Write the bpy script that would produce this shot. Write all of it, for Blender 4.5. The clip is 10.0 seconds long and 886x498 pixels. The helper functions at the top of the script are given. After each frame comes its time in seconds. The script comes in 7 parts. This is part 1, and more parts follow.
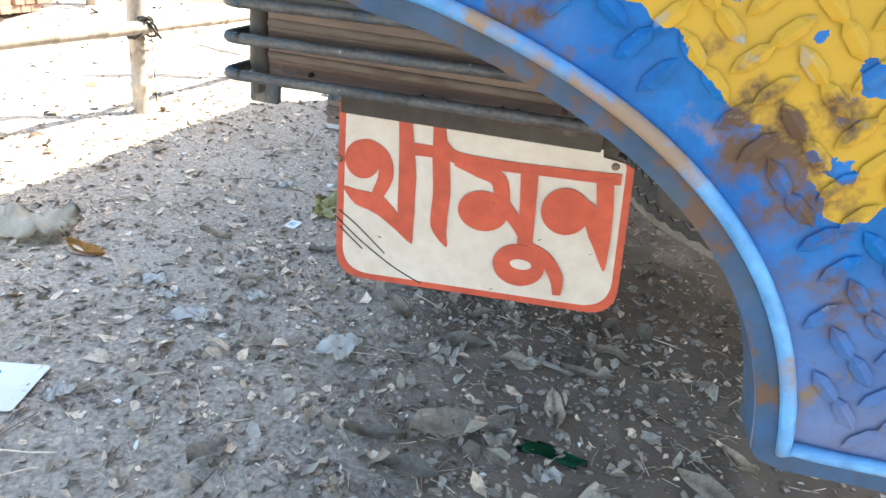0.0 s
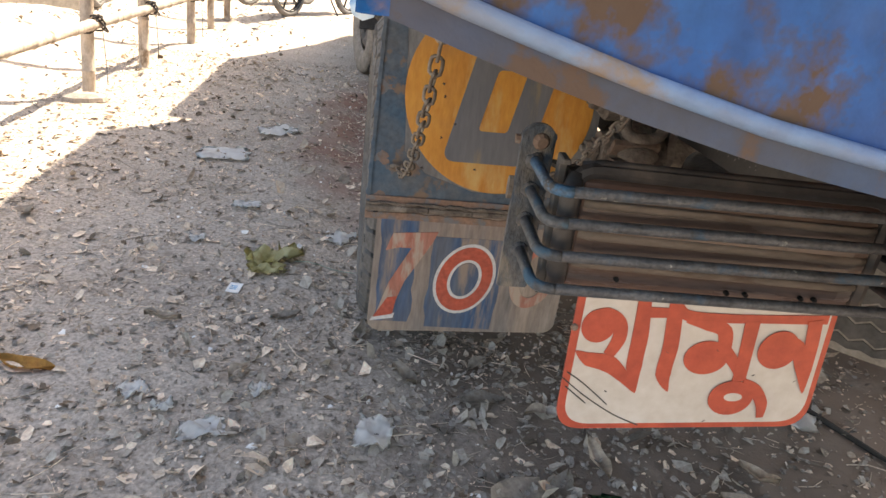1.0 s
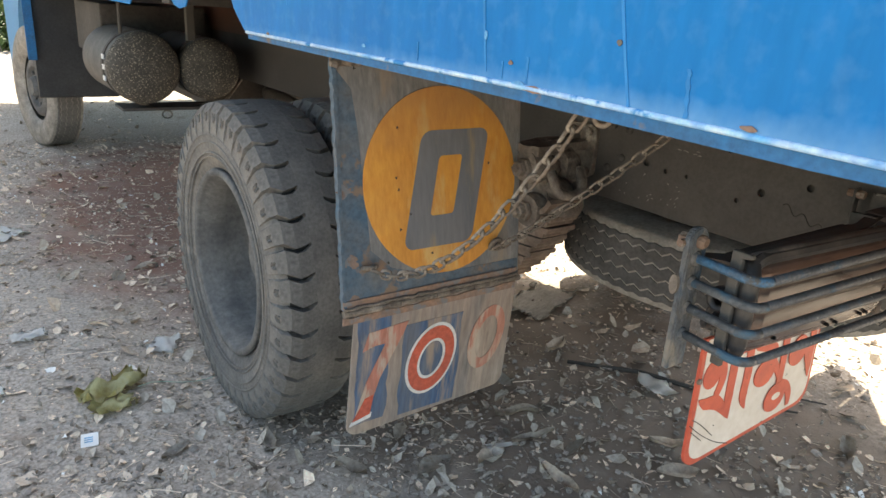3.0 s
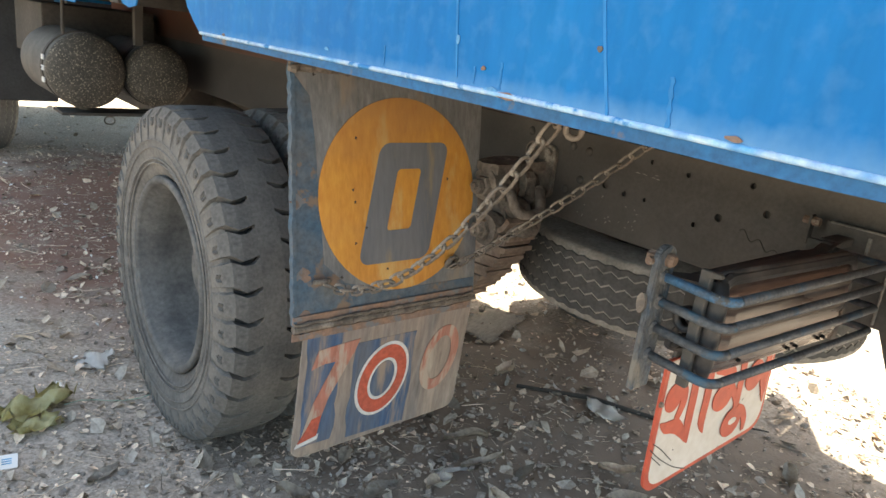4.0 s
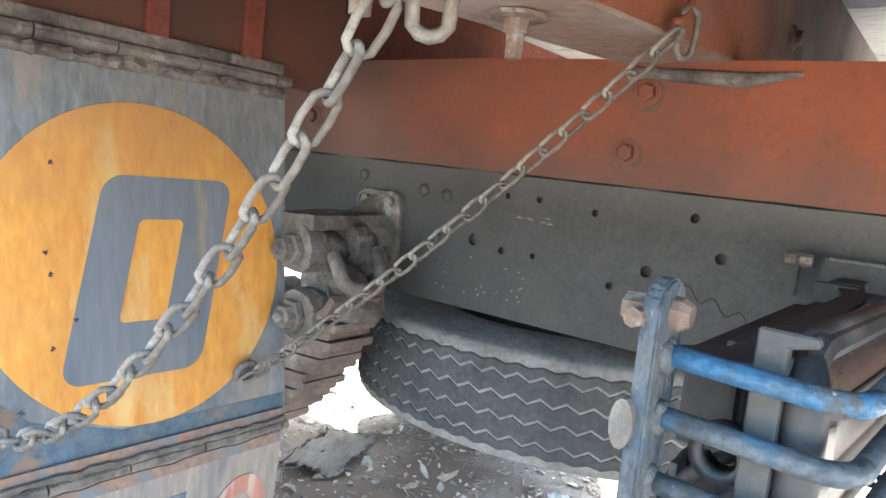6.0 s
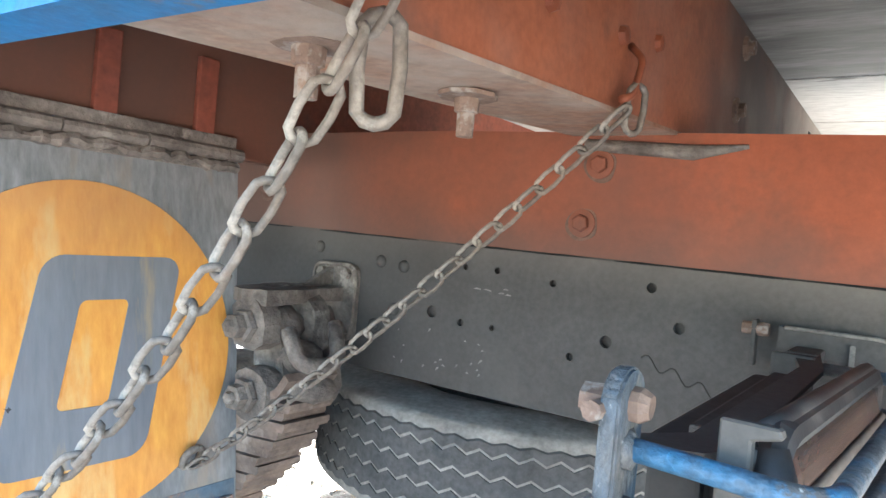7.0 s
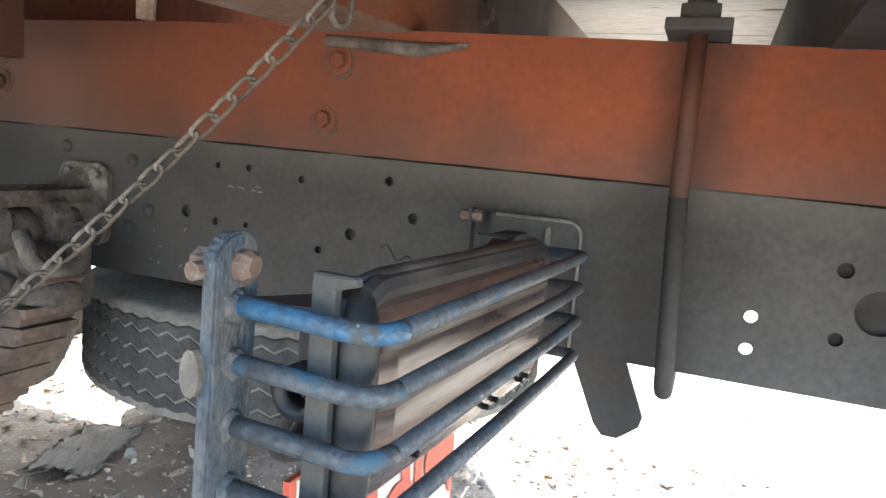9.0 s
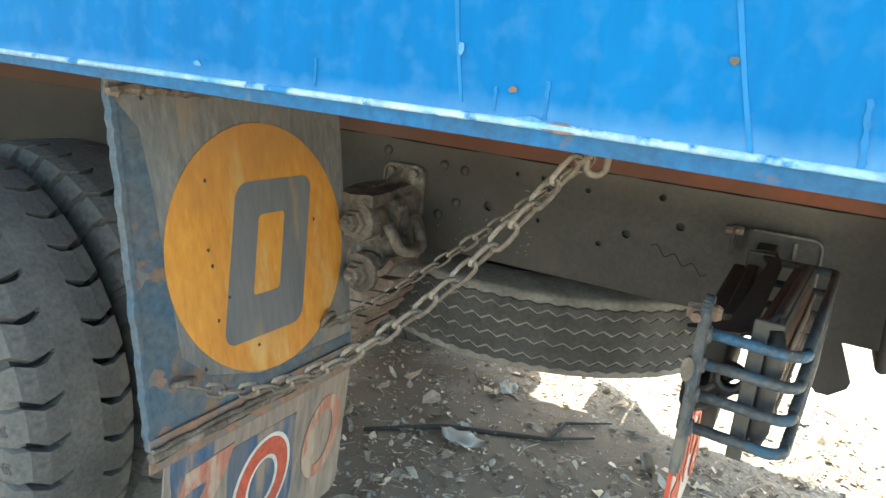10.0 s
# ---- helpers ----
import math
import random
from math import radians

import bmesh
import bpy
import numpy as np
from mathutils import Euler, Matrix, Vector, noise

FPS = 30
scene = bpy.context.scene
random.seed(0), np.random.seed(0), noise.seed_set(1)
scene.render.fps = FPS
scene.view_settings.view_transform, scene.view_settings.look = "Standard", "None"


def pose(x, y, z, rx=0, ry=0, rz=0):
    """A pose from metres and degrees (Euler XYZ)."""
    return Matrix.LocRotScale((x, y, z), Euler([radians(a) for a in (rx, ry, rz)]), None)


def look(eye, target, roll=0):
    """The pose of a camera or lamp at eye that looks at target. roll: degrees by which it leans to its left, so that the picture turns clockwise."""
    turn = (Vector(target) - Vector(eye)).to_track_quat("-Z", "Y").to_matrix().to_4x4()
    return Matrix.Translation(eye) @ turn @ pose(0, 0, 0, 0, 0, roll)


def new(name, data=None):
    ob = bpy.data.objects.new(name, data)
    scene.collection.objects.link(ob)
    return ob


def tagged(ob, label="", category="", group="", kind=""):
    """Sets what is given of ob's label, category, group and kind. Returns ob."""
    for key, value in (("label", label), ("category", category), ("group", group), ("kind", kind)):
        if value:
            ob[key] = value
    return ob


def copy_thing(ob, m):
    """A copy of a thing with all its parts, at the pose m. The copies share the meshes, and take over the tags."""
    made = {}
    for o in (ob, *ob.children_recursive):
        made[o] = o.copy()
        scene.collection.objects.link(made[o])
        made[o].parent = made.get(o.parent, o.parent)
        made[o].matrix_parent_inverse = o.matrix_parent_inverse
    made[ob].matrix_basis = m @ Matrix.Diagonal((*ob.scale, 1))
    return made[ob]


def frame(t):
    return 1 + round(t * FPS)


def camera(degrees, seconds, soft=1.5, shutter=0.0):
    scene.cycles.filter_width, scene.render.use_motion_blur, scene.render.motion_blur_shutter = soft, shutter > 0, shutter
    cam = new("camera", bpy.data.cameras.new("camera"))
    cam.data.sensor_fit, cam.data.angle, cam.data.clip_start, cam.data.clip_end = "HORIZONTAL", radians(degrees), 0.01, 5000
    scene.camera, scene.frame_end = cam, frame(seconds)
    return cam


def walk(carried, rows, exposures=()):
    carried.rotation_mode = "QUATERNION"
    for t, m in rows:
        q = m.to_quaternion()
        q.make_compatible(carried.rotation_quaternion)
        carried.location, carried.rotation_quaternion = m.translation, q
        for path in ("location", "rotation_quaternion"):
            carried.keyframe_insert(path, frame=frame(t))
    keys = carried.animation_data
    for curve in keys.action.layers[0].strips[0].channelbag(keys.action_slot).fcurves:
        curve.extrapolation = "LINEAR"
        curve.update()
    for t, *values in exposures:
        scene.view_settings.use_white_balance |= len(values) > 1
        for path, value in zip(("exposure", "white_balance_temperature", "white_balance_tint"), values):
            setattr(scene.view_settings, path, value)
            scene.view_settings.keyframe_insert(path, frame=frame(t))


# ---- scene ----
cam = camera(65.3, 10.0, 1.5)
PATH = [
    (0, (-0.535, -1.663, 1.082), (-0.849, 0.15, 0.299), 6.6),
    (0.2, (-0.641, -1.709, 1.132), (-0.918, 0.119, 0.368), 6.0),
    (0.5, (-0.896, -1.645, 1.192), (-1.053, 0.229, 0.512), 5.0),
    (0.8, (-1.111, -1.593, 1.252), (-0.985, 0.274, 0.544), 4.9),
    (1, (-1.204, -1.595, 1.282), (-0.922, 0.217, 0.484), 7.3),
    (1.3, (-1.347, -1.596, 1.25), (-0.766, 0.16, 0.49), 7.4),
    (1.5, (-1.505, -1.622, 1.274), (-0.671, 0.069, 0.607), 5.2),
    (2, (-1.722, -1.643, 1.356), (-0.844, 0.047, 0.745), 4.6),
    (2.2, (-1.784, -1.579, 1.332), (-0.812, 0.062, 0.731), 4.9),
    (3.3, (-1.881, -1.295, 1.385), (-0.735, 0.203, 0.717), 3.8),
    (3.5, (-1.898, -1.295, 1.381), (-0.737, 0.193, 0.718), 4.2),
    (4, (-1.858, -1.274, 1.34), (-0.597, 0.167, 0.763), 6.9),
    (4.2, (-1.849, -1.279, 1.314), (-0.518, 0.13, 0.822), 6.6),
    (4.5, (-1.758, -1.163, 1.247), (-0.298, 0.132, 0.812), 6.1),
    (4.8, (-1.606, -1.047, 1.184), (-0.123, 0.241, 0.807), 5.7),
    (5, (-1.523, -0.965, 1.163), (-0.003, 0.292, 0.834), 5.3),
    (5.5, (-1.398, -0.903, 1.142), (0.171, 0.315, 0.908), 6.4),
    (6.8, (-1.379, -0.889, 1.148), (0.223, 0.294, 0.961), 4.9),
    (7, (-1.37, -0.89, 1.159), (0.274, 0.249, 1.126), 5.1),
    (7.5, (-1.365, -0.91, 1.158), (0.306, 0.188, 1.13), 5.5),
    (8, (-1.337, -0.973, 1.151), (0.428, -0.038, 1.036), 5.6),
    (8.5, (-1.323, -1.025, 1.148), (0.517, -0.273, 0.932), 4.9),
    (9, (-1.333, -1.034, 1.147), (0.523, -0.329, 0.903), 5.0),
    (9.5, (-1.462, -0.955, 1.205), (0.314, -0.132, 0.796), 7.0),
    (9.8, (-1.67, -0.893, 1.281), (0.031, 0.04, 0.792), 6.4),
    (10, (-1.824, -0.828, 1.319), (-0.102, 0.061, 0.824), 5.7),
]
EXPOSE = [(0.0, 2.4, 6950, 1), (0.5, 1.9, 8000, 8), (0.8, 1.85, 8250, 11), (1.5, 2.0, 8000, 8), (2.0, 2.05, 7800, 4), (4.0, 2.22, 7900, 3), (4.5, 2.1, 7450, 2), (5.0, 2.35, 6750, 2), (5.5, 3.02, 6200, 0), (7.0, 3.68, 5800, -2), (7.5, 3.8, 6000, -2), (8.0, 3.98, 5850, 0), (8.5, 3.65, 5950, 1), (9.0, 3.02, 6200, 0), (9.5, 2.82, 6000, 0), (10.0, 2.55, 7200, -8)]
walk(cam, [(t, look(eye, target, roll)) for t, eye, target, roll in PATH], EXPOSE)
SKY = 0.124
BAG, ORANGE_LEAF, GREEN_BAG, CARD, TAG, RAG = (-1.49, 1.13), (-2.11, 0.24), (-0.445, -0.29), (-1.80, -0.50), (-1.617, 0.864), (0.58, 1.08)
PAPERS = ((-1.96, 2.55, 0.30, 0.24, 10), (-1.70, 3.10, 0.26, 0.20, 30), (-1.23, 1.46, 0.20, 0.14, 60), (-1.70, 1.72, 0.17, 0.10, 5), (-1.78, 0.135, 0.10, 0.09, 40), (-1.55, -0.04, 0.15, 0.10, 15), (-1.09, -0.03, 0.17, 0.13, 80),
          (-1.85, 1.30, 0.09, 0.07, 0), (-1.64, -0.47, 0.09, 0.06, 70), (-1.68, 0.06, 0.07, 0.05, 20), (-1.43, 0.15, 0.08, 0.06, 50), (0.81, 0.14, 0.14, 0.10, 20), (-0.45, -0.36, 0.06, 0.05, 5))
LEAVES = ((-0.75, 0.14, 0.15, 0.08, 10), (-0.72, -0.26, 0.20, 0.15, 40), (-0.87, -0.37, 0.15, 0.05, 15), (-0.59, -0.22, 0.12, 0.07, 60), (-0.46, -0.12, 0.14, 0.06, 100), (-0.33, 0.23, 0.16, 0.04, -30), (-0.76, -0.45, 0.13, 0.08, 0),
          (-1.20, -0.55, 0.11, 0.08, 70), (-0.01, -0.18, 0.12, 0.05, 120), (-0.10, -0.29, 0.14, 0.09, 150), (-0.38, 0.09, 0.16, 0.04, -15), (0.54, -0.52, 0.12, 0.06, 30), (-0.73, 0.38, 0.11, 0.05, 45), (-0.57, 0.08, 0.13, 0.06, 10),
          (0.23, 0.60, 0.20, 0.08, 25), (-1.40, 0.66, 0.12, 0.05, 30), (-1.13, 0.56, 0.12, 0.05, 80), (-0.99, 0.25, 0.10, 0.06, 140), (-1.07, 2.44, 0.14, 0.06, 20), (-1.50, 0.25, 0.10, 0.05, 60), (-1.81, 0.58, 0.12, 0.04, 10), (-0.30, 0.50, 0.13, 0.07, 75))

# ---- world and sun ----
world = bpy.data.worlds.new("sky")
scene.world = world
world.use_nodes = True
wn = world.node_tree
sky = wn.nodes.new("ShaderNodeTexSky")
sky.sky_type = "NISHITA"
sky.sun_disc = False
sky.sun_elevation, sky.sun_rotation = radians(54), radians(44)
sky.air_density, sky.dust_density = 1.0, 2.5
wn.links.new(sky.outputs[0], wn.nodes["Background"].inputs[0])
wn.nodes["Background"].inputs[1].default_value = SKY
TO_SUN = Vector((math.cos(radians(54)) * 0.695, math.cos(radians(54)) * 0.72, math.sin(radians(54))))
sun = new("sun", bpy.data.lights.new("sun", "SUN"))
sun.data.energy, sun.data.angle, sun.data.color = 3.9, radians(0.6), (1.0, 0.965, 0.92)
sun.matrix_world = look(TO_SUN * 40, (0, 0, 0))


# ---- materials ----
def material(name, base, rough=0.8, metal=0.0, dark=None, scale=4.0, fine=60.0, bump=0.15, amount=0.5, stain=None, stain_scale=9.0, stain_at=0.56,
             stain_rough=0.9, fine_amount=0.25, stretch=(1, 1, 1), spec=0.4, island=0.0, chance=0.0, soft_edge=0.07, depth=0.004):
    """Base colour broken by two scales of noise, with patches of a second surface (rust, dust, grease)."""
    m = bpy.data.materials.new(name)
    m.use_nodes = True
    t, n = m.node_tree, m.node_tree.nodes
    b = n["Principled BSDF"]
    b.inputs["Roughness"].default_value, b.inputs["Metallic"].default_value = rough, metal
    b.inputs["Specular IOR Level"].default_value = spec
    co = n.new("ShaderNodeTexCoord")
    mp = n.new("ShaderNodeMapping")
    mp.inputs["Scale"].default_value = stretch
    t.links.new(co.outputs["Object"], mp.inputs[0])

    def noisy(s, detail=5.0, seed=0.0):
        x = n.new("ShaderNodeTexNoise")
        x.noise_dimensions = "4D"
        x.inputs["W"].default_value = seed
        x.inputs["Scale"].default_value, x.inputs["Detail"].default_value, x.inputs["Roughness"].default_value = s, detail, 0.62
        t.links.new(mp.outputs[0], x.inputs["Vector"])
        return x.outputs["Fac"]

    def ramp(fac, p0, p1, c0=(0, 0, 0, 1), c1=(1, 1, 1, 1)):
        r = n.new("ShaderNodeValToRGB")
        r.color_ramp.elements[0].position, r.color_ramp.elements[1].position = p0, p1
        r.color_ramp.elements[0].color, r.color_ramp.elements[1].color = c0, c1
        t.links.new(fac, r.inputs[0])
        return r.outputs[0]

    def mix(fac, a, c, kind="MIX"):
        x = n.new("ShaderNodeMix")
        x.data_type, x.blend_type = "RGBA", kind
        for sock, v in ((x.inputs[0], fac), (x.inputs[6], a), (x.inputs[7], c)):
            if isinstance(v, (int, float)):
                sock.default_value = v
            elif isinstance(v, tuple):
                sock.default_value = v
            else:
                t.links.new(v, sock)
        return x.outputs[2]

    dark = dark or tuple(v * 0.6 for v in base)
    big, small = noisy(scale, 6.0), noisy(fine, 4.0, 3.1)
    col = mix(ramp(big, 0.5 - 0.28 * amount, 0.5 + 0.28 * amount), (*dark, 1), (*base, 1))
    col = mix(fine_amount, col, ramp(small, 0.3, 0.7), "OVERLAY")
    if island or chance:
        src = n.new("ShaderNodeNewGeometry").outputs["Random Per Island"] if island else n.new("ShaderNodeObjectInfo").outputs["Random"]
        k = island or chance
        r = n.new("ShaderNodeValToRGB")
        r.color_ramp.elements[0].color, r.color_ramp.elements[1].color = (1 - k, 1 - k, 1 - k, 1), (1 + k, 1 + k * 0.9, 1 + k * 0.8, 1)
        t.links.new(src, r.inputs[0])
        col = mix(1.0, col, r.outputs[0], "MULTIPLY")
    if stain:
        mask = ramp(noisy(stain_scale, 8.0, 7.7), stain_at, stain_at + soft_edge)
        col = mix(mask, col, (*stain, 1))
        mr = n.new("ShaderNodeMapRange")
        mr.inputs[3].default_value, mr.inputs[4].default_value = rough, stain_rough
        t.links.new(mask, mr.inputs[0])
        t.links.new(mr.outputs[0], b.inputs["Roughness"])
    t.links.new(col, b.inputs["Base Color"])
    if bump:
        bp = n.new("ShaderNodeBump")
        bp.inputs["Strength"].default_value, bp.inputs["Distance"].default_value = bump, depth
        t.links.new(small, bp.inputs["Height"])
        t.links.new(bp.outputs[0], b.inputs["Normal"])
    return m


def dust_light_band(m, axis, lo, hi, colour, strength=0.6, scale=7.0, centre=None):
    """A film of dust or soot, or painted light and shade, on a material: it lies between two object coordinates along
    an axis, with a ragged edge.
    """
    t, n = m.node_tree, m.node_tree.nodes
    b = n["Principled BSDF"]
    old = b.inputs["Base Color"].links[0].from_socket
    co, sp = n.new("ShaderNodeTexCoord"), n.new("ShaderNodeSeparateXYZ")
    t.links.new(co.outputs["Object"], sp.inputs[0])
    nz = n.new("ShaderNodeTexNoise")
    nz.inputs["Scale"].default_value, nz.inputs["Detail"].default_value = scale, 7.0
    t.links.new(co.outputs["Object"], nz.inputs["Vector"])
    mr = n.new("ShaderNodeMapRange")
    mr.inputs[1].default_value, mr.inputs[2].default_value = lo, hi
    along = sp.outputs["XYZ".index(axis)]
    if centre is not None:
        for kind, value in (("SUBTRACT", centre), ("ABSOLUTE", 0.0)):
            st = n.new("ShaderNodeMath")
            st.operation = kind
            st.inputs[1].default_value = value
            t.links.new(along, st.inputs[0])
            along = st.outputs[0]
    t.links.new(along, mr.inputs[0])
    mu = n.new("ShaderNodeMath")
    mu.operation = "MULTIPLY_ADD"
    t.links.new(nz.outputs["Fac"], mu.inputs[0])
    mu.inputs[1].default_value, mu.inputs[2].default_value = 0.9, -0.45 if centre is None else -0.62
    ad = n.new("ShaderNodeMath")
    ad.operation, ad.use_clamp = "ADD", True
    t.links.new(mr.outputs[0], ad.inputs[0])
    t.links.new(mu.outputs[0], ad.inputs[1])
    sc = n.new("ShaderNodeMath")
    sc.operation = "MULTIPLY"
    t.links.new(ad.outputs[0], sc.inputs[0])
    sc.inputs[1].default_value = strength
    x = n.new("ShaderNodeMix")
    x.data_type = "RGBA"
    t.links.new(sc.outputs[0], x.inputs[0])
    t.links.new(old, x.inputs[6])
    x.inputs[7].default_value = (*colour, 1)
    t.links.new(x.outputs[2], b.inputs["Base Color"])
    return m


M = {}
M["dirt"] = material("dirt", (0.50, 0.435, 0.375), 0.95, scale=1.6, fine=70, bump=0.6, dark=(0.42, 0.355, 0.30), stain=(0.27, 0.215, 0.17), stain_scale=8.0, stain_at=0.57, fine_amount=0.5, depth=0.008, spec=0.2, soft_edge=0.16)
def soil_shade_patch(m, colour, centre, size, lo=0.09, hi=0.24, scale=3.0):
    """Another soil trodden into the earth, or shade put into its colour, with a ragged outline."""
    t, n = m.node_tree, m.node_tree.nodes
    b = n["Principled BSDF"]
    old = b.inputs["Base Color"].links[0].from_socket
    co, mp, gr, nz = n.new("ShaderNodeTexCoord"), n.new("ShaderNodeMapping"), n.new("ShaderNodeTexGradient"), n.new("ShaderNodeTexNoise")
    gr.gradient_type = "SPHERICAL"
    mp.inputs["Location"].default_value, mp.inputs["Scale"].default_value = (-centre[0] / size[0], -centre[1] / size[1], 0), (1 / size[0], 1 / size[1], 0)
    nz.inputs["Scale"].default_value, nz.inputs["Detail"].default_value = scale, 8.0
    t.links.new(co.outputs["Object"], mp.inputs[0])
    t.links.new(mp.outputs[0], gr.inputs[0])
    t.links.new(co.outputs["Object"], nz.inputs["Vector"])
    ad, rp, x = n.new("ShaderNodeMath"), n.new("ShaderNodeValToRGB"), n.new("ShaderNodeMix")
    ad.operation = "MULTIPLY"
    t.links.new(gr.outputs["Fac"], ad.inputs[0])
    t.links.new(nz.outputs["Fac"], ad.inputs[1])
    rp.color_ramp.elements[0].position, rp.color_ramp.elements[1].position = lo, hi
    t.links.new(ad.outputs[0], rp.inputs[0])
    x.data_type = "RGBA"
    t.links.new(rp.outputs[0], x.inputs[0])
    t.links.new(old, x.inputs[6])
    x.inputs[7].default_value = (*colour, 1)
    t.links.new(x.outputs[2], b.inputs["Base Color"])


soil_shade_patch(M["dirt"], (0.31, 0.185, 0.145), (-0.35, 3.4), (1.7, 3.0))
# browner soil under the tail, darkened as well for the truck's shade
soil_shade_patch(M["dirt"], (0.26, 0.205, 0.165), (0.05, 0.30), (1.45, 2.0), 0.07, 0.26, 4.0)
M["blue"] = material("blue_paint", (0.002, 0.175, 0.465), 0.45, scale=2.2, fine=30, bump=0.05, dark=(0.002, 0.145, 0.415), stain=(0.010, 0.205, 0.48), stain_scale=5, stain_at=0.60, fine_amount=0.10, stretch=(1, 1, 0.22), soft_edge=0.25, stain_rough=0.55, spec=0.12)
M["drip"] = material("pale_drip", (0.007, 0.192, 0.487), 0.5, scale=12, fine=60, bump=0.05, dark=(0.004, 0.18, 0.47), stain=(0.03, 0.24, 0.53), stain_scale=22, stain_at=0.57, stretch=(1, 1, 0.3), soft_edge=0.15)
dust_light_band(M["blue"], "Z", 1.305, 1.262, (0.22, 0.42, 0.62), 0.55, scale=34)
M["drip_spot"] = material("pale_paint_spot", (0.13, 0.34, 0.56), 0.7, scale=60, fine=160, bump=0.2, dark=(0.08, 0.28, 0.53))
M["blue_plate"] = material("worn_blue_plate", (0.006, 0.145, 0.43), 0.5, scale=9, fine=60, bump=0.3, dark=(0.007, 0.085, 0.29), stain=(0.24, 0.155, 0.105), stain_scale=13, stain_at=0.60, spec=0.15, soft_edge=0.07)
# pale blue paints the sky's highlight onto the rim; rust breaks it
M["rim_pale"] = material("rubbed_pale_rim", (0.15, 0.34, 0.58), 0.45, scale=9, fine=80, bump=0.3, dark=(0.05, 0.22, 0.50), stain=(0.24, 0.175, 0.13), stain_scale=17, stain_at=0.545, spec=0.3)
dust_light_band(M["rim_pale"], "X", -0.74, -1.25, (0.21, 0.18, 0.155), 0.75, scale=14)
M["flap"] = material("dusty_slate_flap", (0.235, 0.23, 0.225), 0.75, scale=7, fine=70, bump=0.25, dark=(0.155, 0.16, 0.165), stain=(0.285, 0.235, 0.19), stain_scale=9, stain_at=0.55, stretch=(1.4, 1, 0.35), soft_edge=0.14, spec=0.25, fine_amount=0.25)
M["flap_blue"] = material("faded_blue_border", (0.06, 0.112, 0.165), 0.75, scale=9, fine=70, bump=0.25, dark=(0.125, 0.135, 0.145), stain=(0.22, 0.155, 0.115), stain_scale=16, stain_at=0.545, soft_edge=0.07, spec=0.25)
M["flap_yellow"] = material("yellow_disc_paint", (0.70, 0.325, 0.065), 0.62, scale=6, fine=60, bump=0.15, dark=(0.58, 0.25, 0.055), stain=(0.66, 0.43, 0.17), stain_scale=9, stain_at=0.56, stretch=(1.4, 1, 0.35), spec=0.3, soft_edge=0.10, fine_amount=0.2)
dust_light_band(M["flap_yellow"], "Z", 1.04, 1.22, (0.40, 0.215, 0.10), 0.75, scale=12)
M["flap_grey"] = material("grey_letter_paint", (0.20, 0.20, 0.205), 0.75, scale=9, fine=60, bump=0.12, dark=(0.155, 0.16, 0.172), stain=(0.29, 0.24, 0.17), stain_scale=10, stain_at=0.6, stretch=(1.4, 1, 0.16), spec=0.25, fine_amount=0.12)
M["flap_low"] = material("streaked_lower_flap", (0.33, 0.265, 0.22), 0.85, scale=11, fine=80, bump=0.25, dark=(0.20, 0.185, 0.18), stain=(0.55, 0.48, 0.40), stain_scale=13, stain_at=0.585, stretch=(1, 1, 0.16), soft_edge=0.16, spec=0.25)
M["flap_navy"] = material("flaked_navy_paint", (0.05, 0.11, 0.22), 0.75, scale=14, fine=80, bump=0.25, dark=(0.125, 0.135, 0.155), stain=(0.29, 0.235, 0.20), stain_scale=20, stain_at=0.52, stretch=(1, 1, 0.12), soft_edge=0.1, spec=0.25)
M["rust_flake"] = material("rust_flake", (0.27, 0.165, 0.115), 0.85, scale=18, fine=90, bump=0.3, dark=(0.18, 0.14, 0.125), stain=(0.17, 0.175, 0.185), stain_scale=26, stain_at=0.53)
# scuffed fold, paled further to carry the highlight along its edge
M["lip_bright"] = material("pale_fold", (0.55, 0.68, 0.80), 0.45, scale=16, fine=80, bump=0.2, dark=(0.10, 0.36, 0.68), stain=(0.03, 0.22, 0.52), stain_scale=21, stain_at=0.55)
M["lip_dark"] = material("dirty_blue_lip", (0.008, 0.135, 0.34), 0.6, scale=9, fine=80, bump=0.2, dark=(0.025, 0.105, 0.22), stain=(0.17, 0.14, 0.12), stain_scale=15, stain_at=0.61)
M["red_paint"] = material("worn_red_paint", (0.50, 0.10, 0.06), 0.65, scale=12, fine=80, bump=0.1, dark=(0.40, 0.095, 0.065), stain=(0.30, 0.21, 0.16), stain_scale=18, stain_at=0.62)
M["red_faded"] = material("faded_red_paint", (0.40, 0.155, 0.115), 0.8, scale=12, fine=80, bump=0.1, dark=(0.38, 0.20, 0.155), stain=(0.42, 0.345, 0.285), stain_scale=24, stain_at=0.485, stretch=(1, 1, 0.22))
M["white_paint"] = material("chalky_white_paint", (0.66, 0.66, 0.66), 0.7, scale=12, fine=80, bump=0.1, dark=(0.52, 0.52, 0.52), stain=(0.26, 0.22, 0.19), stain_scale=18, stain_at=0.62)
M["sign_white"] = material("cream_sign_paint", (0.65, 0.605, 0.555), 0.6, scale=3, fine=40, bump=0.06, dark=(0.56, 0.51, 0.455), stain=(0.42, 0.35, 0.29), stain_scale=8, stain_at=0.65, fine_amount=0.12, soft_edge=0.16)
M["sign_red"] = material("sign_red_paint", (0.56, 0.10, 0.055), 0.55, scale=14, fine=40, bump=0.06, dark=(0.44, 0.075, 0.045), fine_amount=0.15)
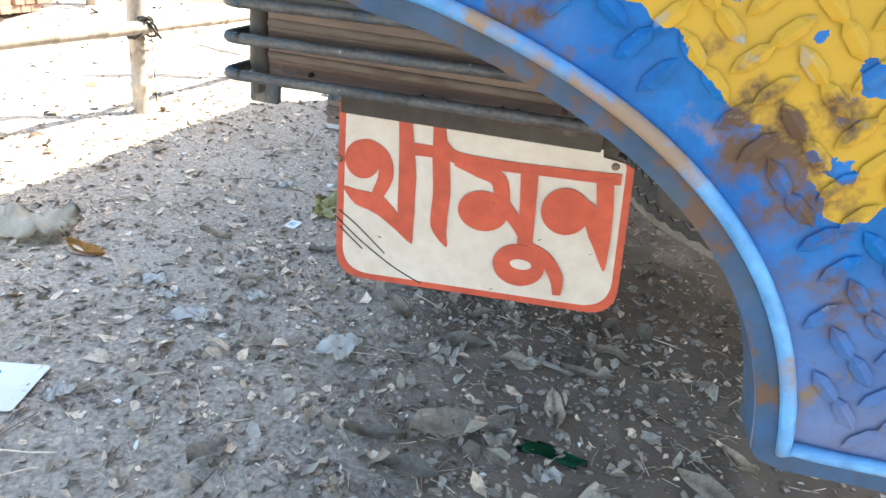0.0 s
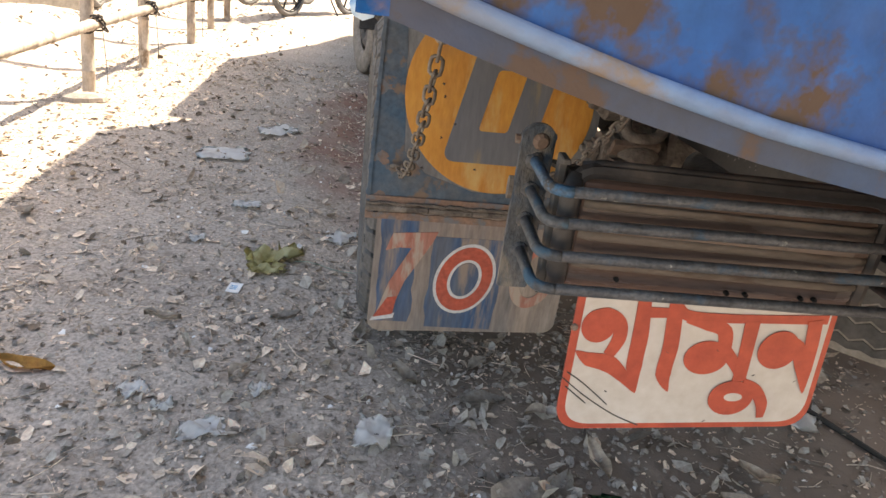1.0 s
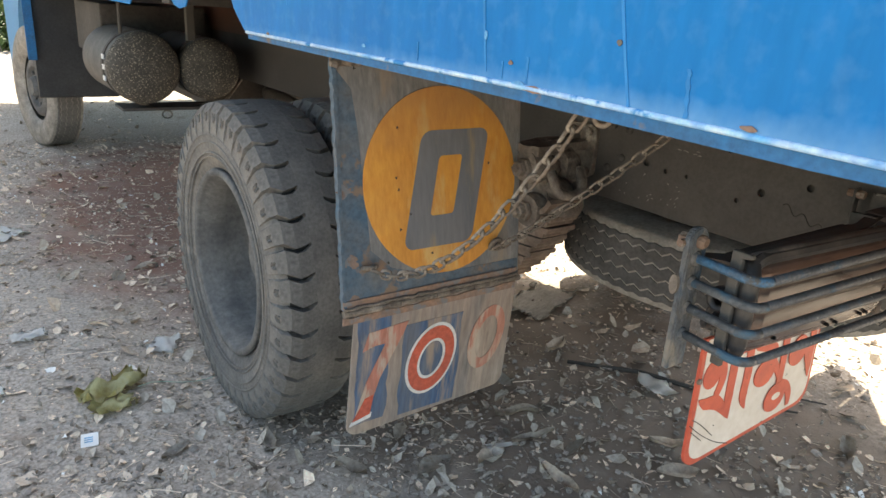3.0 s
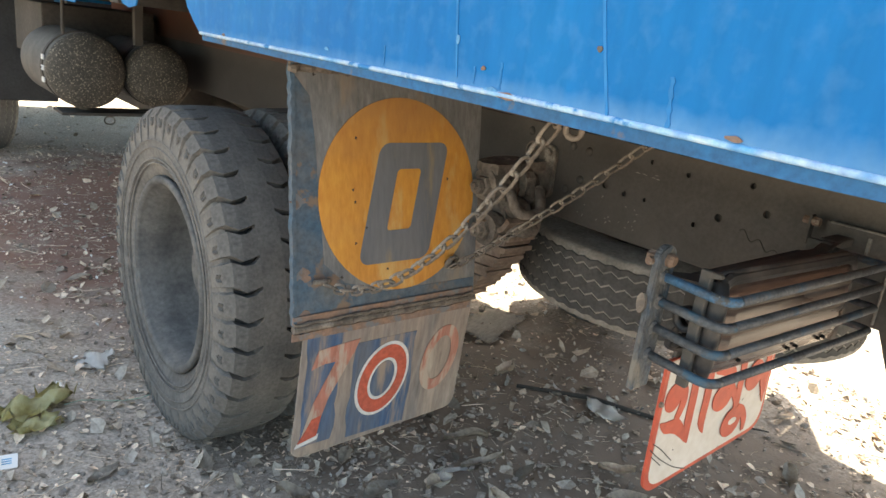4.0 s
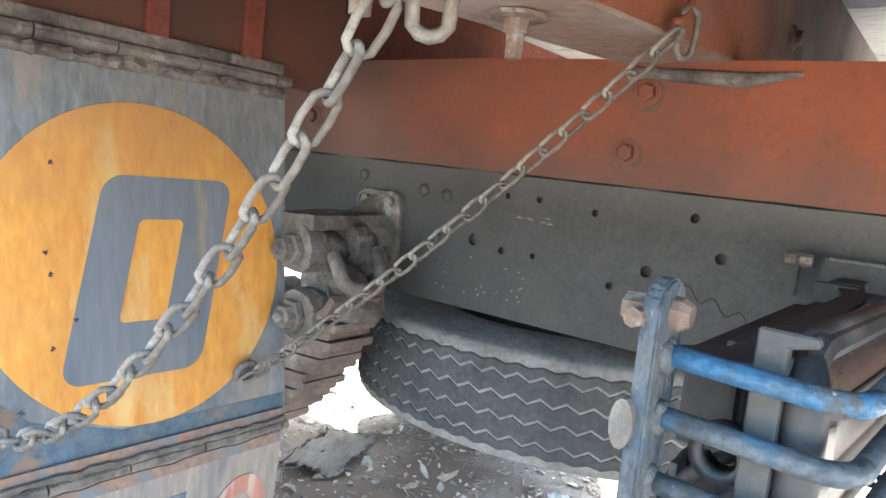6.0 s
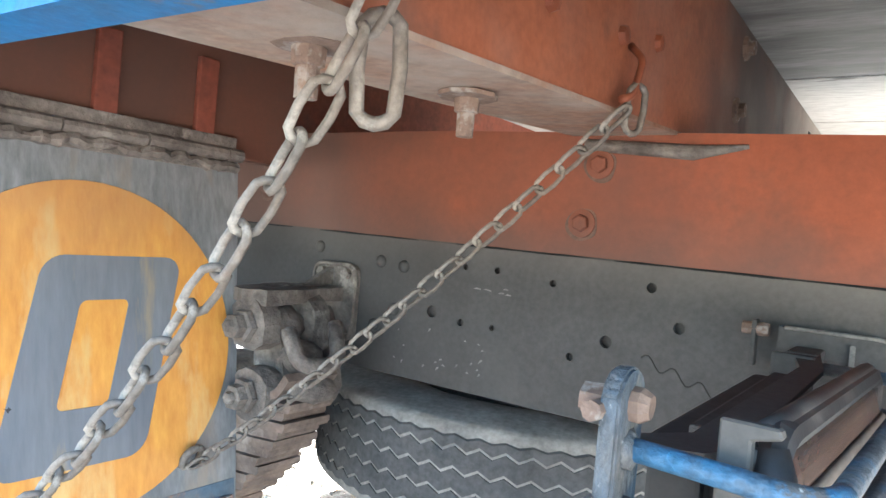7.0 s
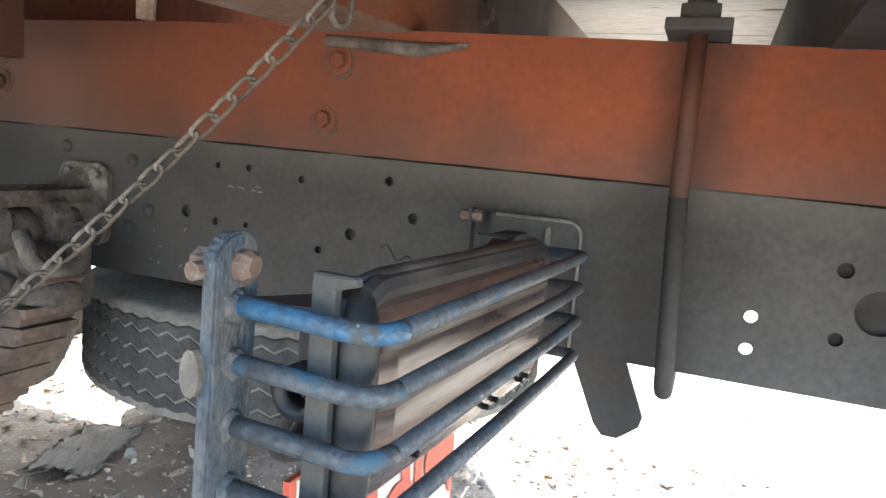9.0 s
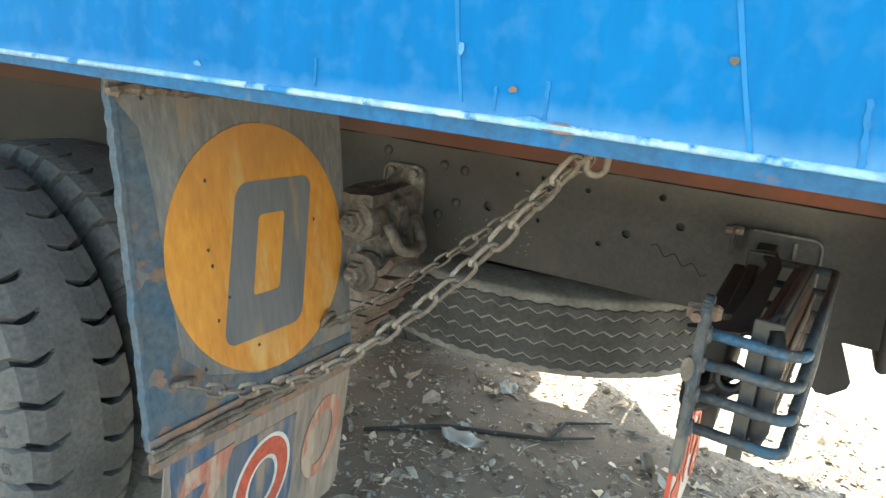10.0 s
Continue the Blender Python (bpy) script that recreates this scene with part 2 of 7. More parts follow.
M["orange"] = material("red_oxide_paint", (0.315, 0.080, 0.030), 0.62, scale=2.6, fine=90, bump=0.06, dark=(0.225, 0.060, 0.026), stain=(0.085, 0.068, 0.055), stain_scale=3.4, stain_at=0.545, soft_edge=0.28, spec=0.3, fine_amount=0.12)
dust_light_band(M["orange"], "Z", 1.23, 1.12, (0.11, 0.085, 0.075), 0.62)
dust_light_band(M["orange"], "Y", 0.085, 0.02, (0.04, 0.034, 0.03), 0.8, scale=14, centre=-1.0)
dust_light_band(M["orange"], "Y", 0.14, 0.0, (0.07, 0.05, 0.042), 0.4, scale=10, centre=-0.52)
# soot thickening forward, deepened to paint in the weaker light there
dust_light_band(M["orange"], "Y", -0.80, 0.25, (0.075, 0.048, 0.038), 0.85, scale=5)
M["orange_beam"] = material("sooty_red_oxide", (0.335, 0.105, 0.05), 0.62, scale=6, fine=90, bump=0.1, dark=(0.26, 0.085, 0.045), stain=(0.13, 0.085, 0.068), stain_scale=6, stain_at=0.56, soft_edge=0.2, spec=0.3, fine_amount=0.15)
dust_light_band(M["orange_beam"], "X", -0.38, -0.02, (0.060, 0.047, 0.041), 0.93, scale=7)
# far end paled: daylight from the far side put into the colour
dust_light_band(M["orange_beam"], "X", 0.45, 1.05, (0.40, 0.36, 0.32), 0.85, scale=5)
M["soot"] = material("brown_grease", (0.16, 0.085, 0.055), 0.75, scale=30, fine=120, bump=0.3, dark=(0.085, 0.058, 0.045))
M["lamp_ridge"] = material("dusty_lamp_ridge", (0.17, 0.135, 0.112), 0.8, scale=9, fine=90, bump=0.25, dark=(0.12, 0.10, 0.085), stain=(0.10, 0.07, 0.055), stain_scale=11, stain_at=0.55, stretch=(0.3, 1, 1))
M["scuff"] = material("pale_scuff", (0.23, 0.215, 0.195), 0.85, scale=40, fine=160, bump=0.2, dark=(0.15, 0.14, 0.13))
M["hem"] = material("grubby_blue_hem", (0.014, 0.07, 0.17), 0.65, scale=13, fine=60, bump=0.4, dark=(0.04, 0.055, 0.075), stain=(0.105, 0.065, 0.045), stain_scale=30, stain_at=0.52, soft_edge=0.06)
dust_light_band(M["hem"], "X", -0.80, -1.30, (0.08, 0.06, 0.05), 0.7, scale=16)
M["orange_dusty"] = material("dusty_red_oxide", (0.27, 0.135, 0.08), 0.9, scale=7, fine=60, bump=0.35, dark=(0.29, 0.225, 0.18), stain=(0.34, 0.285, 0.24), stain_scale=5, stain_at=0.47, soft_edge=0.2)
M["orange_deep"] = material("dim_red_oxide", (0.24, 0.06, 0.03), 0.75, scale=4, fine=60, bump=0.2, dark=(0.15, 0.045, 0.03), stain=(0.10, 0.07, 0.06), stain_scale=4, stain_at=0.55, soft_edge=0.2)
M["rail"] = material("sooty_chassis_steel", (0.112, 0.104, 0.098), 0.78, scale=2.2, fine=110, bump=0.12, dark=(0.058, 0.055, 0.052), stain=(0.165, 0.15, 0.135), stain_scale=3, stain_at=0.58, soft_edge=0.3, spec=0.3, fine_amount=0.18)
dust_light_band(M["rail"], "Z", 1.09, 1.17, (0.21, 0.19, 0.165), 0.6, scale=4)
dust_light_band(M["rail"], "Y", 0.16, 0.02, (0.03, 0.028, 0.027), 0.75, scale=7, centre=-0.97)
# forward part darkened: soot, plus the shade near the wheels put into the colour
dust_light_band(M["rail"], "Y", -0.85, 0.25, (0.042, 0.038, 0.035), 0.75, scale=5)
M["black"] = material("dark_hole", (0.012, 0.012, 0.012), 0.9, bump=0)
M["grime"] = material("greasy_dusty_casting", (0.225, 0.19, 0.16), 0.9, scale=16, fine=90, bump=0.6, dark=(0.085, 0.07, 0.06), stain=(0.32, 0.28, 0.24), stain_scale=14, stain_at=0.58, depth=0.008)
M["spring"] = material("dusty_leaf_spring", (0.25, 0.185, 0.145), 0.9, scale=10, fine=70, bump=0.5, dark=(0.13, 0.095, 0.075), stain=(0.31, 0.25, 0.205), stain_scale=9, stain_at=0.57)
M["under"] = material("dark_underbody", (0.075, 0.066, 0.06), 0.85, scale=3, fine=40, bump=0.3, dark=(0.04, 0.036, 0.033))
M["deck"] = material("bare_deck_sheet", (0.43, 0.42, 0.405), 0.6, metal=0.05, scale=5, fine=50, bump=0.3, dark=(0.40, 0.39, 0.38), stain=(0.09, 0.08, 0.07), stain_scale=14, stain_at=0.60, stretch=(1.8, 0.4, 1))
M["deck_dark"] = material("sooty_deck_sheet", (0.20, 0.195, 0.19), 0.6, metal=0.05, scale=6, fine=50, bump=0.3, dark=(0.055, 0.052, 0.05), stain=(0.36, 0.35, 0.335), stain_scale=12, stain_at=0.60, stretch=(1.8, 0.35, 1), soft_edge=0.15)
M["chain"] = material("dusty_chain_steel", (0.215, 0.185, 0.157), 0.75, metal=0.2, scale=30, fine=200, bump=0.3, dark=(0.12, 0.095, 0.075), stain=(0.34, 0.30, 0.255), stain_scale=40, stain_at=0.54, chance=0.15)
M["bar"] = material("grimy_steel_bar", (0.115, 0.118, 0.125), 0.45, metal=0.2, scale=18, fine=150, bump=0.5, dark=(0.06, 0.06, 0.065), stain=(0.05, 0.105, 0.165), stain_scale=16, stain_at=0.55, soft_edge=0.12, fine_amount=0.45)
M["bar_blue"] = material("chipped_blue_bar", (0.105, 0.115, 0.125), 0.45, scale=22, fine=150, bump=0.5, dark=(0.055, 0.06, 0.068), stain=(0.055, 0.115, 0.17), stain_scale=24, stain_at=0.55, soft_edge=0.08, fine_amount=0.45)
M["post"] = material("dusty_blue_post", (0.105, 0.10, 0.096), 0.8, scale=18, fine=150, bump=0.8, dark=(0.04, 0.075, 0.115), stain=(0.20, 0.18, 0.155), stain_scale=19, stain_at=0.54, soft_edge=0.08, fine_amount=0.5, stretch=(1, 1, 0.5), depth=0.006)
M["bar_chip"] = material("chipped_bright_blue_bar", (0.04, 0.135, 0.25), 0.4, scale=24, fine=150, bump=0.5, dark=(0.07, 0.095, 0.125), stain=(0.085, 0.085, 0.085), stain_scale=30, stain_at=0.53, soft_edge=0.05, fine_amount=0.45)
M["rubber_spare"] = material("sooty_tyre_rubber", (0.105, 0.10, 0.096), 0.9, scale=7, fine=90, bump=0.2, dark=(0.065, 0.063, 0.061), stain=(0.15, 0.14, 0.128), stain_scale=6, stain_at=0.55, soft_edge=0.25, spec=0.25)
M["lamp_body"] = material("dull_black_lamp_case", (0.055, 0.05, 0.05), 0.5, scale=12, fine=80, bump=0.15, stain=(0.16, 0.13, 0.11), stain_scale=6, stain_at=0.55, soft_edge=0.2)
M["lamp_lens"] = material("dusty_brown_lens", (0.135, 0.086, 0.068), 0.25, scale=9, fine=60, bump=0.12, dark=(0.085, 0.058, 0.050), stain=(0.30, 0.245, 0.21), stain_scale=6, stain_at=0.57, stretch=(0.3, 1, 2.2), soft_edge=0.2)
M["rubber"] = material("dusty_tyre_rubber", (0.19, 0.18, 0.17), 0.88, scale=7, fine=90, bump=0.3, dark=(0.125, 0.12, 0.115), stain=(0.28, 0.26, 0.235), stain_scale=8, stain_at=0.57, soft_edge=0.25, spec=0.25)
# undusted groove floor, blackened to paint in the shadow between the lugs
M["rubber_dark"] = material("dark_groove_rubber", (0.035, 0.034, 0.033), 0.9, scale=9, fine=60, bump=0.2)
M["sidewall"] = material("dusty_sidewall", (0.215, 0.203, 0.19), 0.9, scale=6, fine=70, bump=0.3, dark=(0.135, 0.129, 0.124), stain=(0.34, 0.315, 0.285), stain_scale=8, stain_at=0.57, soft_edge=0.25, spec=0.25)
M["groove"] = material("grey_tread_groove", (0.36, 0.33, 0.295), 0.95, scale=14, fine=90, bump=0.2)
M["rim"] = material("dusty_wheel_rim", (0.165, 0.162, 0.158), 0.8, metal=0.1, scale=9, fine=60, bump=0.2, dark=(0.095, 0.094, 0.095), stain=(0.29, 0.28, 0.265), stain_scale=5, stain_at=0.58, soft_edge=0.2)
M["guard_dark"] = material("black_guard_rubber", (0.045, 0.047, 0.05), 0.7, scale=5, fine=60, bump=0.1, dark=(0.03, 0.031, 0.034))
M["tank"] = material("mottled_air_tank", (0.085, 0.078, 0.068), 0.85, scale=9, fine=60, bump=0.5, dark=(0.055, 0.05, 0.045), stain=(0.29, 0.26, 0.20), stain_scale=120, stain_at=0.555, soft_edge=0.05)
M["tank_side"] = material("dark_tank_side", (0.10, 0.095, 0.09), 0.7, scale=9, fine=60, bump=0.2)
M["bolt"] = material("rusty_bolt", (0.20, 0.135, 0.10), 0.85, metal=0.15, scale=30, fine=120, bump=0.4, dark=(0.17, 0.115, 0.09), stain=(0.28, 0.24, 0.21), stain_scale=40, stain_at=0.52)
M["bamboo"] = material("dry_bamboo", (0.50, 0.435, 0.37), 0.6, scale=5, fine=50, bump=0.2, dark=(0.36, 0.29, 0.23), stain=(0.22, 0.165, 0.12), stain_scale=9, stain_at=0.57, stretch=(1, 1, 0.5), chance=0.15)
M["leaf"] = material("dry_leaf_bits", (0.70, 0.60, 0.50), 0.9, scale=20, fine=90, bump=0.2, dark=(0.50, 0.405, 0.32), island=0.72)
M["leaf_dark"] = material("dark_fallen_leaves", (0.24, 0.18, 0.13), 0.9, scale=20, fine=90, bump=0.2, dark=(0.15, 0.11, 0.08), island=0.4)
M["rag_cream"] = material("cream_cotton_rag", (0.88, 0.83, 0.73), 0.9, scale=7, fine=140, bump=0.3, dark=(0.70, 0.62, 0.50))
M["sacking"] = material("grey_sacking", (0.64, 0.59, 0.53), 0.9, scale=20, fine=140, bump=0.3, dark=(0.47, 0.42, 0.37), stretch=(1, 4, 1))
M["pebble"] = material("grey_pebbles", (0.40, 0.355, 0.315), 0.9, scale=20, fine=120, bump=0.4, dark=(0.28, 0.24, 0.21), island=0.3)
M["paper"] = material("grubby_white_paper", (0.96, 0.94, 0.91), 0.85, scale=9, fine=80, bump=0.08, dark=(0.88, 0.855, 0.82), chance=0.03, fine_amount=0.06)
M["leaf_big"] = material("curled_grey_leaf", (0.62, 0.56, 0.49), 0.85, scale=14, fine=80, bump=0.25, dark=(0.42, 0.36, 0.30), chance=0.3)
M["olive"] = material("olive_polythene", (0.82, 0.76, 0.46), 0.4, scale=9, fine=60, bump=0.2, dark=(0.58, 0.50, 0.22))
M["thread"] = material("green_thread", (0.38, 0.52, 0.42), 0.6, scale=12, fine=60, bump=0.05)
M["leaf_orange"] = material("orange_dry_leaf", (0.66, 0.36, 0.10), 0.7, scale=14, fine=60, bump=0.2)
M["green_bag"] = material("dark_green_wrapper", (0.02, 0.16, 0.075), 0.4, scale=12, fine=60, bump=0.2)
M["cyan_card"] = material("printed_blue_patch", (0.16, 0.45, 0.72), 0.6, scale=12, fine=60, bump=0.1)


def two_paints(name, a, b):
    """One sheet in two paints: the second lies outside an arc, above a ragged line, with a hand-painted edge."""
    m = a.copy()
    m.name = name
    t, n = m.node_tree, m.node_tree.nodes
    base = n["Principled BSDF"].inputs["Base Color"].links[0].from_socket

    def math_node(op, x, y=0.0):
        q = n.new("ShaderNodeMath")
        q.operation = op
        for sock, v in ((q.inputs[0], x), (q.inputs[1], y)):
            if isinstance(v, (int, float)):
                sock.default_value = v
            else:
                t.links.new(v, sock)
        return q.outputs[0]

    co, sp, nz = n.new("ShaderNodeTexCoord"), n.new("ShaderNodeSeparateXYZ"), n.new("ShaderNodeTexNoise")
    t.links.new(co.outputs["Object"], sp.inputs[0])
    t.links.new(co.outputs["Object"], nz.inputs["Vector"])
    nz.inputs["Scale"].default_value, nz.inputs["Detail"].default_value = 34.0, 6.0
    x, z = sp.outputs[0], sp.outputs[2]
    wob = math_node("MULTIPLY", math_node("SUBTRACT", nz.outputs["Fac"], 0.5), 0.035)
    d = math_node("SQRT", math_node("ADD", math_node("POWER", math_node("ABSOLUTE", math_node("ADD", x, 0.60)), 2.0), math_node("POWER", math_node("SUBTRACT", z, 0.87), 2.0)), 0.0)
    k1 = math_node("GREATER_THAN", math_node("ADD", d, wob), 0.213)
    k2 = math_node("GREATER_THAN", math_node("ADD", z, wob), math_node("ADD", math_node("MULTIPLY", math_node("MAXIMUM", math_node("ADD", x, 0.45), 0.0), 0.5), 1.0))
    k3 = math_node("GREATER_THAN", math_node("ADD", x, wob), -0.532)
    k = math_node("MULTIPLY", math_node("MULTIPLY", k1, k2), k3)
    wear = n.new("ShaderNodeTexNoise")
    wear.inputs["Scale"].default_value, wear.inputs["Detail"].default_value = 26.0, 8.0
    t.links.new(co.outputs["Object"], wear.inputs["Vector"])
    k = math_node("MULTIPLY", k, math_node("LESS_THAN", wear.outputs["Fac"], 0.565))
    mx = n.new("ShaderNodeMix")
    mx.data_type = "RGBA"
    t.links.new(k, mx.inputs[0])
    t.links.new(base, mx.inputs[6])
    mx.inputs[7].default_value = (*b, 1)
    t.links.new(mx.outputs[2], n["Principled BSDF"].inputs["Base Color"])
    return m


def speckle(m, name, colour, scale, at, soft=0.05):
    """A copy of a paint with flecks of another colour worn through it."""
    m = m.copy()
    m.name = name
    t, n = m.node_tree, m.node_tree.nodes
    base = n["Principled BSDF"].inputs["Base Color"].links[0].from_socket
    co, nz, rp, mx = n.new("ShaderNodeTexCoord"), n.new("ShaderNodeTexNoise"), n.new("ShaderNodeValToRGB"), n.new("ShaderNodeMix")
    t.links.new(co.outputs["Object"], nz.inputs["Vector"])
    nz.inputs["Scale"].default_value, nz.inputs["Detail"].default_value, nz.inputs["Roughness"].default_value = scale, 6.0, 0.65
    rp.color_ramp.elements[0].position, rp.color_ramp.elements[1].position = at, at + soft
    t.links.new(nz.outputs["Fac"], rp.inputs[0])
    mx.data_type = "RGBA"
    t.links.new(rp.outputs[0], mx.inputs[0])
    t.links.new(base, mx.inputs[6])
    mx.inputs[7].default_value = (*colour, 1)
    t.links.new(mx.outputs[2], n["Principled BSDF"].inputs["Base Color"])
    return m


for k in ("bar", "bar_blue", "bar_chip", "post"):
    M[k] = speckle(M[k], M[k].name + "_flecked", (0.34, 0.335, 0.32), 70.0, 0.66, 0.04)
M["tail_paint"] = two_paints("blue_and_yellow_tail_paint", M["blue_plate"], (0.44, 0.275, 0.035))
M["tail_paint"] = speckle(M["tail_paint"], "rubbed_tail_paint", (0.15, 0.11, 0.06), 21.0, 0.60, 0.08)
M["tail_paint"] = speckle(M["tail_paint"], "rusted_tail_paint", (0.10, 0.06, 0.038), 15.0, 0.52, 0.08)
dust_light_band(M["tail_paint"], "Z", 1.0, 0.86, (0.27, 0.20, 0.145), 0.6, scale=26)
dust_light_band(M["tail_paint"], "X", -0.78, -1.30, (0.06, 0.05, 0.045), 0.5, scale=14)
M["tail_worn"] = speckle(M["tail_paint"], "rubbed_tread_tips", (0.27, 0.28, 0.27), 45.0, 0.60, 0.10)


# ---- mesh helpers ----
def part(name, bm, mat, parent=None, label="", smooth=False):
    """Links a bmesh as one mesh object under a thing or a part."""
    me = bpy.data.meshes.new(name)
    bm.to_mesh(me)
    bm.free()
    me.materials.append(M[mat])
    if smooth:
        me.shade_smooth()
    ob = new(name, me)
    ob.parent = parent
    if label:
        ob["label"] = label
    return ob


def again(ob, m, parent=None):
    """A second object on the same mesh."""
    o = new(ob.name.split(".")[0], ob.data)
    o.matrix_basis = m
    o.parent = parent if parent else ob.parent
    return o


def empty(name, at, label, category, group="", kind=""):
    ob = new(name)
    ob.location = at
    return tagged(ob, label, category, group, kind)


def sub(name, parent):
    ob = new(name)
    ob.parent = parent
    return ob


def add_box(bm, lo, hi, bevel=0.0, m=None):
    c = bmesh.ops.create_cube(bm, size=1.0)["verts"]
    for v in c:
        v.co = Vector([lo[i] + (v.co[i] + 0.5) * (hi[i] - lo[i]) for i in range(3)])
    if bevel:
        es = {e for v in c for e in v.link_edges}
        r = bmesh.ops.bevel(bm, geom=list(es), offset=bevel, segments=2, affect="EDGES", profile=0.6)
        c = [v for v in {v for f in r["faces"] for v in f.verts} | {v for v in c if v.is_valid}]
    if m is not None:
        bmesh.ops.transform(bm, matrix=m, verts=[v for v in c if v.is_valid])
    return bm


def box(lo, hi, bevel=0.0, m=None):
    return add_box(bmesh.new(), lo, hi, bevel, m)


def add_tube(bm, pts, r, n=10, closed=False, flat=1.0, cap=True):
    """A tube along points; r may be a list; flat squeezes it across."""
    pts = [Vector(p) for p in pts]
    k = len(pts)
    rs = r if isinstance(r, (list, tuple)) else [r] * k
    rings, side = [], None
    for i, p in enumerate(pts):
        a = pts[(i - 1) % k] if closed or i else p
        b = pts[(i + 1) % k] if closed or i < k - 1 else p
        d = (b - a).normalized()
        if side is None:
            side = d.cross(Vector((0, 0, 1)) if abs(d.z) < 0.9 else Vector((1, 0, 0))).normalized()
        side = (side - d * side.dot(d)).normalized()
        up = side.cross(d)
        rings.append([bm.verts.new(p + rs[i] * (math.cos(2 * math.pi * j / n) * side * flat + math.sin(2 * math.pi * j / n) * up)) for j in range(n)])
    for i in range(k if closed else k - 1):
        a, b = rings[i], rings[(i + 1) % k]
        for j in range(n):
            bm.faces.new((a[j], a[(j + 1) % n], b[(j + 1) % n], b[j]))
    if cap and not closed:
        bm.faces.new(rings[0][::-1])
        bm.faces.new(rings[-1])
    return bm


def tube(pts, r, n=10, closed=False, flat=1.0):
    return add_tube(bmesh.new(), pts, r, n, closed, flat)


def bend(pts, r, steps=5):
    """Rounds the corners of a chain of points."""
    pts = [Vector(p) for p in pts]
    out = [pts[0]]
    for a, b, c in zip(pts, pts[1:], pts[2:]):
        u, v = (a - b).normalized(), (c - b).normalized()
        p, q = b + u * r, b + v * r
        for i in range(steps + 1):
            s = i / steps
            out.append((1 - s) ** 2 * p + 2 * s * (1 - s) * b + s * s * q)
    return out + [pts[-1]]


def add_turn(bm, prof, n, axis="x", centre=(0, 0, 0), start=0.0, close=False):
    """Turns a profile of (along, radius) round an axis."""
    cx = Vector(centre)
    rings = []
    for k in range(n):
        a = start + 2 * math.pi * k / n
        c, s = math.cos(a), math.sin(a)
        ring = []
        for u, r in prof:
            p = {"x": (u, r * c, r * s), "y": (r * s, u, r * c), "z": (r * c, r * s, u)}[axis]
            ring.append(bm.verts.new(cx + Vector(p)))
        rings.append(ring)
    m = len(prof)
    for k in range(n):
        a, b = rings[k], rings[(k + 1) % n]
        for j in range(m if close else m - 1):
            bm.faces.new((a[j], a[(j + 1) % m], b[(j + 1) % m], b[j]))
    bmesh.ops.recalc_face_normals(bm, faces=bm.faces)
    return bm


def turn(prof, n, axis="x", centre=(0, 0, 0), start=0.0, close=False):
    return add_turn(bmesh.new(), prof, n, axis, centre, start, close)


def add_plate(bm, outline, y0, y1, plane="xz"):
    """A flat plate: an outline given in a plane, from y0 to y1 across it."""
    def at(p, w):
        return {"xz": (p[0], w, p[1]), "yz": (w, p[0], p[1]), "xy": (p[0], p[1], w)}[plane]
    f, g = [bm.verts.new(at(p, y0)) for p in outline], [bm.verts.new(at(p, y1)) for p in outline]
    bm.faces.new(f)
    bm.faces.new(g[::-1])
    for i in range(len(f)):
        bm.faces.new((f[i], g[i], g[(i + 1) % len(f)], f[(i + 1) % len(f)]))
    bmesh.ops.recalc_face_normals(bm, faces=bm.faces)
    return bm


def plate(outline, y0, y1, plane="xz"):
    return add_plate(bmesh.new(), outline, y0, y1, plane)


def arc(cx, cz, rx, rz, a0, a1, n=10):
    return [(cx + rx * math.cos(radians(a0 + (a1 - a0) * i / n)), cz + rz * math.sin(radians(a0 + (a1 - a0) * i / n))) for i in range(n + 1)]


def rounded(x0, x1, z0, z1, r, corners="abcd", n=5):
    """A rectangle with round corners; a: low x low z, then round."""
    out = []
    for key, cx, cz, a in (("a", x0, z0, 180), ("b", x1, z0, 270), ("c", x1, z1, 0), ("d", x0, z1, 90)):
        if key in corners:
            ox, oz = cx + (r if cx == x0 else -r), cz + (r if cz == z0 else -r)
            out += arc(ox, oz, r, r, a, a + 90, n)
        else:
            out.append((cx, cz))
    return out


# ---- the truck ----
RAIL_X, SIDE_X, TAIL_Y = -0.370, -1.204, -1.387
MID2 = 0.28
truck = empty("truck", (0, 0, 0), "blue-painted cargo truck with red oxide underframe, parked on dusty ground", "truck")

# cargo body: side panels with scalloped skirts, tail plate, deck, front wall
def skirt_outline():
    low = [(TAIL_Y, 1.262), (-0.6, 1.277), (0.455, 1.284), (0.50, 1.312)]
    low += arc(0.745, 1.333, 0.205, 0.073, 172, 20, 12)
    low += [(0.965, 1.330), (1.03, 1.322), (1.09, 1.332)]
    low += arc(1.38, 1.333, 0.265, 0.073, 165, 12, 12)
    low += [(1.70, 1.313), (2.08, 1.318), (2.6, 1.332), (4.35, 1.34)]
    return low + [(4.35, 3.05), (TAIL_Y, 3.05)]


def side_panel(x0, x1, label):
    return part("side_panel", plate(skirt_outline(), x0, x1, "yz"), "blue", truck, label)


side_panel(SIDE_X, SIDE_X + 0.004, "smooth blue side panel with pale drip streaks")
part("side_panel", plate(skirt_outline(), 1.480, 1.484, "yz"), "blue", truck)
part("skirt_lip", tube([(SIDE_X + 0.001, TAIL_Y, 1.264), (SIDE_X + 0.001, -0.6, 1.279), (SIDE_X + 0.001, 0.455, 1.287)], 0.0042, 8), "lip_bright", truck, "pale worn fold along the skirt, its highlight painted in", True)
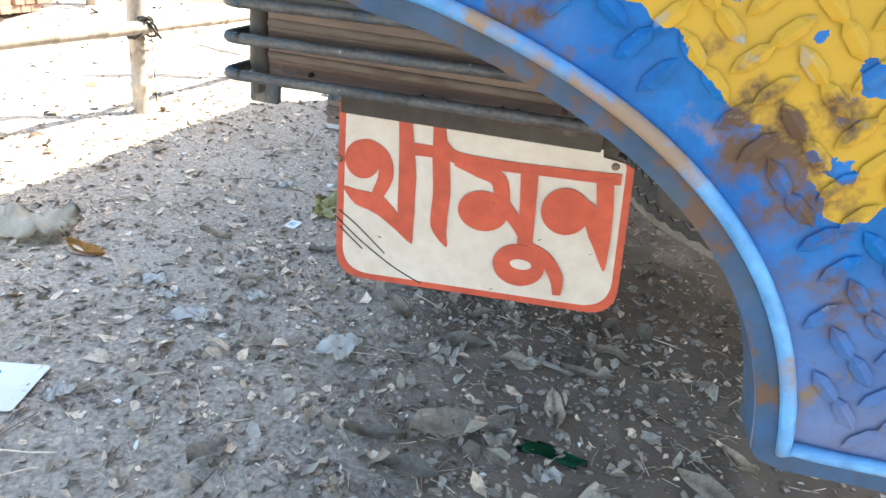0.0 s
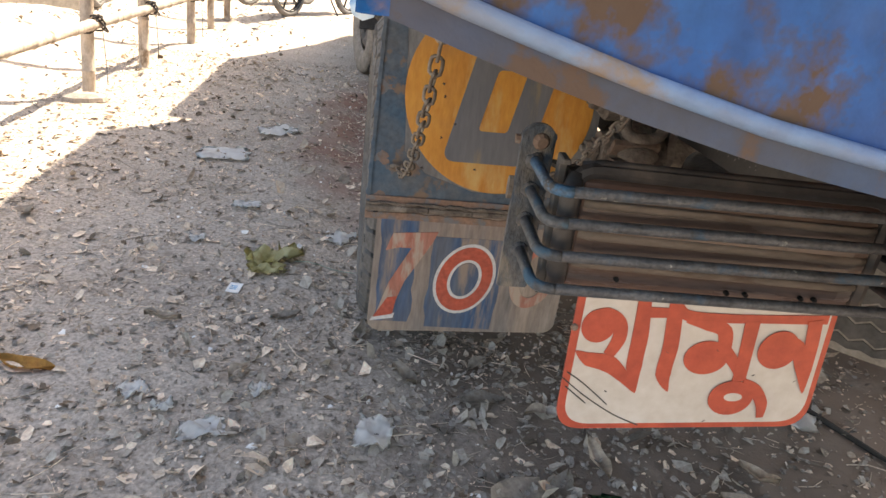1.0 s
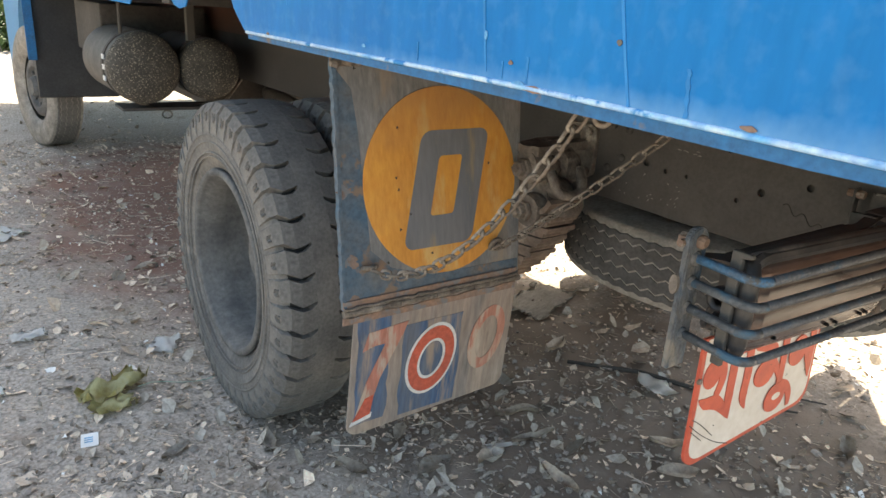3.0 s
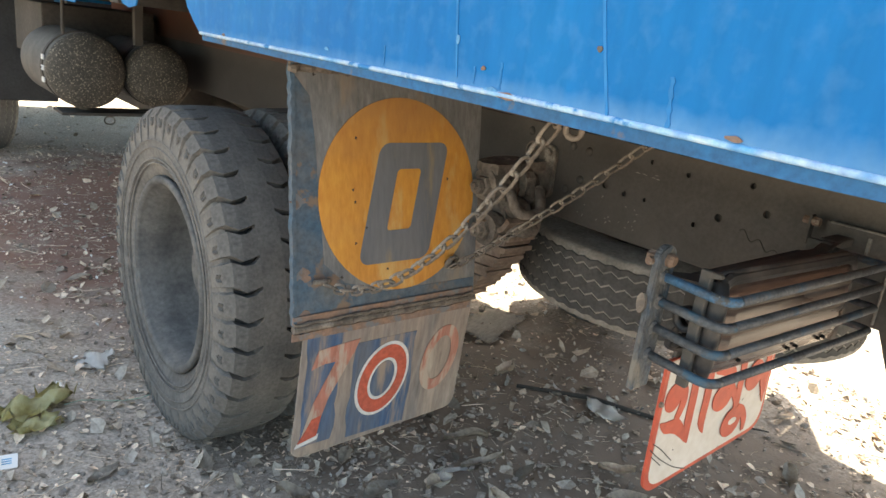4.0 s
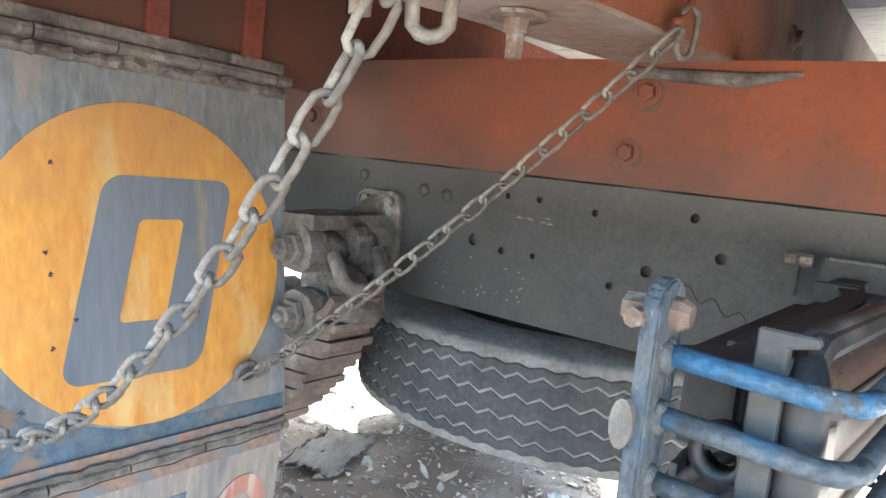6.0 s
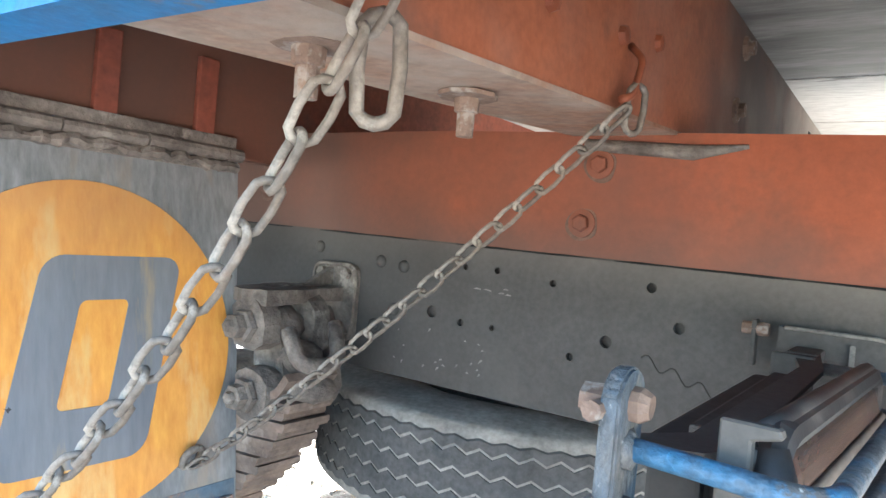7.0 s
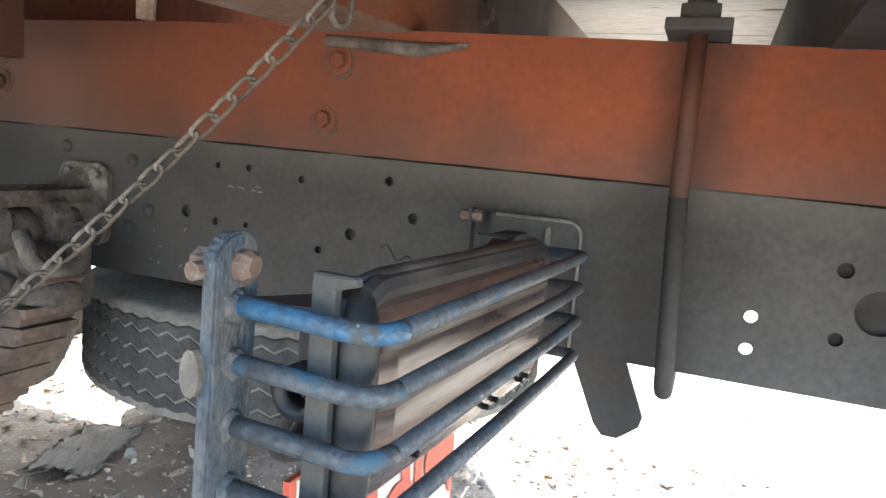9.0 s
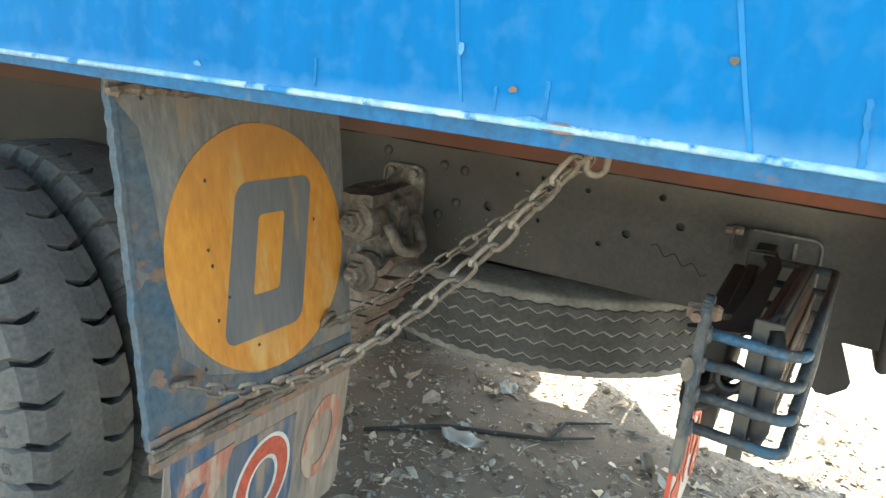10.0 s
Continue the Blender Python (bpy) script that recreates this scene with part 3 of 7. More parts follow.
part("skirt_return", plate([(-1.37, 1.262), (-1.25, 1.2520), (-1.0, 1.2515), (-0.6, 1.259), (0.452, 1.271), (0.455, 1.287), (-0.6, 1.281), (-1.37, 1.268)], SIDE_X + 0.0045, SIDE_X + 0.0085, "yz"), "lip_dark", truck, "dirty chipped lower lip of the skirt")
part("skirt_flange", plate([(-1.1, 1.2535), (-0.6, 1.261), (0.45, 1.273), (0.45, 1.277), (-0.6, 1.265), (-1.1, 1.2575)], SIDE_X + 0.009, SIDE_X + 0.045, "yz"), "lip_dark", truck)
part("corner_fold", tube([(SIDE_X + 0.004, TAIL_Y + 0.004, 1.262), (SIDE_X + 0.004, TAIL_Y + 0.004, 1.9)], 0.007, 10), "blue_plate", truck, "worn fold at the tail corner", True)

for yy, z0, z1, w, sl in ((-0.512, 1.292, 1.95, 0.0050, 0.16), (-0.781, 1.272, 1.95, 0.0055, 0.24), (-0.600, 1.285, 1.32, 0.005, 0.0), (-0.548, 1.287, 1.31, 0.004, 0.0), (-0.86, 1.278, 1.33, 0.006, 0.1), (0.20, 1.36, 1.60, 0.006, 0.1), (-1.13, 1.272, 1.30, 0.006, 0.0), (-0.33, 1.290, 1.32, 0.004, 0.0)):
    edge_l = [(yy - w * 0.5 * (0.8 + 0.4 * math.sin(i * 2.1 + yy * 30)) + sl * (z1 - z0) * i / 11, z0 + (z1 - z0) * i / 11) for i in range(12)]
    edge_r = [(yy + w * 0.5 * (0.8 + 0.4 * math.sin(i * 1.7 + yy * 50)) + sl * (z1 - z0) * i / 11, z0 + (z1 - z0) * i / 11) for i in range(12)]
    part("drip_streak", plate(edge_l + edge_r[::-1], SIDE_X - 0.0012, SIDE_X - 0.0004, "yz"), "drip", truck, "pale drip streak")
for yy, zz, ry_, rz_, mat in ((-0.507, 1.343, 0.0035, 0.006, "drip_spot"), (-0.613, 1.2785, 0.021, 0.0045, "rust_flake"), (-0.585, 1.2825, 0.012, 0.004, "drip_spot"), (-0.566, 1.309, 0.004, 0.003, "rust_flake"), (-0.755, 1.350, 0.0035, 0.0035, "rail"), (-0.64, 1.425, 0.004, 0.003, "rust_flake"), (-0.15, 1.300, 0.006, 0.003, "drip_spot"), (-0.935, 1.280, 0.009, 0.003, "rust_flake"), (0.31, 1.292, 0.008, 0.003, "rust_flake")):
    part("paint_chip", plate([(yy + ry_ * (1 + 0.18 * math.sin(2 * q + yy * 40)) * math.cos(q), zz + rz_ * (1 + 0.18 * math.sin(3 * q + zz * 70)) * math.sin(q)) for q in (2 * math.pi * i / 18 for i in range(18))], SIDE_X - 0.0022, SIDE_X - 0.0008, "yz"), mat, truck)


def bezier(p, c, q, n=8):
    return [((1 - t) ** 2 * p[0] + 2 * t * (1 - t) * c[0] + t * t * q[0], (1 - t) ** 2 * p[1] + 2 * t * (1 - t) * c[1] + t * t * q[1]) for t in (i / n for i in range(n + 1))]


def tail_edge(d=0.0):
    """Lower edge of the tail plate from its outer corner to the middle foot, d inside it."""
    e = [(SIDE_X, 1.269 + d), (-1.175, 1.260 + d), (-1.15, 1.253 + d), (-1.116, 1.244 + d), (-1.072, 1.234 + d), (-1.042, 1.229 + d), (-1.011, 1.224 + d), (-0.975, 1.2215 + d)]
    e += bezier((-0.955, 1.217 + d), (-0.915 + d * 0.4, 1.212 + d), (-0.885 + d * 0.5, 1.190 + d), 6)
    e += bezier((-0.852 + d * 0.3, 1.170 + d), (-0.80 + d * 0.4, 1.137 + d), (-0.688 + d * 0.5, 1.122 + d), 9)
    e += bezier((-0.677 + d, 1.117 + d * 0.4), (-0.686 + d, 1.083 + d * 0.7), (-0.650 + d * 0.5, 1.072 + d), 8)
    e += [(-0.625 + d * 0.3, 1.063 + d)]
    e += bezier((-0.600 + d * 0.2, 1.058 + d), (-0.447 + d * 0.8, 1.016 + d * 0.8), (-0.434 + d, 0.899 + d * 0.3), 20)
    e += [(-0.431 + d, 0.896 + d * 0.8), (-0.420 + d, 0.893 + d), (-0.2, 0.894 + d)]
    return [(x, z - 0.005) for x, z in e]


half = tail_edge()
whole = half + [(MID2 - x, z) for x, z in half[::-1]]
part("tail_plate", plate([(x + 0.0045 if x == SIDE_X else x, z) for x, z in whole] + [(1.484, 1.9), (SIDE_X + 0.0045, 1.9)], TAIL_Y, TAIL_Y + 0.004), "tail_paint", truck, "blue tread-plate tail apron with scalloped lower edge and worn yellow field")
bm = bmesh.new()
inner = tail_edge(0.0105)
hem = [[bm.verts.new((x, TAIL_Y - u, z)) for (x, z), u in ((half[i], 0.0), (half[i], 0.0014), (inner[i], 0.0014), (inner[i], 0.0))] for i in range(len(half))]
for a, b in zip(hem, hem[1:]):
    for q in range(4):
        bm.faces.new((a[q], a[(q + 1) % 4], b[(q + 1) % 4], b[q]))
bmesh.ops.recalc_face_normals(bm, faces=bm.faces)
part("tail_plate_hem", bm, "hem", truck, "grubby blue hem below the raised rim")
part("tail_plate_rim", tube([(x, TAIL_Y - 0.002, z) for x, z in tail_edge(0.0120)], 0.0034, 10), "rim_pale", truck, "raised bright rim along the scallops", True)
bm = bmesh.new()
strip = [[bm.verts.new((x, TAIL_Y + u, z + w)) for u, w in ((0.0045, 0), (0.03, 0), (0.03, 0.003), (0.0045, 0.003))] for x, z in half]
for a, b in zip(strip, strip[1:]):
    for q in range(4):
        bm.faces.new((a[q], a[(q + 1) % 4], b[(q + 1) % 4], b[q]))
bmesh.ops.recalc_face_normals(bm, faces=bm.faces)
part("tail_plate_return", bm, "hem", truck)
def lozenges(name, mat, keep, label):
    bm = bmesh.new()
    r = random.Random(4)
    i = 0
    z = 0.87
    while z < 1.42:
        x = -1.15 + (0.0105 if i % 2 else 0.0)
        while x < -0.1:
            if keep(x, z):
                ang = radians(45 if (round(x / 0.021) + i) % 2 else -45) + r.uniform(-0.1, 0.1)
                c, s = math.cos(ang), math.sin(ang)
                ring = [bm.verts.new((x + c * u - s * v, TAIL_Y - 0.0016, z + s * u + c * v)) for u, v in ((-0.0095, 0), (-0.004, -0.0032), (0.004, -0.0032), (0.0095, 0), (0.004, 0.0032), (-0.004, 0.0032))]
                top = [bm.verts.new((x + c * u, TAIL_Y - 0.0036, z + s * u)) for u in (-0.0050, 0.0050)]
                bm.faces.new((ring[0], ring[1], top[0]))
                bm.faces.new((ring[1], ring[2], top[1], top[0]))
                bm.faces.new((ring[2], ring[3], top[1]))
                bm.faces.new((ring[3], ring[4], top[1]))
                bm.faces.new((ring[4], ring[5], top[0], top[1]))
                bm.faces.new((ring[5], ring[0], top[0]))
            x += 0.021
        z += 0.0105
        i += 1
    return tagged(part(name, bm, mat, truck, label), kind="stuff")


def edge_height(x):
    for a, b in zip(half, half[1:]):
        if a[0] <= x <= b[0] and b[0] > a[0]:
            return a[1] + (b[1] - a[1]) * (x - a[0]) / (b[0] - a[0])
    return 0.86


def clear_edge(x, z):
    return z > max(edge_height(x), edge_height(x - 0.02), edge_height(x - 0.01), edge_height(x + 0.008)) + 0.019


lozenges("tread_pattern", "tail_worn", lambda x, z: clear_edge(x, z) and x > -0.93, "raised tread lozenges")
part("front_wall", box((-1.165, 4.33, 1.30), (1.479, 4.35, 3.05)), "blue", truck)
part("deck_floor", box((-1.16, TAIL_Y + 0.01, 1.613), (1.475, 4.32, 1.627)), "under", truck)
for x0, x1, mat in ((-0.33, 0.396, "deck_dark"), (0.404, 0.93, "deck"), (0.937, 1.44, "deck")):
    part("deck_sheet", box((x0, TAIL_Y + 0.03, 1.597), (x1, 4.2, 1.612), 0.004), mat, truck)
part("deck_sheet", box((-1.15, -0.35, 1.597), (-0.36, 4.2, 1.612), 0.004), "orange_deep", truck)
part("tail_wall", box((-1.165, TAIL_Y + 0.006, 1.9), (1.479, TAIL_Y + 0.02, 3.05)), "blue", truck)

# underframe
HOLES = ((-0.185, 1.027, 0.011), (-0.247, 1.016, 0.0068), (-0.310, 1.016, 0.0052), (-0.248, 1.112, 0.0055), (-0.311, 1.112, 0.0058), (-0.414, 1.102, 0.006), (-0.571, 1.113, 0.0075),
         (-0.615, 1.060, 0.0085), (-0.509, 1.024, 0.0095), (-0.453, 0.992, 0.0062), (-1.099, 0.986, 0.0085), (-1.098, 0.943, 0.0085), (-1.197, 1.060, 0.010), (-1.197, 0.973, 0.009), (-1.240, 1.012, 0.028))


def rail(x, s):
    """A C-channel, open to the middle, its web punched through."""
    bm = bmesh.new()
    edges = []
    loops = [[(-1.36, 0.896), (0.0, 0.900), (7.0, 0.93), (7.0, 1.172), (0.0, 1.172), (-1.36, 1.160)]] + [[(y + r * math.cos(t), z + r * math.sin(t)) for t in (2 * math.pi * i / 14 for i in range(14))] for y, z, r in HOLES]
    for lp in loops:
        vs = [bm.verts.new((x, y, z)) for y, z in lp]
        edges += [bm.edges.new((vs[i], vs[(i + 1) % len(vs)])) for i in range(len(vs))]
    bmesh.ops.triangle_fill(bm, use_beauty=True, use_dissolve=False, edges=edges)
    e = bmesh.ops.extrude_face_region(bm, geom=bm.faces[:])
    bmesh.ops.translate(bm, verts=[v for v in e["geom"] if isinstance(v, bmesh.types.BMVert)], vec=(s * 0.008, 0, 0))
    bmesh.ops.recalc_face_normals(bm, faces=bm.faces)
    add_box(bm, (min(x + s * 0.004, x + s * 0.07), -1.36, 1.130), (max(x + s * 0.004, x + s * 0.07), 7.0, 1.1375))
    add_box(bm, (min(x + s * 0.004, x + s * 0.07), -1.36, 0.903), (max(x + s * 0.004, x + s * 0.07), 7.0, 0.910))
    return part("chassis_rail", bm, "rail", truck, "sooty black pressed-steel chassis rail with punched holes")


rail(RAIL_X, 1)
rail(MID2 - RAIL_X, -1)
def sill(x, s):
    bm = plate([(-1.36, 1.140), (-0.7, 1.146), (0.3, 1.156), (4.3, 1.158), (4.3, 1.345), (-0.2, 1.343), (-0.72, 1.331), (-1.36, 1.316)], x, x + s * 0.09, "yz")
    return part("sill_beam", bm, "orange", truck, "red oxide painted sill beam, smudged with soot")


crack = [(-1.36 + 0.04 * i, 1.1395 + 0.0003 * (i % 3) + (0.016 * min(1.0, (0.04 * i) / 1.66))) for i in range(48)]
for a in (0, 9, 15, 22, 30, 38):
    part("seam_crack", tube([(RAIL_X - 0.0250, y, z - 0.0005) for y, z in crack[a:a + 7]], [0.0006] + [0.0011 + 0.0009 * ((k * 7 + a) % 4) / 3 for k in range(len(crack[a:a + 7]) - 2)] + [0.0005], 6), "black", truck)
part("seam_gap", plate([(-1.36, 1.1385), (0.3, 1.1545), (4.3, 1.1565), (4.3, 1.159), (0.3, 1.157), (-1.36, 1.141)], RAIL_X - 0.0245, RAIL_X - 0.02, "yz"), "under", truck)
# dark plates added behind the web to keep light out of the holes
part("rail_liner", box((RAIL_X + 0.014, -1.02, 0.907), (RAIL_X + 0.018, 7.0, 1.135)), "under", truck)
part("rail_liner", box((RAIL_X + 0.014, -1.30, 0.907), (RAIL_X + 0.018, -1.165, 1.135)), "under", truck)
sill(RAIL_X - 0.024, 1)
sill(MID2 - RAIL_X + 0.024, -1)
for y, z in ((-0.485, 1.288), (-0.464, 1.199), (-1.33, 1.25), (0.9, 1.24), (0.24, 1.29), (0.24, 1.23)):
    bm = turn([(0, 0.022), (-0.003, 0.0215), (-0.0035, 0.0125), (-0.004, 0.012)], 18, "x", (RAIL_X - 0.024, y, z))
    add_turn(bm, [(-0.003, 0.0135), (-0.012, 0.0130), (-0.0135, 0.010), (-0.014, 0.0001)], 6, "x", (RAIL_X - 0.024, y, z), 0.4)
    part("sill_bolt", bm, "orange", truck)
    part("grease_ring", plate([(y + (0.0255 + 0.0016 * math.sin(3 * q + y * 50)) * math.cos(q), z - 0.002 + (0.026 + 0.002 * math.sin(2 * q + y * 90)) * math.sin(q)) for q in (2 * math.pi * i / 30 for i in range(30))], RAIL_X - 0.0252, RAIL_X - 0.0242, "yz"), "soot", truck)
for y, z in ((-0.06, 1.105), (-0.115, 1.10), (0.10, 1.12), (0.05, 1.06), (-0.10, 1.02), (-0.055, 0.985)):
    part("rivet", turn([(0, 0.012), (-0.004, 0.011), (-0.007, 0.006), (-0.008, 0.0001)], 10, "x", (RAIL_X, y, z)), "rail", truck, "", True)
part("weld_seam", tube([(RAIL_X - 0.024, -0.46, 1.318), (RAIL_X - 0.028, -0.62, 1.306), (RAIL_X - 0.026, -0.69, 1.314)], [0.009, 0.011, 0.003], 8), "grime", truck, "", True)

r = random.Random(12)
for k in range(26):
    if k < 5:
        y, z, ln, up = r.uniform(-0.33, -0.24), r.uniform(1.065, 1.085), r.uniform(0.010, 0.020), r.uniform(-0.003, 0.001)
    else:
        y, z, ln, up = r.uniform(-0.30, -0.05), 0.925 + 0.07 * r.random() ** 2, r.uniform(0.003, 0.008), r.uniform(-0.002, 0.006)
    part("scuff", plate([(y, z), (y - ln, z + up), (y - ln * 0.9, z + up + 0.0018), (y - ln * 0.4, z + up * 0.6 + 0.003)], RAIL_X - 0.0008, RAIL_X - 0.0002, "yz"), "scuff", truck)
line = [(RAIL_X - 0.0006, -0.565 - 0.0055 * i, 1.010 - 0.0018 * i + 0.008 * math.sin(i * 0.9) * (1 if i % 7 else 0.3)) for i in range(22)]
part("chalk_line", tube(line, 0.0013, 5), "under", truck, "dark wandering scrawl on the rail")
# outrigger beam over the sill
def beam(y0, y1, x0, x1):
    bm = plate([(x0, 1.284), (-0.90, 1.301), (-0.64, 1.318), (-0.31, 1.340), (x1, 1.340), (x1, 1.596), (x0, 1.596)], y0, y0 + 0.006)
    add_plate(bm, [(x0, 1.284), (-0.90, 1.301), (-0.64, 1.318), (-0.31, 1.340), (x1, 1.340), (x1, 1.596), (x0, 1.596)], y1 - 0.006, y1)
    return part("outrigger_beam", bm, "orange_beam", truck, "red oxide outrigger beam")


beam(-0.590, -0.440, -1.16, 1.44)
part("beam_flange", plate([(-1.16, 1.280), (-0.90, 1.297), (-0.64, 1.3145), (-0.31, 1.337), (-0.31, 1.342), (-0.64, 1.320), (-0.90, 1.303), (-1.16, 1.286)], -0.594, -0.436), "orange_dusty", truck, "dust-caked underside flange", )
for x in (-1.02, -0.81):
    bm = turn([(0.0, 0.0001), (0.0, 0.030), (-0.004, 0.030), (-0.005, 0.013), (-0.018, 0.012), (-0.019, 0.009), (-0.042, 0.0085), (-0.043, 0.0001)], 8, "z", (x, -0.515, 1.292 if x < -1 else 1.300))
    part("beam_bolt", bm, "bolt", truck, "rusty bolt with washer")
part("beam_slot", box((0.84, -0.5925, 1.50), (0.875, -0.5905, 1.555)), "black", truck)
for x, z in ((-0.02, 1.555), (-0.056, 1.434)):
    part("beam_bolt", turn([(-0.590, 0.024), (-0.596, 0.022), (-0.598, 0.014), (-0.608, 0.013), (-0.610, 0.0001)], 8, "y", (x, 0, z)), "bolt", truck)
for x, z in ((-0.83, 1.43), (-0.80, 1.385), (-0.50, 1.43), (-0.62, 1.405)):
    part("beam_rivet", turn([(-0.590, 0.012), (-0.597, 0.010), (-0.599, 0.0001)], 8, "y", (x, 0, z)), "orange", truck)
for y in (-1.19, 0.42, 1.35, 2.3, 3.3):
    bm = plate([(-1.16, 1.33), (-0.50, 1.320), (1.475, 1.320), (1.475, 1.596), (-1.16, 1.596)], y - 0.05, y + 0.05)
    part("cross_member", bm, "under" if y < -1 else "orange_deep" if y < 1 else "under", truck)
# dark sheet added over the far panel's inner face so it reads black
part("far_side_liner", box((1.466, TAIL_Y + 0.02, 1.30), (1.476, 4.3, 1.596)), "under", truck)
part("edge_runner", box((-1.162, -1.33, 1.40), (-1.10, 4.2, 1.596)), "orange_deep", truck)
part("flap_hanger", box((-1.165, 0.112, 1.265), (-0.45, 0.15, 1.596), 0.003), "orange", truck, "red oxide hanger plate above the mudflap")
for x in (-1.03, -0.83, -0.66):
    part("hanger_strap", box((x - 0.018, 0.100, 1.275), (x + 0.018, 0.111, 1.42), 0.002), "orange_deep", truck)

# clamp over the sill
clamp = sub("frame_clamp", truck)
clamp["label"] = "long clamp bolt over the sill, painted red oxide above and sooty below"
part("bolt_shank", tube([(-0.432, -0.994, 1.345), (-0.436, -0.995, 1.13)], 0.0115, 12), "orange", clamp, "", True)
part("bolt_shank", tube(bend([(-0.436, -0.995, 1.131), (-0.440, -1.006, 0.884), (-0.33, -1.006, 0.884)], 0.02), 0.0118, 12), "rail", clamp, "", True)
part("clamp_plate", box((-0.462, -1.032, 1.326), (-0.30, -0.956, 1.341), 0.003), "rail", clamp)
part("clamp_nut", turn([(1.341, 0.0001), (1.341, 0.026), (1.359, 0.026), (1.361, 0.019), (1.386, 0.0185), (1.387, 0.0001)], 6, "z", (-0.434, -0.994, 0)), "rail", clamp)

part("rail_bracket", plate(rounded(-0.874, -0.745, 0.905, 1.084, 0.022, "d"), -0.388, -0.376, "yz"), "rail", truck, "black bracket plate")
part("rail_bracket_edge", tube(bend([(-0.390, -0.752, 1.0835), (-0.390, -0.874, 1.0835), (-0.390, -0.874, 0.91)], 0.022), 0.0028, 6), "scuff", truck, "", True)
part("rail_bracket_tab", plate(rounded(-0.832, -0.826, 1.036, 1.072, 0.002), -0.394, -0.388, "yz"), "scuff", truck)
part("rail_bracket", box((-0.408, -0.722, 1.03), (-0.388, -0.716, 1.09), 0.002), "rail", truck)
bm = bmesh.new()
add_tube(bm, [(-0.400, -0.732, 1.078), (-0.400, -0.704, 1.078)], 0.008, 8)
add_turn(bm, [(-0.736, 0.0001), (-0.736, 0.008), (-0.729, 0.009), (-0.722, 0.009)], 6, "y", (-0.400, 0, 1.078))
part("bracket_bolt", bm, "bolt", truck)
bm = plate([(-0.852, 0.905), (-0.935, 0.905)] + [(-0.978, 0.800), (-0.974, 0.785), (-0.945, 0.762), (-0.922, 0.762), (-0.908, 0.778)], -0.30, -0.29, "yz")
add_box(bm, (-0.30, -0.935, 0.897), (-0.20, -0.855, 0.902))
part("tow_lug", bm, "rail", truck, "grey steel lug below the rail")
for y in (-1.30, -0.70, 0.35, 1.6, 3.2, 4.6):
    part("chassis_cross_member", box((-0.355, y - 0.04, 0.93), (0.635, y + 0.04, 1.12), 0.006), "under", truck)

# rear suspension: spring hanger, shackle, leaf pack, axle
hang = sub("spring_hanger", truck)
def lump(at, size, seed, amount=0.18, sub_div=2):
    """A rough dust-caked boss: a squashed ball with an uneven skin."""
    bm = bmesh.new()
    bmesh.ops.create_icosphere(bm, subdivisions=sub_div, radius=1.0)
    for v in bm.verts:
        k = 1 + amount * noise.noise(v.co * 1.9 + Vector((seed, seed * 1.7, 0)))
        v.co = Vector([at[i] + v.co[i] * size[i] * k for i in range(3)])
    return bm


def casting(bm, seed, amount=0.004):
    """Cuts the faces finer and roughens them."""
    bmesh.ops.triangulate(bm, faces=bm.faces[:])
    bmesh.ops.subdivide_edges(bm, edges=[e for e in bm.edges if e.calc_length() > 0.03], cuts=2, use_grid_fill=True)
    for v in bm.verts:
        v.co += Vector((noise.noise(v.co * 31 + Vector((seed, 0, 0))), noise.noise(v.co * 31 + Vector((0, seed, 5))), noise.noise(v.co * 31 + Vector((3, 0, seed))))) * amount
    return bm


HX = -0.585
bm = plate(rounded(-0.012, 0.10, 0.945, 1.092, 0.022), RAIL_X - 0.012, RAIL_X, "yz")
part("hanger_plate", bm, "grime", hang, "cast mounting plate bolted to the rail")
part("hanger_rim", tube([(RAIL_X - 0.012, y, z) for y, z in rounded(-0.010, 0.098, 0.947, 1.090, 0.022)], 0.0048, 6, True), "grime", hang)
for y, z in ((0.012, 1.074), (0.075, 1.072), (0.010, 0.962), (0.06, 0.965)):
    part("hanger_bolt", turn([(0, 0.012), (-0.010, 0.011), (-0.011, 0.0001)], 6, "x", (RAIL_X - 0.012, y, z)), "grime", hang)
bm = plate([(RAIL_X, 0.02), (RAIL_X, 0.10), (-0.50, 0.105), (-0.60, 0.075), (-0.615, 0.03), (-0.60, -0.015), (-0.55, -0.012), (-0.45, 0.01)], 1.022, 1.046, "xy")
part("hanger_arm", casting(bm, 2.0), "grime", hang, "dust-caked spring hanger casting")
bm = plate([(RAIL_X, 1.046), (RAIL_X, 1.09), (-0.45, 1.052), (-0.50, 1.046)], 0.048, 0.060)
part("hanger_web", casting(bm, 3.0, 0.003), "grime", hang)
for k, x in enumerate((HX, -0.47)):
    bm = plate(arc(0.022, 0.985, 0.046, 0.05, -20, 200, 9) + [(-0.022, 0.96), (0.0, 0.945), (0.05, 0.95)], x - 0.022, x + 0.016, "yz")
    part("hanger_eye", casting(bm, 5.0 + k), "grime", hang)
    bm = plate(arc(0.020, 0.985, 0.030, 0.030, 0, 180, 8) + arc(0.004, 0.872, 0.040, 0.042, 180, 360, 9), x - 0.005 + 0.03, x + 0.045, "yz")
    part("shackle", casting(bm, 8.0 + k), "grime", hang)
    bm = plate(arc(0.004, 0.872, 0.046, 0.046, 0, 360, 14)[:-1], x - 0.022, x + 0.022, "yz")
    part("spring_eye", casting(bm, 11.0 + k), "grime", hang)
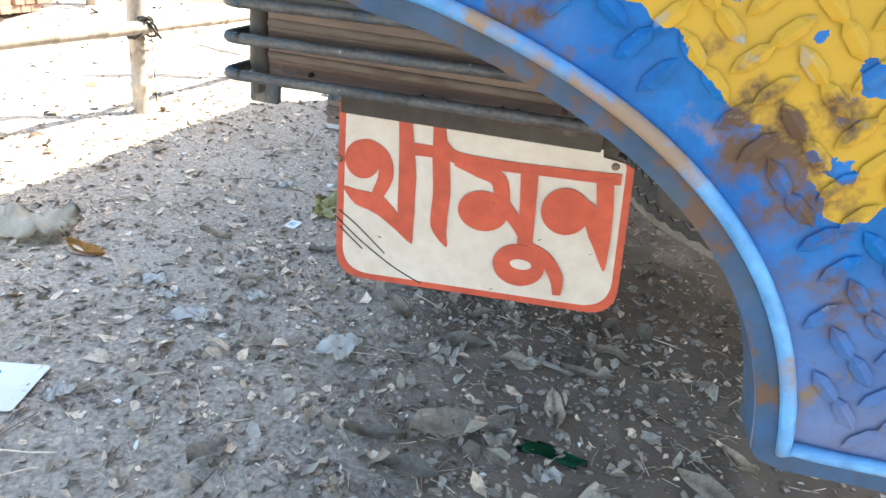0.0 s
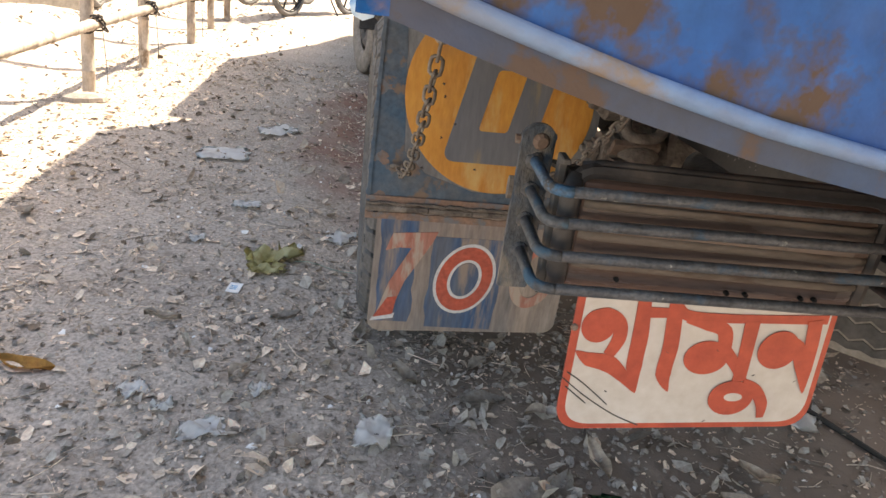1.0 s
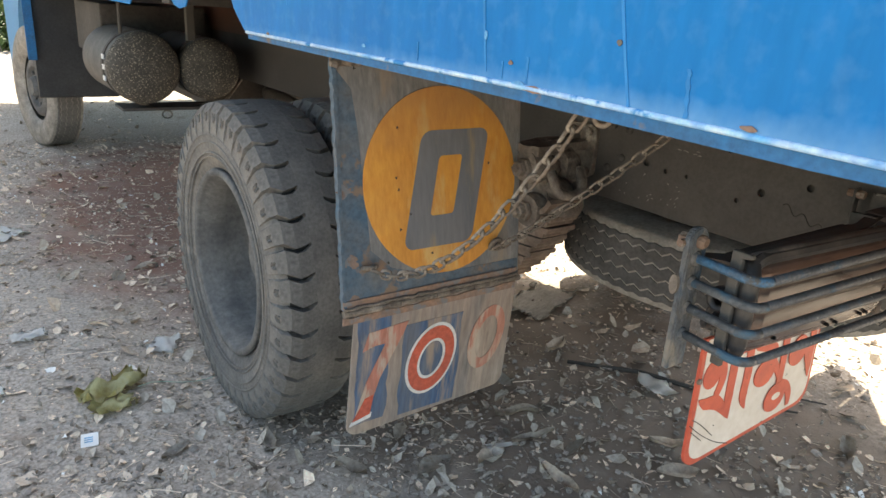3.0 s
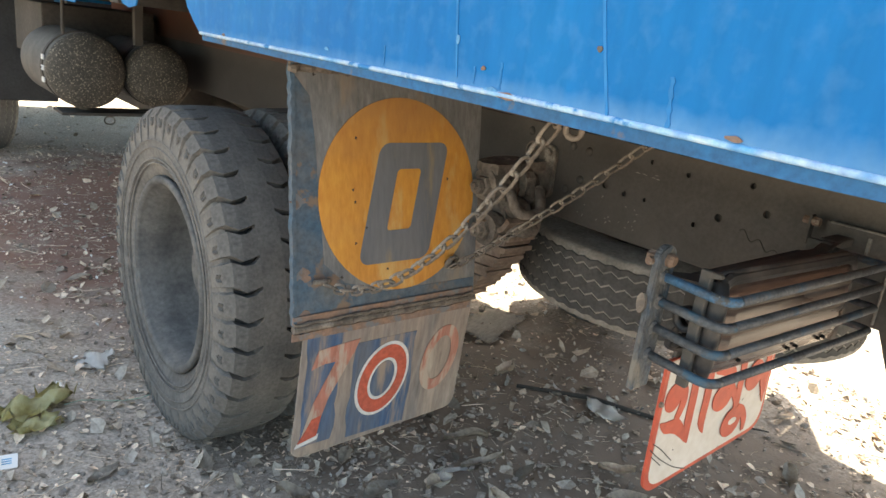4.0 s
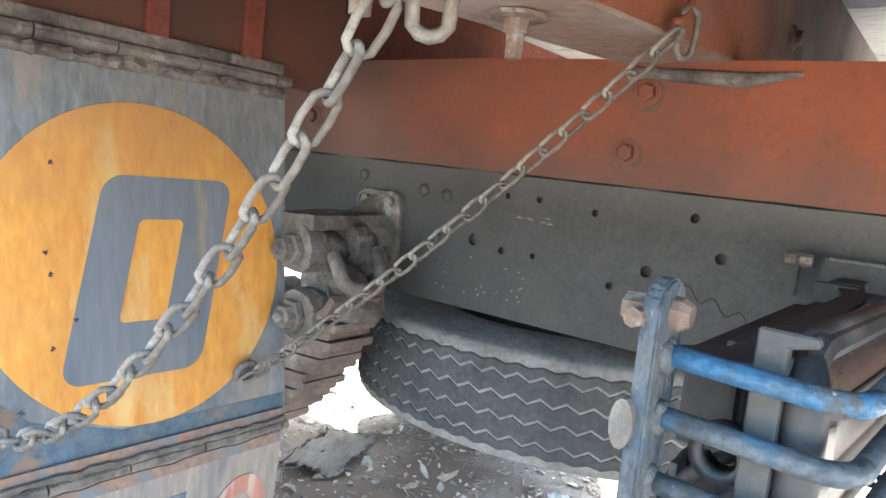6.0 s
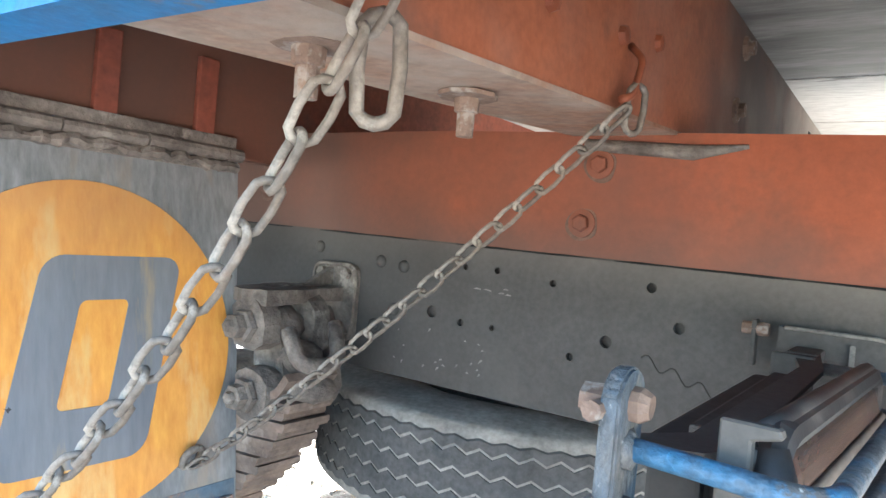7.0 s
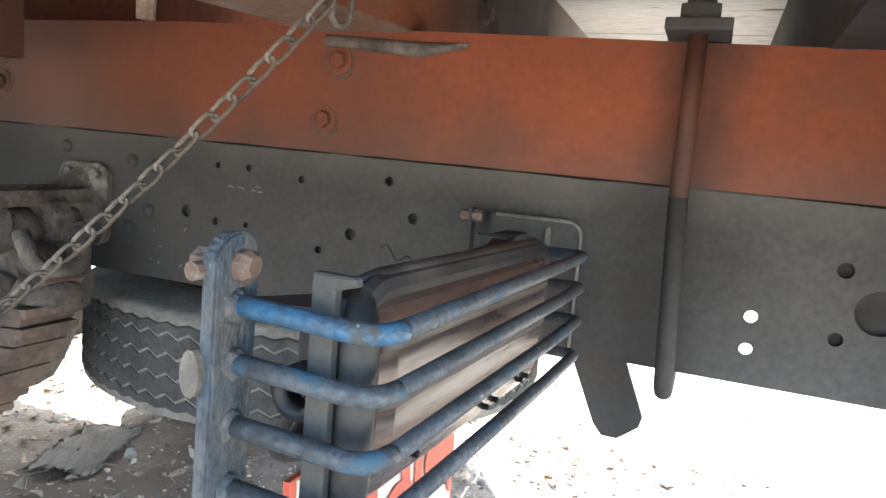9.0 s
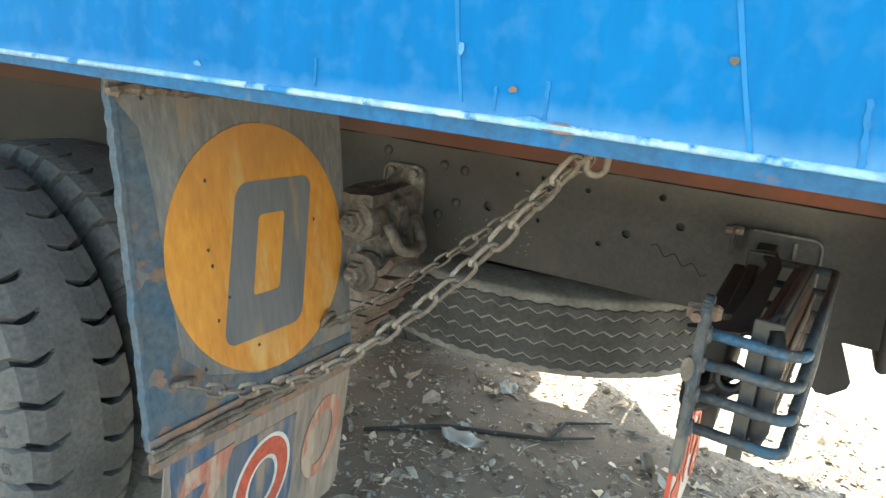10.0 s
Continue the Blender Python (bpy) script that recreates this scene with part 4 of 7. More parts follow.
for z, y in ((0.985, 0.020), (0.872, 0.003)):
    part("hanger_pin", tube([(-0.635, y, z), (-0.43, y, z)], 0.016, 12), "grime", hang)
    bm = turn([(-0.612, 0.030), (-0.622, 0.029), (-0.623, 0.022), (-0.640, 0.021), (-0.641, 0.012), (-0.650, 0.010), (-0.651, 0.0001)], 6, "x", (0, y, z))
    part("pin_nut", casting(bm, z * 40, 0.003), "grime", hang, "caked castle nut")
for k, (at, size) in enumerate((((-0.53, 0.03, 0.975), (0.05, 0.040, 0.042)), ((-0.52, -0.02, 0.93), (0.045, 0.045, 0.03)), ((-0.50, 0.055, 0.92), (0.05, 0.04, 0.06)), ((-0.46, 0.0, 0.97), (0.04, 0.03, 0.04)), ((-0.53, -0.055, 0.885), (0.05, 0.05, 0.025)))):
    part("caked_boss", lump(at, size, k * 3.1), "grime", hang, "", True)
part("shackle_clip", tube(bend([(-0.575, -0.045, 0.985), (-0.58, -0.085, 0.93), (-0.50, -0.095, 0.93), (-0.47, -0.05, 0.99)], 0.03), 0.014, 8), "grime", hang, "", True)

spring = sub("leaf_spring", truck)
for k in range(14):
    back = -0.080 + 0.006 * k + 0.0006 * k * k + (0.0, 0.010, -0.005, 0.004, -0.002)[k % 5]
    z, thick = 0.880 - 0.0162 * k, (0.0150, 0.0138, 0.0156, 0.0142)[k % 4]
    pts = []
    for i in range(9):
        y = back + (1.9 - 3 * back) * i / 8
        pts.append((y, z - 0.055 * (1 - ((y - 0.95) / 1.15) ** 2)))
    out = pts + [(y, zz - thick) for y, zz in pts[:0:-1]] + [(pts[0][0] + 0.004, pts[0][1] - thick), (pts[0][0], pts[0][1] - thick * 0.6)]
    part("spring_leaf", plate(out, -0.590 + 0.004 * (k % 2), -0.492 + 0.003 * (k % 3), "yz"), "spring", spring)
wrap = bend([(0.06, 0, 0.868), (-0.055, 0, 0.872), (-0.080, 0, 0.908)], 0.022, 6)
part("leaf_wrap", plate([(p.x, p.z) for p in wrap] + [(p.x + 0.010, p.z + 0.010) for p in wrap[::-1]], -0.598, -0.485, "yz"), "spring", spring, "rolled end of the main leaf")
part("spring_clip", plate([(0.055, 0.885), (0.095, 0.885), (0.095, 0.665), (0.055, 0.665)], -0.604, -0.597, "yz"), "grime", spring)
part("rear_axle", tube([(-0.8, 0.95, 0.53), (-0.35, 0.95, 0.53), (-0.2, 0.95, 0.53), (0.2, 0.95, 0.53), (0.35, 0.95, 0.53), (1.20, 0.95, 0.53)], [0.075, 0.075, 0.2, 0.2, 0.075, 0.075], 16), "grime", truck, "", True)
part("prop_shaft", tube([(0, 1.15, 0.58), (0, 4.6, 0.85)], 0.055, 14), "under", truck, "", True)

# wheels
def lug_tyre(R, w, lugs, name, parent):
    """A cross-ply tyre: carcass with sidewalls, and deep shoulder lugs round it."""
    h = w / 2
    carcass = [(-h * 0.62, R * 0.56), (-h * 0.80, R * 0.60), (-h * 0.98, R * 0.72), (-h * 1.0, R * 0.80), (-h * 0.93, R * 0.89), (-h * 0.86, R * 0.93), (-h * 0.3, R * 0.955), (h * 0.3, R * 0.955), (h * 0.86, R * 0.93),
               (h * 0.93, R * 0.89), (h * 1.0, R * 0.80), (h * 0.98, R * 0.72), (h * 0.80, R * 0.60), (h * 0.62, R * 0.56)]
    ty = part(name, turn(carcass, 96), "sidewall", parent, "dusty black tyre with deep shoulder lugs", True)
    for rr, uu in ((0.665, 0.935), (0.69, 0.965), (0.755, 1.0), (0.80, 1.004)):
        part("sidewall_ring", turn([(-h * uu - 0.0003, R * (rr - 0.006)), (-h * uu - 0.0030, R * (rr - 0.003)), (-h * uu - 0.0030, R * (rr + 0.003)), (-h * uu - 0.0003, R * (rr + 0.006))], 72), "sidewall", ty, "", True)
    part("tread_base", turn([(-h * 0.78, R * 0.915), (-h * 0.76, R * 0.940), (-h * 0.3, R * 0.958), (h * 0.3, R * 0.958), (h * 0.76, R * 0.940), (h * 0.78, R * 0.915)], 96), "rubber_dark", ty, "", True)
    part("tread_band", turn([(-h * 0.25, R * 0.955), (-h * 0.25, R * 0.9992), (-h * 0.1, R), (h * 0.1, R), (h * 0.25, R * 0.9992), (h * 0.25, R * 0.955)], 96), "rubber", ty, "worn smooth crown of the tread")
    step = 2 * math.pi / lugs
    def lug(side):
        bm = bmesh.new()
        prof = [(side * h * 0.24, R * 0.9992), (side * h * 0.40, R * 0.9985), (side * h * 0.58, R * 0.997), (side * h * 0.82, R * 0.985), (side * h * 0.965, R * 0.935), (side * h * 1.005, R * 0.845)]
        def ring(u, r, a):
            return bm.verts.new((u, r * math.sin(a), r * math.cos(a)))
        gap = [0.10, 0.20, 0.16, 0.22, 0.28, 0.26]
        tops, lows = [], []
        for (u, r), g in zip(prof, gap):
            sk = 0.11 * step * math.sin(abs(u) / h * 9.0)
            tops.append([ring(u, r, -step * (0.5 - g / 2) + sk), ring(u, r, sk), ring(u, r, step * (0.5 - g / 2) + sk)])
            d = 0.034 if g > 0.1 else 0.026
            lows.append([ring(u, r - d, -step * (0.5 - g / 3) + sk), None, ring(u, r - d, step * (0.5 - g / 3) + sk)])
        for i in range(len(prof) - 1):
            for j in range(2):
                bm.faces.new((tops[i][j], tops[i][j + 1], tops[i + 1][j + 1], tops[i + 1][j]))
            bm.faces.new((tops[i][0], tops[i + 1][0], lows[i + 1][0], lows[i][0]))
            bm.faces.new((tops[i][2], lows[i][2], lows[i + 1][2], tops[i + 1][2]))
        bm.faces.new((tops[-1][0], tops[-1][1], tops[-1][2], lows[-1][2], lows[-1][0]))
        bmesh.ops.recalc_face_normals(bm, faces=bm.faces)
        return bm
    for side in (-1, 1):
        first = part("tread_lug", lug(side), "rubber", ty)
        for k in range(1, lugs):
            again(first, Matrix.Rotation(step * (k + (0.5 if side > 0 else 0)), 4, "X"), ty)
        if side > 0:
            first.matrix_basis = Matrix.Rotation(step * 0.5, 4, "X")
    marks = bmesh.new()
    zig = []
    for k in range(3):
        for a in ((-0.13, 0.0, 0.13), (0.13, 0.0, -0.13))[k % 2]:
            r = R * ((0.925 if a else 0.908) - 0.015 * k)
            zig.append((-h * (0.985 + 0.010 * k), r * math.sin(a * step), r * math.cos(a * step)))
    add_tube(marks, zig, 0.0022, 4)
    first = part("chevron_mark", marks, "rubber", ty, "moulded chevrons on the tyre shoulder")
    for k in range(1, lugs):
        again(first, Matrix.Rotation(step * k, 4, "X"), ty)
    return ty


def dish_rim(R, name, parent, s=1):
    """A deep-dished disc wheel seen from its outside; s flips it."""
    prof = [(-0.105, 0.600), (-0.120, 0.612), (-0.127, 0.600), (-0.127, 0.572), (-0.116, 0.556), (-0.100, 0.550), (-0.096, 0.535), (-0.030, 0.520), (0.045, 0.512), (0.075, 0.490), (0.090, 0.440), (0.094, 0.360), (0.088, 0.330), (0.060, 0.320), (0.055, 0.300), (0.055, 0.0005)]
    return part(name, turn([(s * u, R * r) for u, r in prof], 64), "rim", parent, "dusty grey dished wheel rim", True)


WHEEL_Z, FAR_WHEEL_X = 0.488, 1.24


def wheel(x, y, inner, label):
    w = sub("wheel", truck)
    w["label"] = label
    ty = lug_tyre(0.558, 0.280, 40, "tyre", w)
    ri = dish_rim(0.54, "rim", w)
    bm = bmesh.new()
    add_turn(bm, [(-0.005, 0.0001), (-0.005, 0.085), (0.03, 0.10), (0.07, 0.10)], 24)
    part("hub", bm, "rim", w, "dusty hub")
    for k in range(8):
        a = 2 * math.pi * k / 8
        part("wheel_nut", turn([(0.030, 0.0001), (0.030, 0.016), (0.07, 0.018)], 6, "x", (0, 0.125 * math.cos(a), 0.125 * math.sin(a))), "rim", w)
    w.location = (x, y, WHEEL_Z)
    return w


outer = wheel(-1.005, 0.935, False, "outer dual rear wheel, dusty with worn lugs")
def wheel_copy(x, y, s=1):
    o = copy_thing(outer, pose(x, y, WHEEL_Z, 0, 0, 0 if s > 0 else 180))
    o.parent = truck
    return o


wheel_copy(-0.690, 0.935)
wheel_copy(FAR_WHEEL_X, 0.935, -1)

def rib_tyre(R, w, name, parent, grooves=4, teeth=60, rubber="rubber"):
    """A ribbed tyre, its ribs parted by zigzag grooves."""
    h = w / 2
    carcass = [(-h * 0.62, R * 0.56), (-h * 0.80, R * 0.60), (-h * 0.98, R * 0.72), (-h * 1.0, R * 0.80), (-h * 0.95, R * 0.90), (-h * 0.90, R * 0.955), (-h * 0.84, R * 0.9925), (h * 0.84, R * 0.9925), (h * 0.90, R * 0.955),
               (h * 0.95, R * 0.90), (h * 1.0, R * 0.80), (h * 0.98, R * 0.72), (h * 0.80, R * 0.60), (h * 0.62, R * 0.56)]
    ty = part(name, turn(carcass, 96), "groove", parent, "ribbed dusty tyre with zigzag grooves", True)
    ribs = grooves + 1
    for k in range(ribs):
        bm = bmesh.new()
        u0, u1 = -h * 0.86 + 2 * h * 0.86 * k / ribs + 0.0028, -h * 0.86 + 2 * h * 0.86 * (k + 1) / ribs - 0.0028
        rings = []
        n = teeth * 2
        for i in range(n):
            a = 2 * math.pi * i / n
            z = 0.0058 * (1 if i % 2 else -1)
            za, zb = (0 if k == 0 else z), (0 if k == ribs - 1 else z)
            ra = R * (0.955 if k == 0 else 0.998)
            rb = R * (0.955 if k == ribs - 1 else 0.998)
            rings.append([bm.verts.new((u, r * math.sin(a), r * math.cos(a))) for u, r in ((u0 + za, R * 0.965 if k else R * 0.92), (u0 + za, ra), ((u0 + u1) / 2 + (za + zb) / 2, R), (u1 + zb, rb), (u1 + zb, R * 0.965 if k < ribs - 1 else R * 0.92))])
        for i in range(n):
            a, b = rings[i], rings[(i + 1) % n]
            for j in range(4):
                bm.faces.new((a[j], a[j + 1], b[j + 1], b[j]))
        bmesh.ops.recalc_face_normals(bm, faces=bm.faces)
        part("tread_rib", bm, rubber, ty)
    return ty


front = sub("wheel", truck)
rib_tyre(0.51, 0.26, "tyre", front)
dish_rim(0.51, "rim", front, -1)
bm = bmesh.new()
add_turn(bm, [(-0.13, 0.0001), (-0.13, 0.07), (-0.10, 0.09), (0.0, 0.11)], 20)
part("hub", bm, "rim", front)
for k in range(8):
    a = 2 * math.pi * k / 8
    part("wheel_nut", turn([(-0.075, 0.0001), (-0.075, 0.018), (0.0, 0.02)], 6, "x", (0, 0.15 * math.cos(a), 0.15 * math.sin(a))), "rim", front)
front.matrix_basis = pose(-1.06, 5.75, 0.505, 0, 0, 11)
far_front = copy_thing(front, pose(1.27, 5.75, 0.505, 0, 0, 184))
far_front.parent = truck
spare = sub("spare_wheel", truck)
spare["label"] = "spare wheel slung flat below the rails, ribbed tread"
rib_tyre(0.52, 0.215, "tyre", spare, 4, 74, "rubber_spare")
dish_rim(0.52, "rim", spare)
spare.matrix_basis = pose(0.10, -0.20, 0.760, 1, 90, 20)
part("spare_carrier", box((0.06, -0.5, 0.640), (0.12, 0.12, 0.652)), "under", truck)

# mudflap behind the dual wheels


flap = sub("mudflap", truck)
flap["label"] = "dusty mudflap with a yellow disc and hand-painted digits"
LEAN_UP = Matrix(((1, 0, 0, 0), (0, 1, 0.183, -0.183 * 0.685), (0, 0, 1, 0), (0, 0, 0, 1)))
def up_part(name, bm, mat, label="", smooth=False):
    """A part of the upper plate, which the chains pull back at its foot."""
    bm.transform(LEAN_UP)
    return part(name, bm, mat, flap, label, smooth)


up_part("upper_plate", plate([(-1.155, 0.685), (-0.615, 0.685), (-0.585, 1.262), (-1.140, 1.262)], 0.0, 0.004), "flap", "grey-brown steel plate with bolt holes")
border = [(-1.154, 0.686), (-0.617, 0.686), (-0.617, 0.735), (-0.90, 0.735), (-1.02, 0.77), (-1.075, 0.82), (-1.09, 1.10), (-1.10, 1.19), (-1.141, 1.24)]
up_part("blue_border", plate(border, -0.0012, 0.0), "flap_blue")
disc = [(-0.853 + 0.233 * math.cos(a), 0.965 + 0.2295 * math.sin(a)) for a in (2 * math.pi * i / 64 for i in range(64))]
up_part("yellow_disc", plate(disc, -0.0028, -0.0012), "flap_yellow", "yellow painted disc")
def slanted(x0, x1, z0, z1, sl, r, y, n=5):
    return [(x + sl * (z - z0), z) for x, z in rounded(x0, x1, z0, z1, r, n=n)]


letter = slanted(-0.985, -0.776, 0.806, 1.09, 0.25, 0.028, 0)
hole = slanted(-0.902, -0.830, 0.883, 1.028, 0.25, 0.010, 0)
bm = bmesh.new()
va = [bm.verts.new((x, -0.0040, z)) for x, z in letter]
vb = [bm.verts.new((x, -0.0040, z)) for x, z in hole]
for i in range(len(va)):
    bm.faces.new((va[i], va[(i + 1) % len(va)], vb[(i + 1) % len(va)], vb[i]))
r = bmesh.ops.extrude_face_region(bm, geom=bm.faces[:])
bmesh.ops.translate(bm, verts=[v for v in r["geom"] if isinstance(v, bmesh.types.BMVert)], vec=(0, 0.0012, 0))
bmesh.ops.recalc_face_normals(bm, faces=bm.faces)
up_part("painted_letter", bm, "flap_grey", "slanted grey letter O on the yellow disc")
rag = random.Random(12)
edge = [(-1.159 + 0.015 * i / 40 + rag.uniform(-0.0035, 0.002) * (rag.random() < 0.6), 0.69 + 0.57 * i / 40) for i in range(41)]
up_part("edge_strip", plate([(-1.151, 0.69), (-1.136, 1.26)] + edge[::-1], -0.006, 0.010), "flap_blue", "ragged rusty edge of the flap")
for x, z in ((-1.09, 1.235), (-0.985, 1.10), (-0.995, 0.985), (-0.99, 0.955), (-0.96, 0.895), (-0.99, 0.86), (-0.90, 0.79), (-1.03, 0.785), (-0.71, 1.00)):
    up_part("rivet_hole", plate([(x + (0.003 + 0.0025 * math.sin(x * 91 + 5 * q)) * math.cos(q), z + (0.003 + 0.002 * math.sin(z * 83 + 3 * q)) * math.sin(q)) for q in (2 * math.pi * i / 9 for i in range(9))], -0.0046, -0.0035), "under")
def hinge(x0, x1, y, z, r, lo, hi, label):
    h = sub("hinge", truck)
    h["label"] = label
    x = x0
    while x < x1:
        ln = random.uniform(lo, hi)
        part("hinge_knuckle", tube([(x, y, z), (min(x + ln, x1 + 0.01), y, z)], r * random.uniform(0.9, 1.08), 10), "grime", h)
        x += ln + 0.003
    if r < 0.01:
        for sgn in (-1, 1):
            leaf_edge = [(x0 + (x1 - x0) * i / 24, z + sgn * (0.0115 + 0.004 * (i % 6 in (1, 2, 3)) * (0.5 + 0.5 * math.sin(i * 2.3 + sgn)))) for i in range(25)]
            part("hinge_leaf", plate(leaf_edge + [(x1, z + sgn * 0.030), (x0, z + sgn * 0.030)], y + 0.001, y + 0.005), "rust_flake", h)
        # black strip painting in the shade behind the hinge's open slots
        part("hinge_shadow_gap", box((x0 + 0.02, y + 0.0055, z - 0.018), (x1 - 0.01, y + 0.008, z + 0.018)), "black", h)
    rough = random.Random(int(z * 1000))
    crust = [x0 + (x1 - x0) * i / 46 for i in range(47)]
    big = 0.0055 if r < 0.01 else 0.0105
    part("dust_crust", tube([(x, y - 0.004, z + (0.013 if r < 0.01 else -0.020) + rough.uniform(-0.4, 0.4) * big) for x in crust], [big * rough.uniform(0.45, 1.1) for x in crust], 7), "grime", h, "caked dust along the hinge")
    if r >= 0.01:
        part("hinge_leaf", box((x0, y + 0.001, z - 0.03), (x1, y + 0.006, z + 0.03), 0.002), "grime", h)


hinge(-1.160, -0.625, -0.004, 0.682, 0.0090, 0.06, 0.17, "rusty knuckled hinge between the flap plates")
hinge(-1.150, -0.595, 0.098, 1.268, 0.011, 0.09, 0.15, "dust-caked upper hinge of the flap")
for x, z in ((-1.152, 0.705), (-1.15, 0.965), (-1.15, 0.80)):
    up_part("rust_patch", plate([(x + 0.018 + (0.020 + 0.007 * math.sin(5 * q + x * 40)) * math.cos(q), z + (0.013 + 0.007 * math.sin(3 * q + z * 60)) * math.sin(q)) for q in (2 * math.pi * i / 22 for i in range(22))], -0.0022, -0.001), "rust_flake")
low = [(-1.128, 0.672)] + arc(-1.098, 0.352, 0.034, 0.034, 180, 270, 5) + arc(-0.652, 0.368, 0.034, 0.034, 270, 360, 5) + [(-0.618, 0.672)]
TILT_LOW = Matrix.Translation((0, 0.012, 0.672)) @ Matrix.Rotation(radians(4), 4, "X") @ Matrix.Translation((0, -0.012, -0.672))
def low_part(name, bm, mat, label=""):
    bm.transform(TILT_LOW)
    return part(name, bm, mat, flap, label)


low_part("lower_plate", plate(low, 0.0, 0.004), "flap_low", "rust-streaked lower plate with flaking paint")
def ragged(x0, x1, z0, z1, seed, n=9):
    """An upright patch with uneven sides, as flaking paint leaves it."""
    r = random.Random(seed)
    lft = [(x0 + r.uniform(-0.004, 0.004), z0 + (z1 - z0) * i / n) for i in range(n + 1)]
    rgt = [(x1 + r.uniform(-0.005, 0.005), z1 - (z1 - z0) * i / n) for i in range(n + 1)]
    return lft + rgt


low_part("navy_patch", plate(ragged(-1.114, -1.022, 0.350, 0.655, 1), -0.0010, 0.0), "flap_navy")
low_part("navy_patch", plate(ragged(-0.982, -0.796, 0.338, 0.612, 2), -0.0010, 0.0), "flap_navy")


def ring(cx, cz, rx, rz, tx, tz, y, n=36):
    bm = bmesh.new()
    a = [bm.verts.new((cx + rx * math.cos(t) + 0.12 * rz * math.sin(t), y, cz + rz * math.sin(t))) for t in (2 * math.pi * i / n for i in range(n))]
    b = [bm.verts.new((cx + tx * math.cos(t) + 0.12 * tz * math.sin(t), y, cz + tz * math.sin(t))) for t in (2 * math.pi * i / n for i in range(n))]
    for i in range(n):
        bm.faces.new((a[i], a[(i + 1) % n], b[(i + 1) % n], b[i]))
    r = bmesh.ops.extrude_face_region(bm, geom=bm.faces[:])
    bmesh.ops.translate(bm, verts=[v for v in r["geom"] if isinstance(v, bmesh.types.BMVert)], vec=(0, 0.0008, 0))
    bmesh.ops.recalc_face_normals(bm, faces=bm.faces)
    return bm


low_part("painted_digit_border", ring(-0.888, 0.492, 0.080, 0.106, 0.036, 0.052, -0.0030), "white_paint", "white-edged digit 0")
low_part("painted_digit", ring(-0.888, 0.492, 0.072, 0.097, 0.044, 0.060, -0.0040), "red_paint", "red digit 0")
low_part("digit_centre", plate([(-0.888 + 0.0345 * math.cos(a) + 0.006 * math.sin(a), 0.492 + 0.050 * math.sin(a)) for a in (2 * math.pi * i / 28 for i in range(28))], -0.0030, -0.001), "flap_navy", "blue centre of the digit")
seven = [(-1.085, 0.615), (-0.972, 0.625), (-0.985, 0.59), (-1.045, 0.475), (-1.075, 0.372), (-1.115, 0.358), (-1.085, 0.47), (-1.035, 0.575), (-1.068, 0.575), (-1.10, 0.565)]
low_part("painted_digit", plate(seven, -0.0026, -0.001), "red_faded", "faded red digit 7")
low_part("painted_digit_border", plate([(-1.125, 0.35), (-1.065, 0.362), (-1.062, 0.377), (-1.12, 0.362)], -0.0032, -0.001), "white_paint")
low_part("painted_digit", plate([(-1.118, 0.362), (-1.068, 0.374), (-1.060, 0.43), (-1.085, 0.425)], -0.0036, -0.001), "red_paint")
low_part("painted_digit", ring(-0.702, 0.512, 0.062, 0.098, 0.036, 0.066, -0.0026), "red_faded", "nearly gone red digit")


far_flap = sub("mudflap", truck)
far_flap["label"] = "dusty steel mudflap behind the far wheel"
bm = plate([(1.03, 0.685), (1.42, 0.685), (1.41, 1.262), (1.02, 1.262)], 0.0, 0.004)
bm.transform(LEAN_UP)
part("upper_plate", bm, "flap", far_flap)
part("lower_plate", plate([(1.04, 0.672), (1.04, 0.37), (1.07, 0.34), (1.37, 0.33), (1.40, 0.36), (1.40, 0.672)], 0.0, 0.004), "flap_low", far_flap)


# chains that hold the flap back
def link_mesh(a, b, r):
    """A chain link: a straight-sided ring of bar, a long and b wide."""
    pts = []
    for i in range(12):
        t = 2 * math.pi * i / 12
        c, s = math.cos(t), math.sin(t)
        pts.append(((a / 2 - b / 2) * (1 if c > 0.001 else -1 if c < -0.001 else 0) + b / 2 * c, b / 2 * s, 0))
    bm = tube([p for p in pts], r, 6, True)
    return bm


def chain(p0, p1, drop, a, b, r, label):
    """A hanging chain from p0 to the flap at p1; drop is its slope where it meets the flap."""
    ch = sub("chain", truck)
    ch["label"] = label
    p0, p1 = Vector(p0), Vector(p1)
    n, span = 200, abs(p1.y - p0.y)
    c = ((p0.z - p1.z) - drop * span) / span ** 2
    line = []
    for i in range(n + 1):
        q = p0.lerp(p1, i / n)
        d = abs(p1.y - q.y)
        q.z = p1.z + drop * d + c * d * d
        line.append(q)
    run, at, first = 0.0, [], None
    pitch = a - 2 * r
    goal = pitch / 2
    for u, v in zip(line, line[1:]):
        d = (v - u).length
        while run + d >= goal:
            at.append((u.lerp(v, (goal - run) / d), (v - u).normalized()))
            goal += pitch
        run += d
    for k, (p, d) in enumerate(at):
        q = d.to_track_quat("X", "Z").to_matrix().to_4x4()
        m = Matrix.Translation(p) @ q @ Matrix.Rotation(radians(random.uniform(-14, 14) + (90 if k % 2 else 0) + 20), 4, "X")
        if first is None:
            first = part("chain_link", link_mesh(a, b, r), "chain", ch, "", True)
            first.matrix_basis = m
        else:
            again(first, m, ch)
    return ch


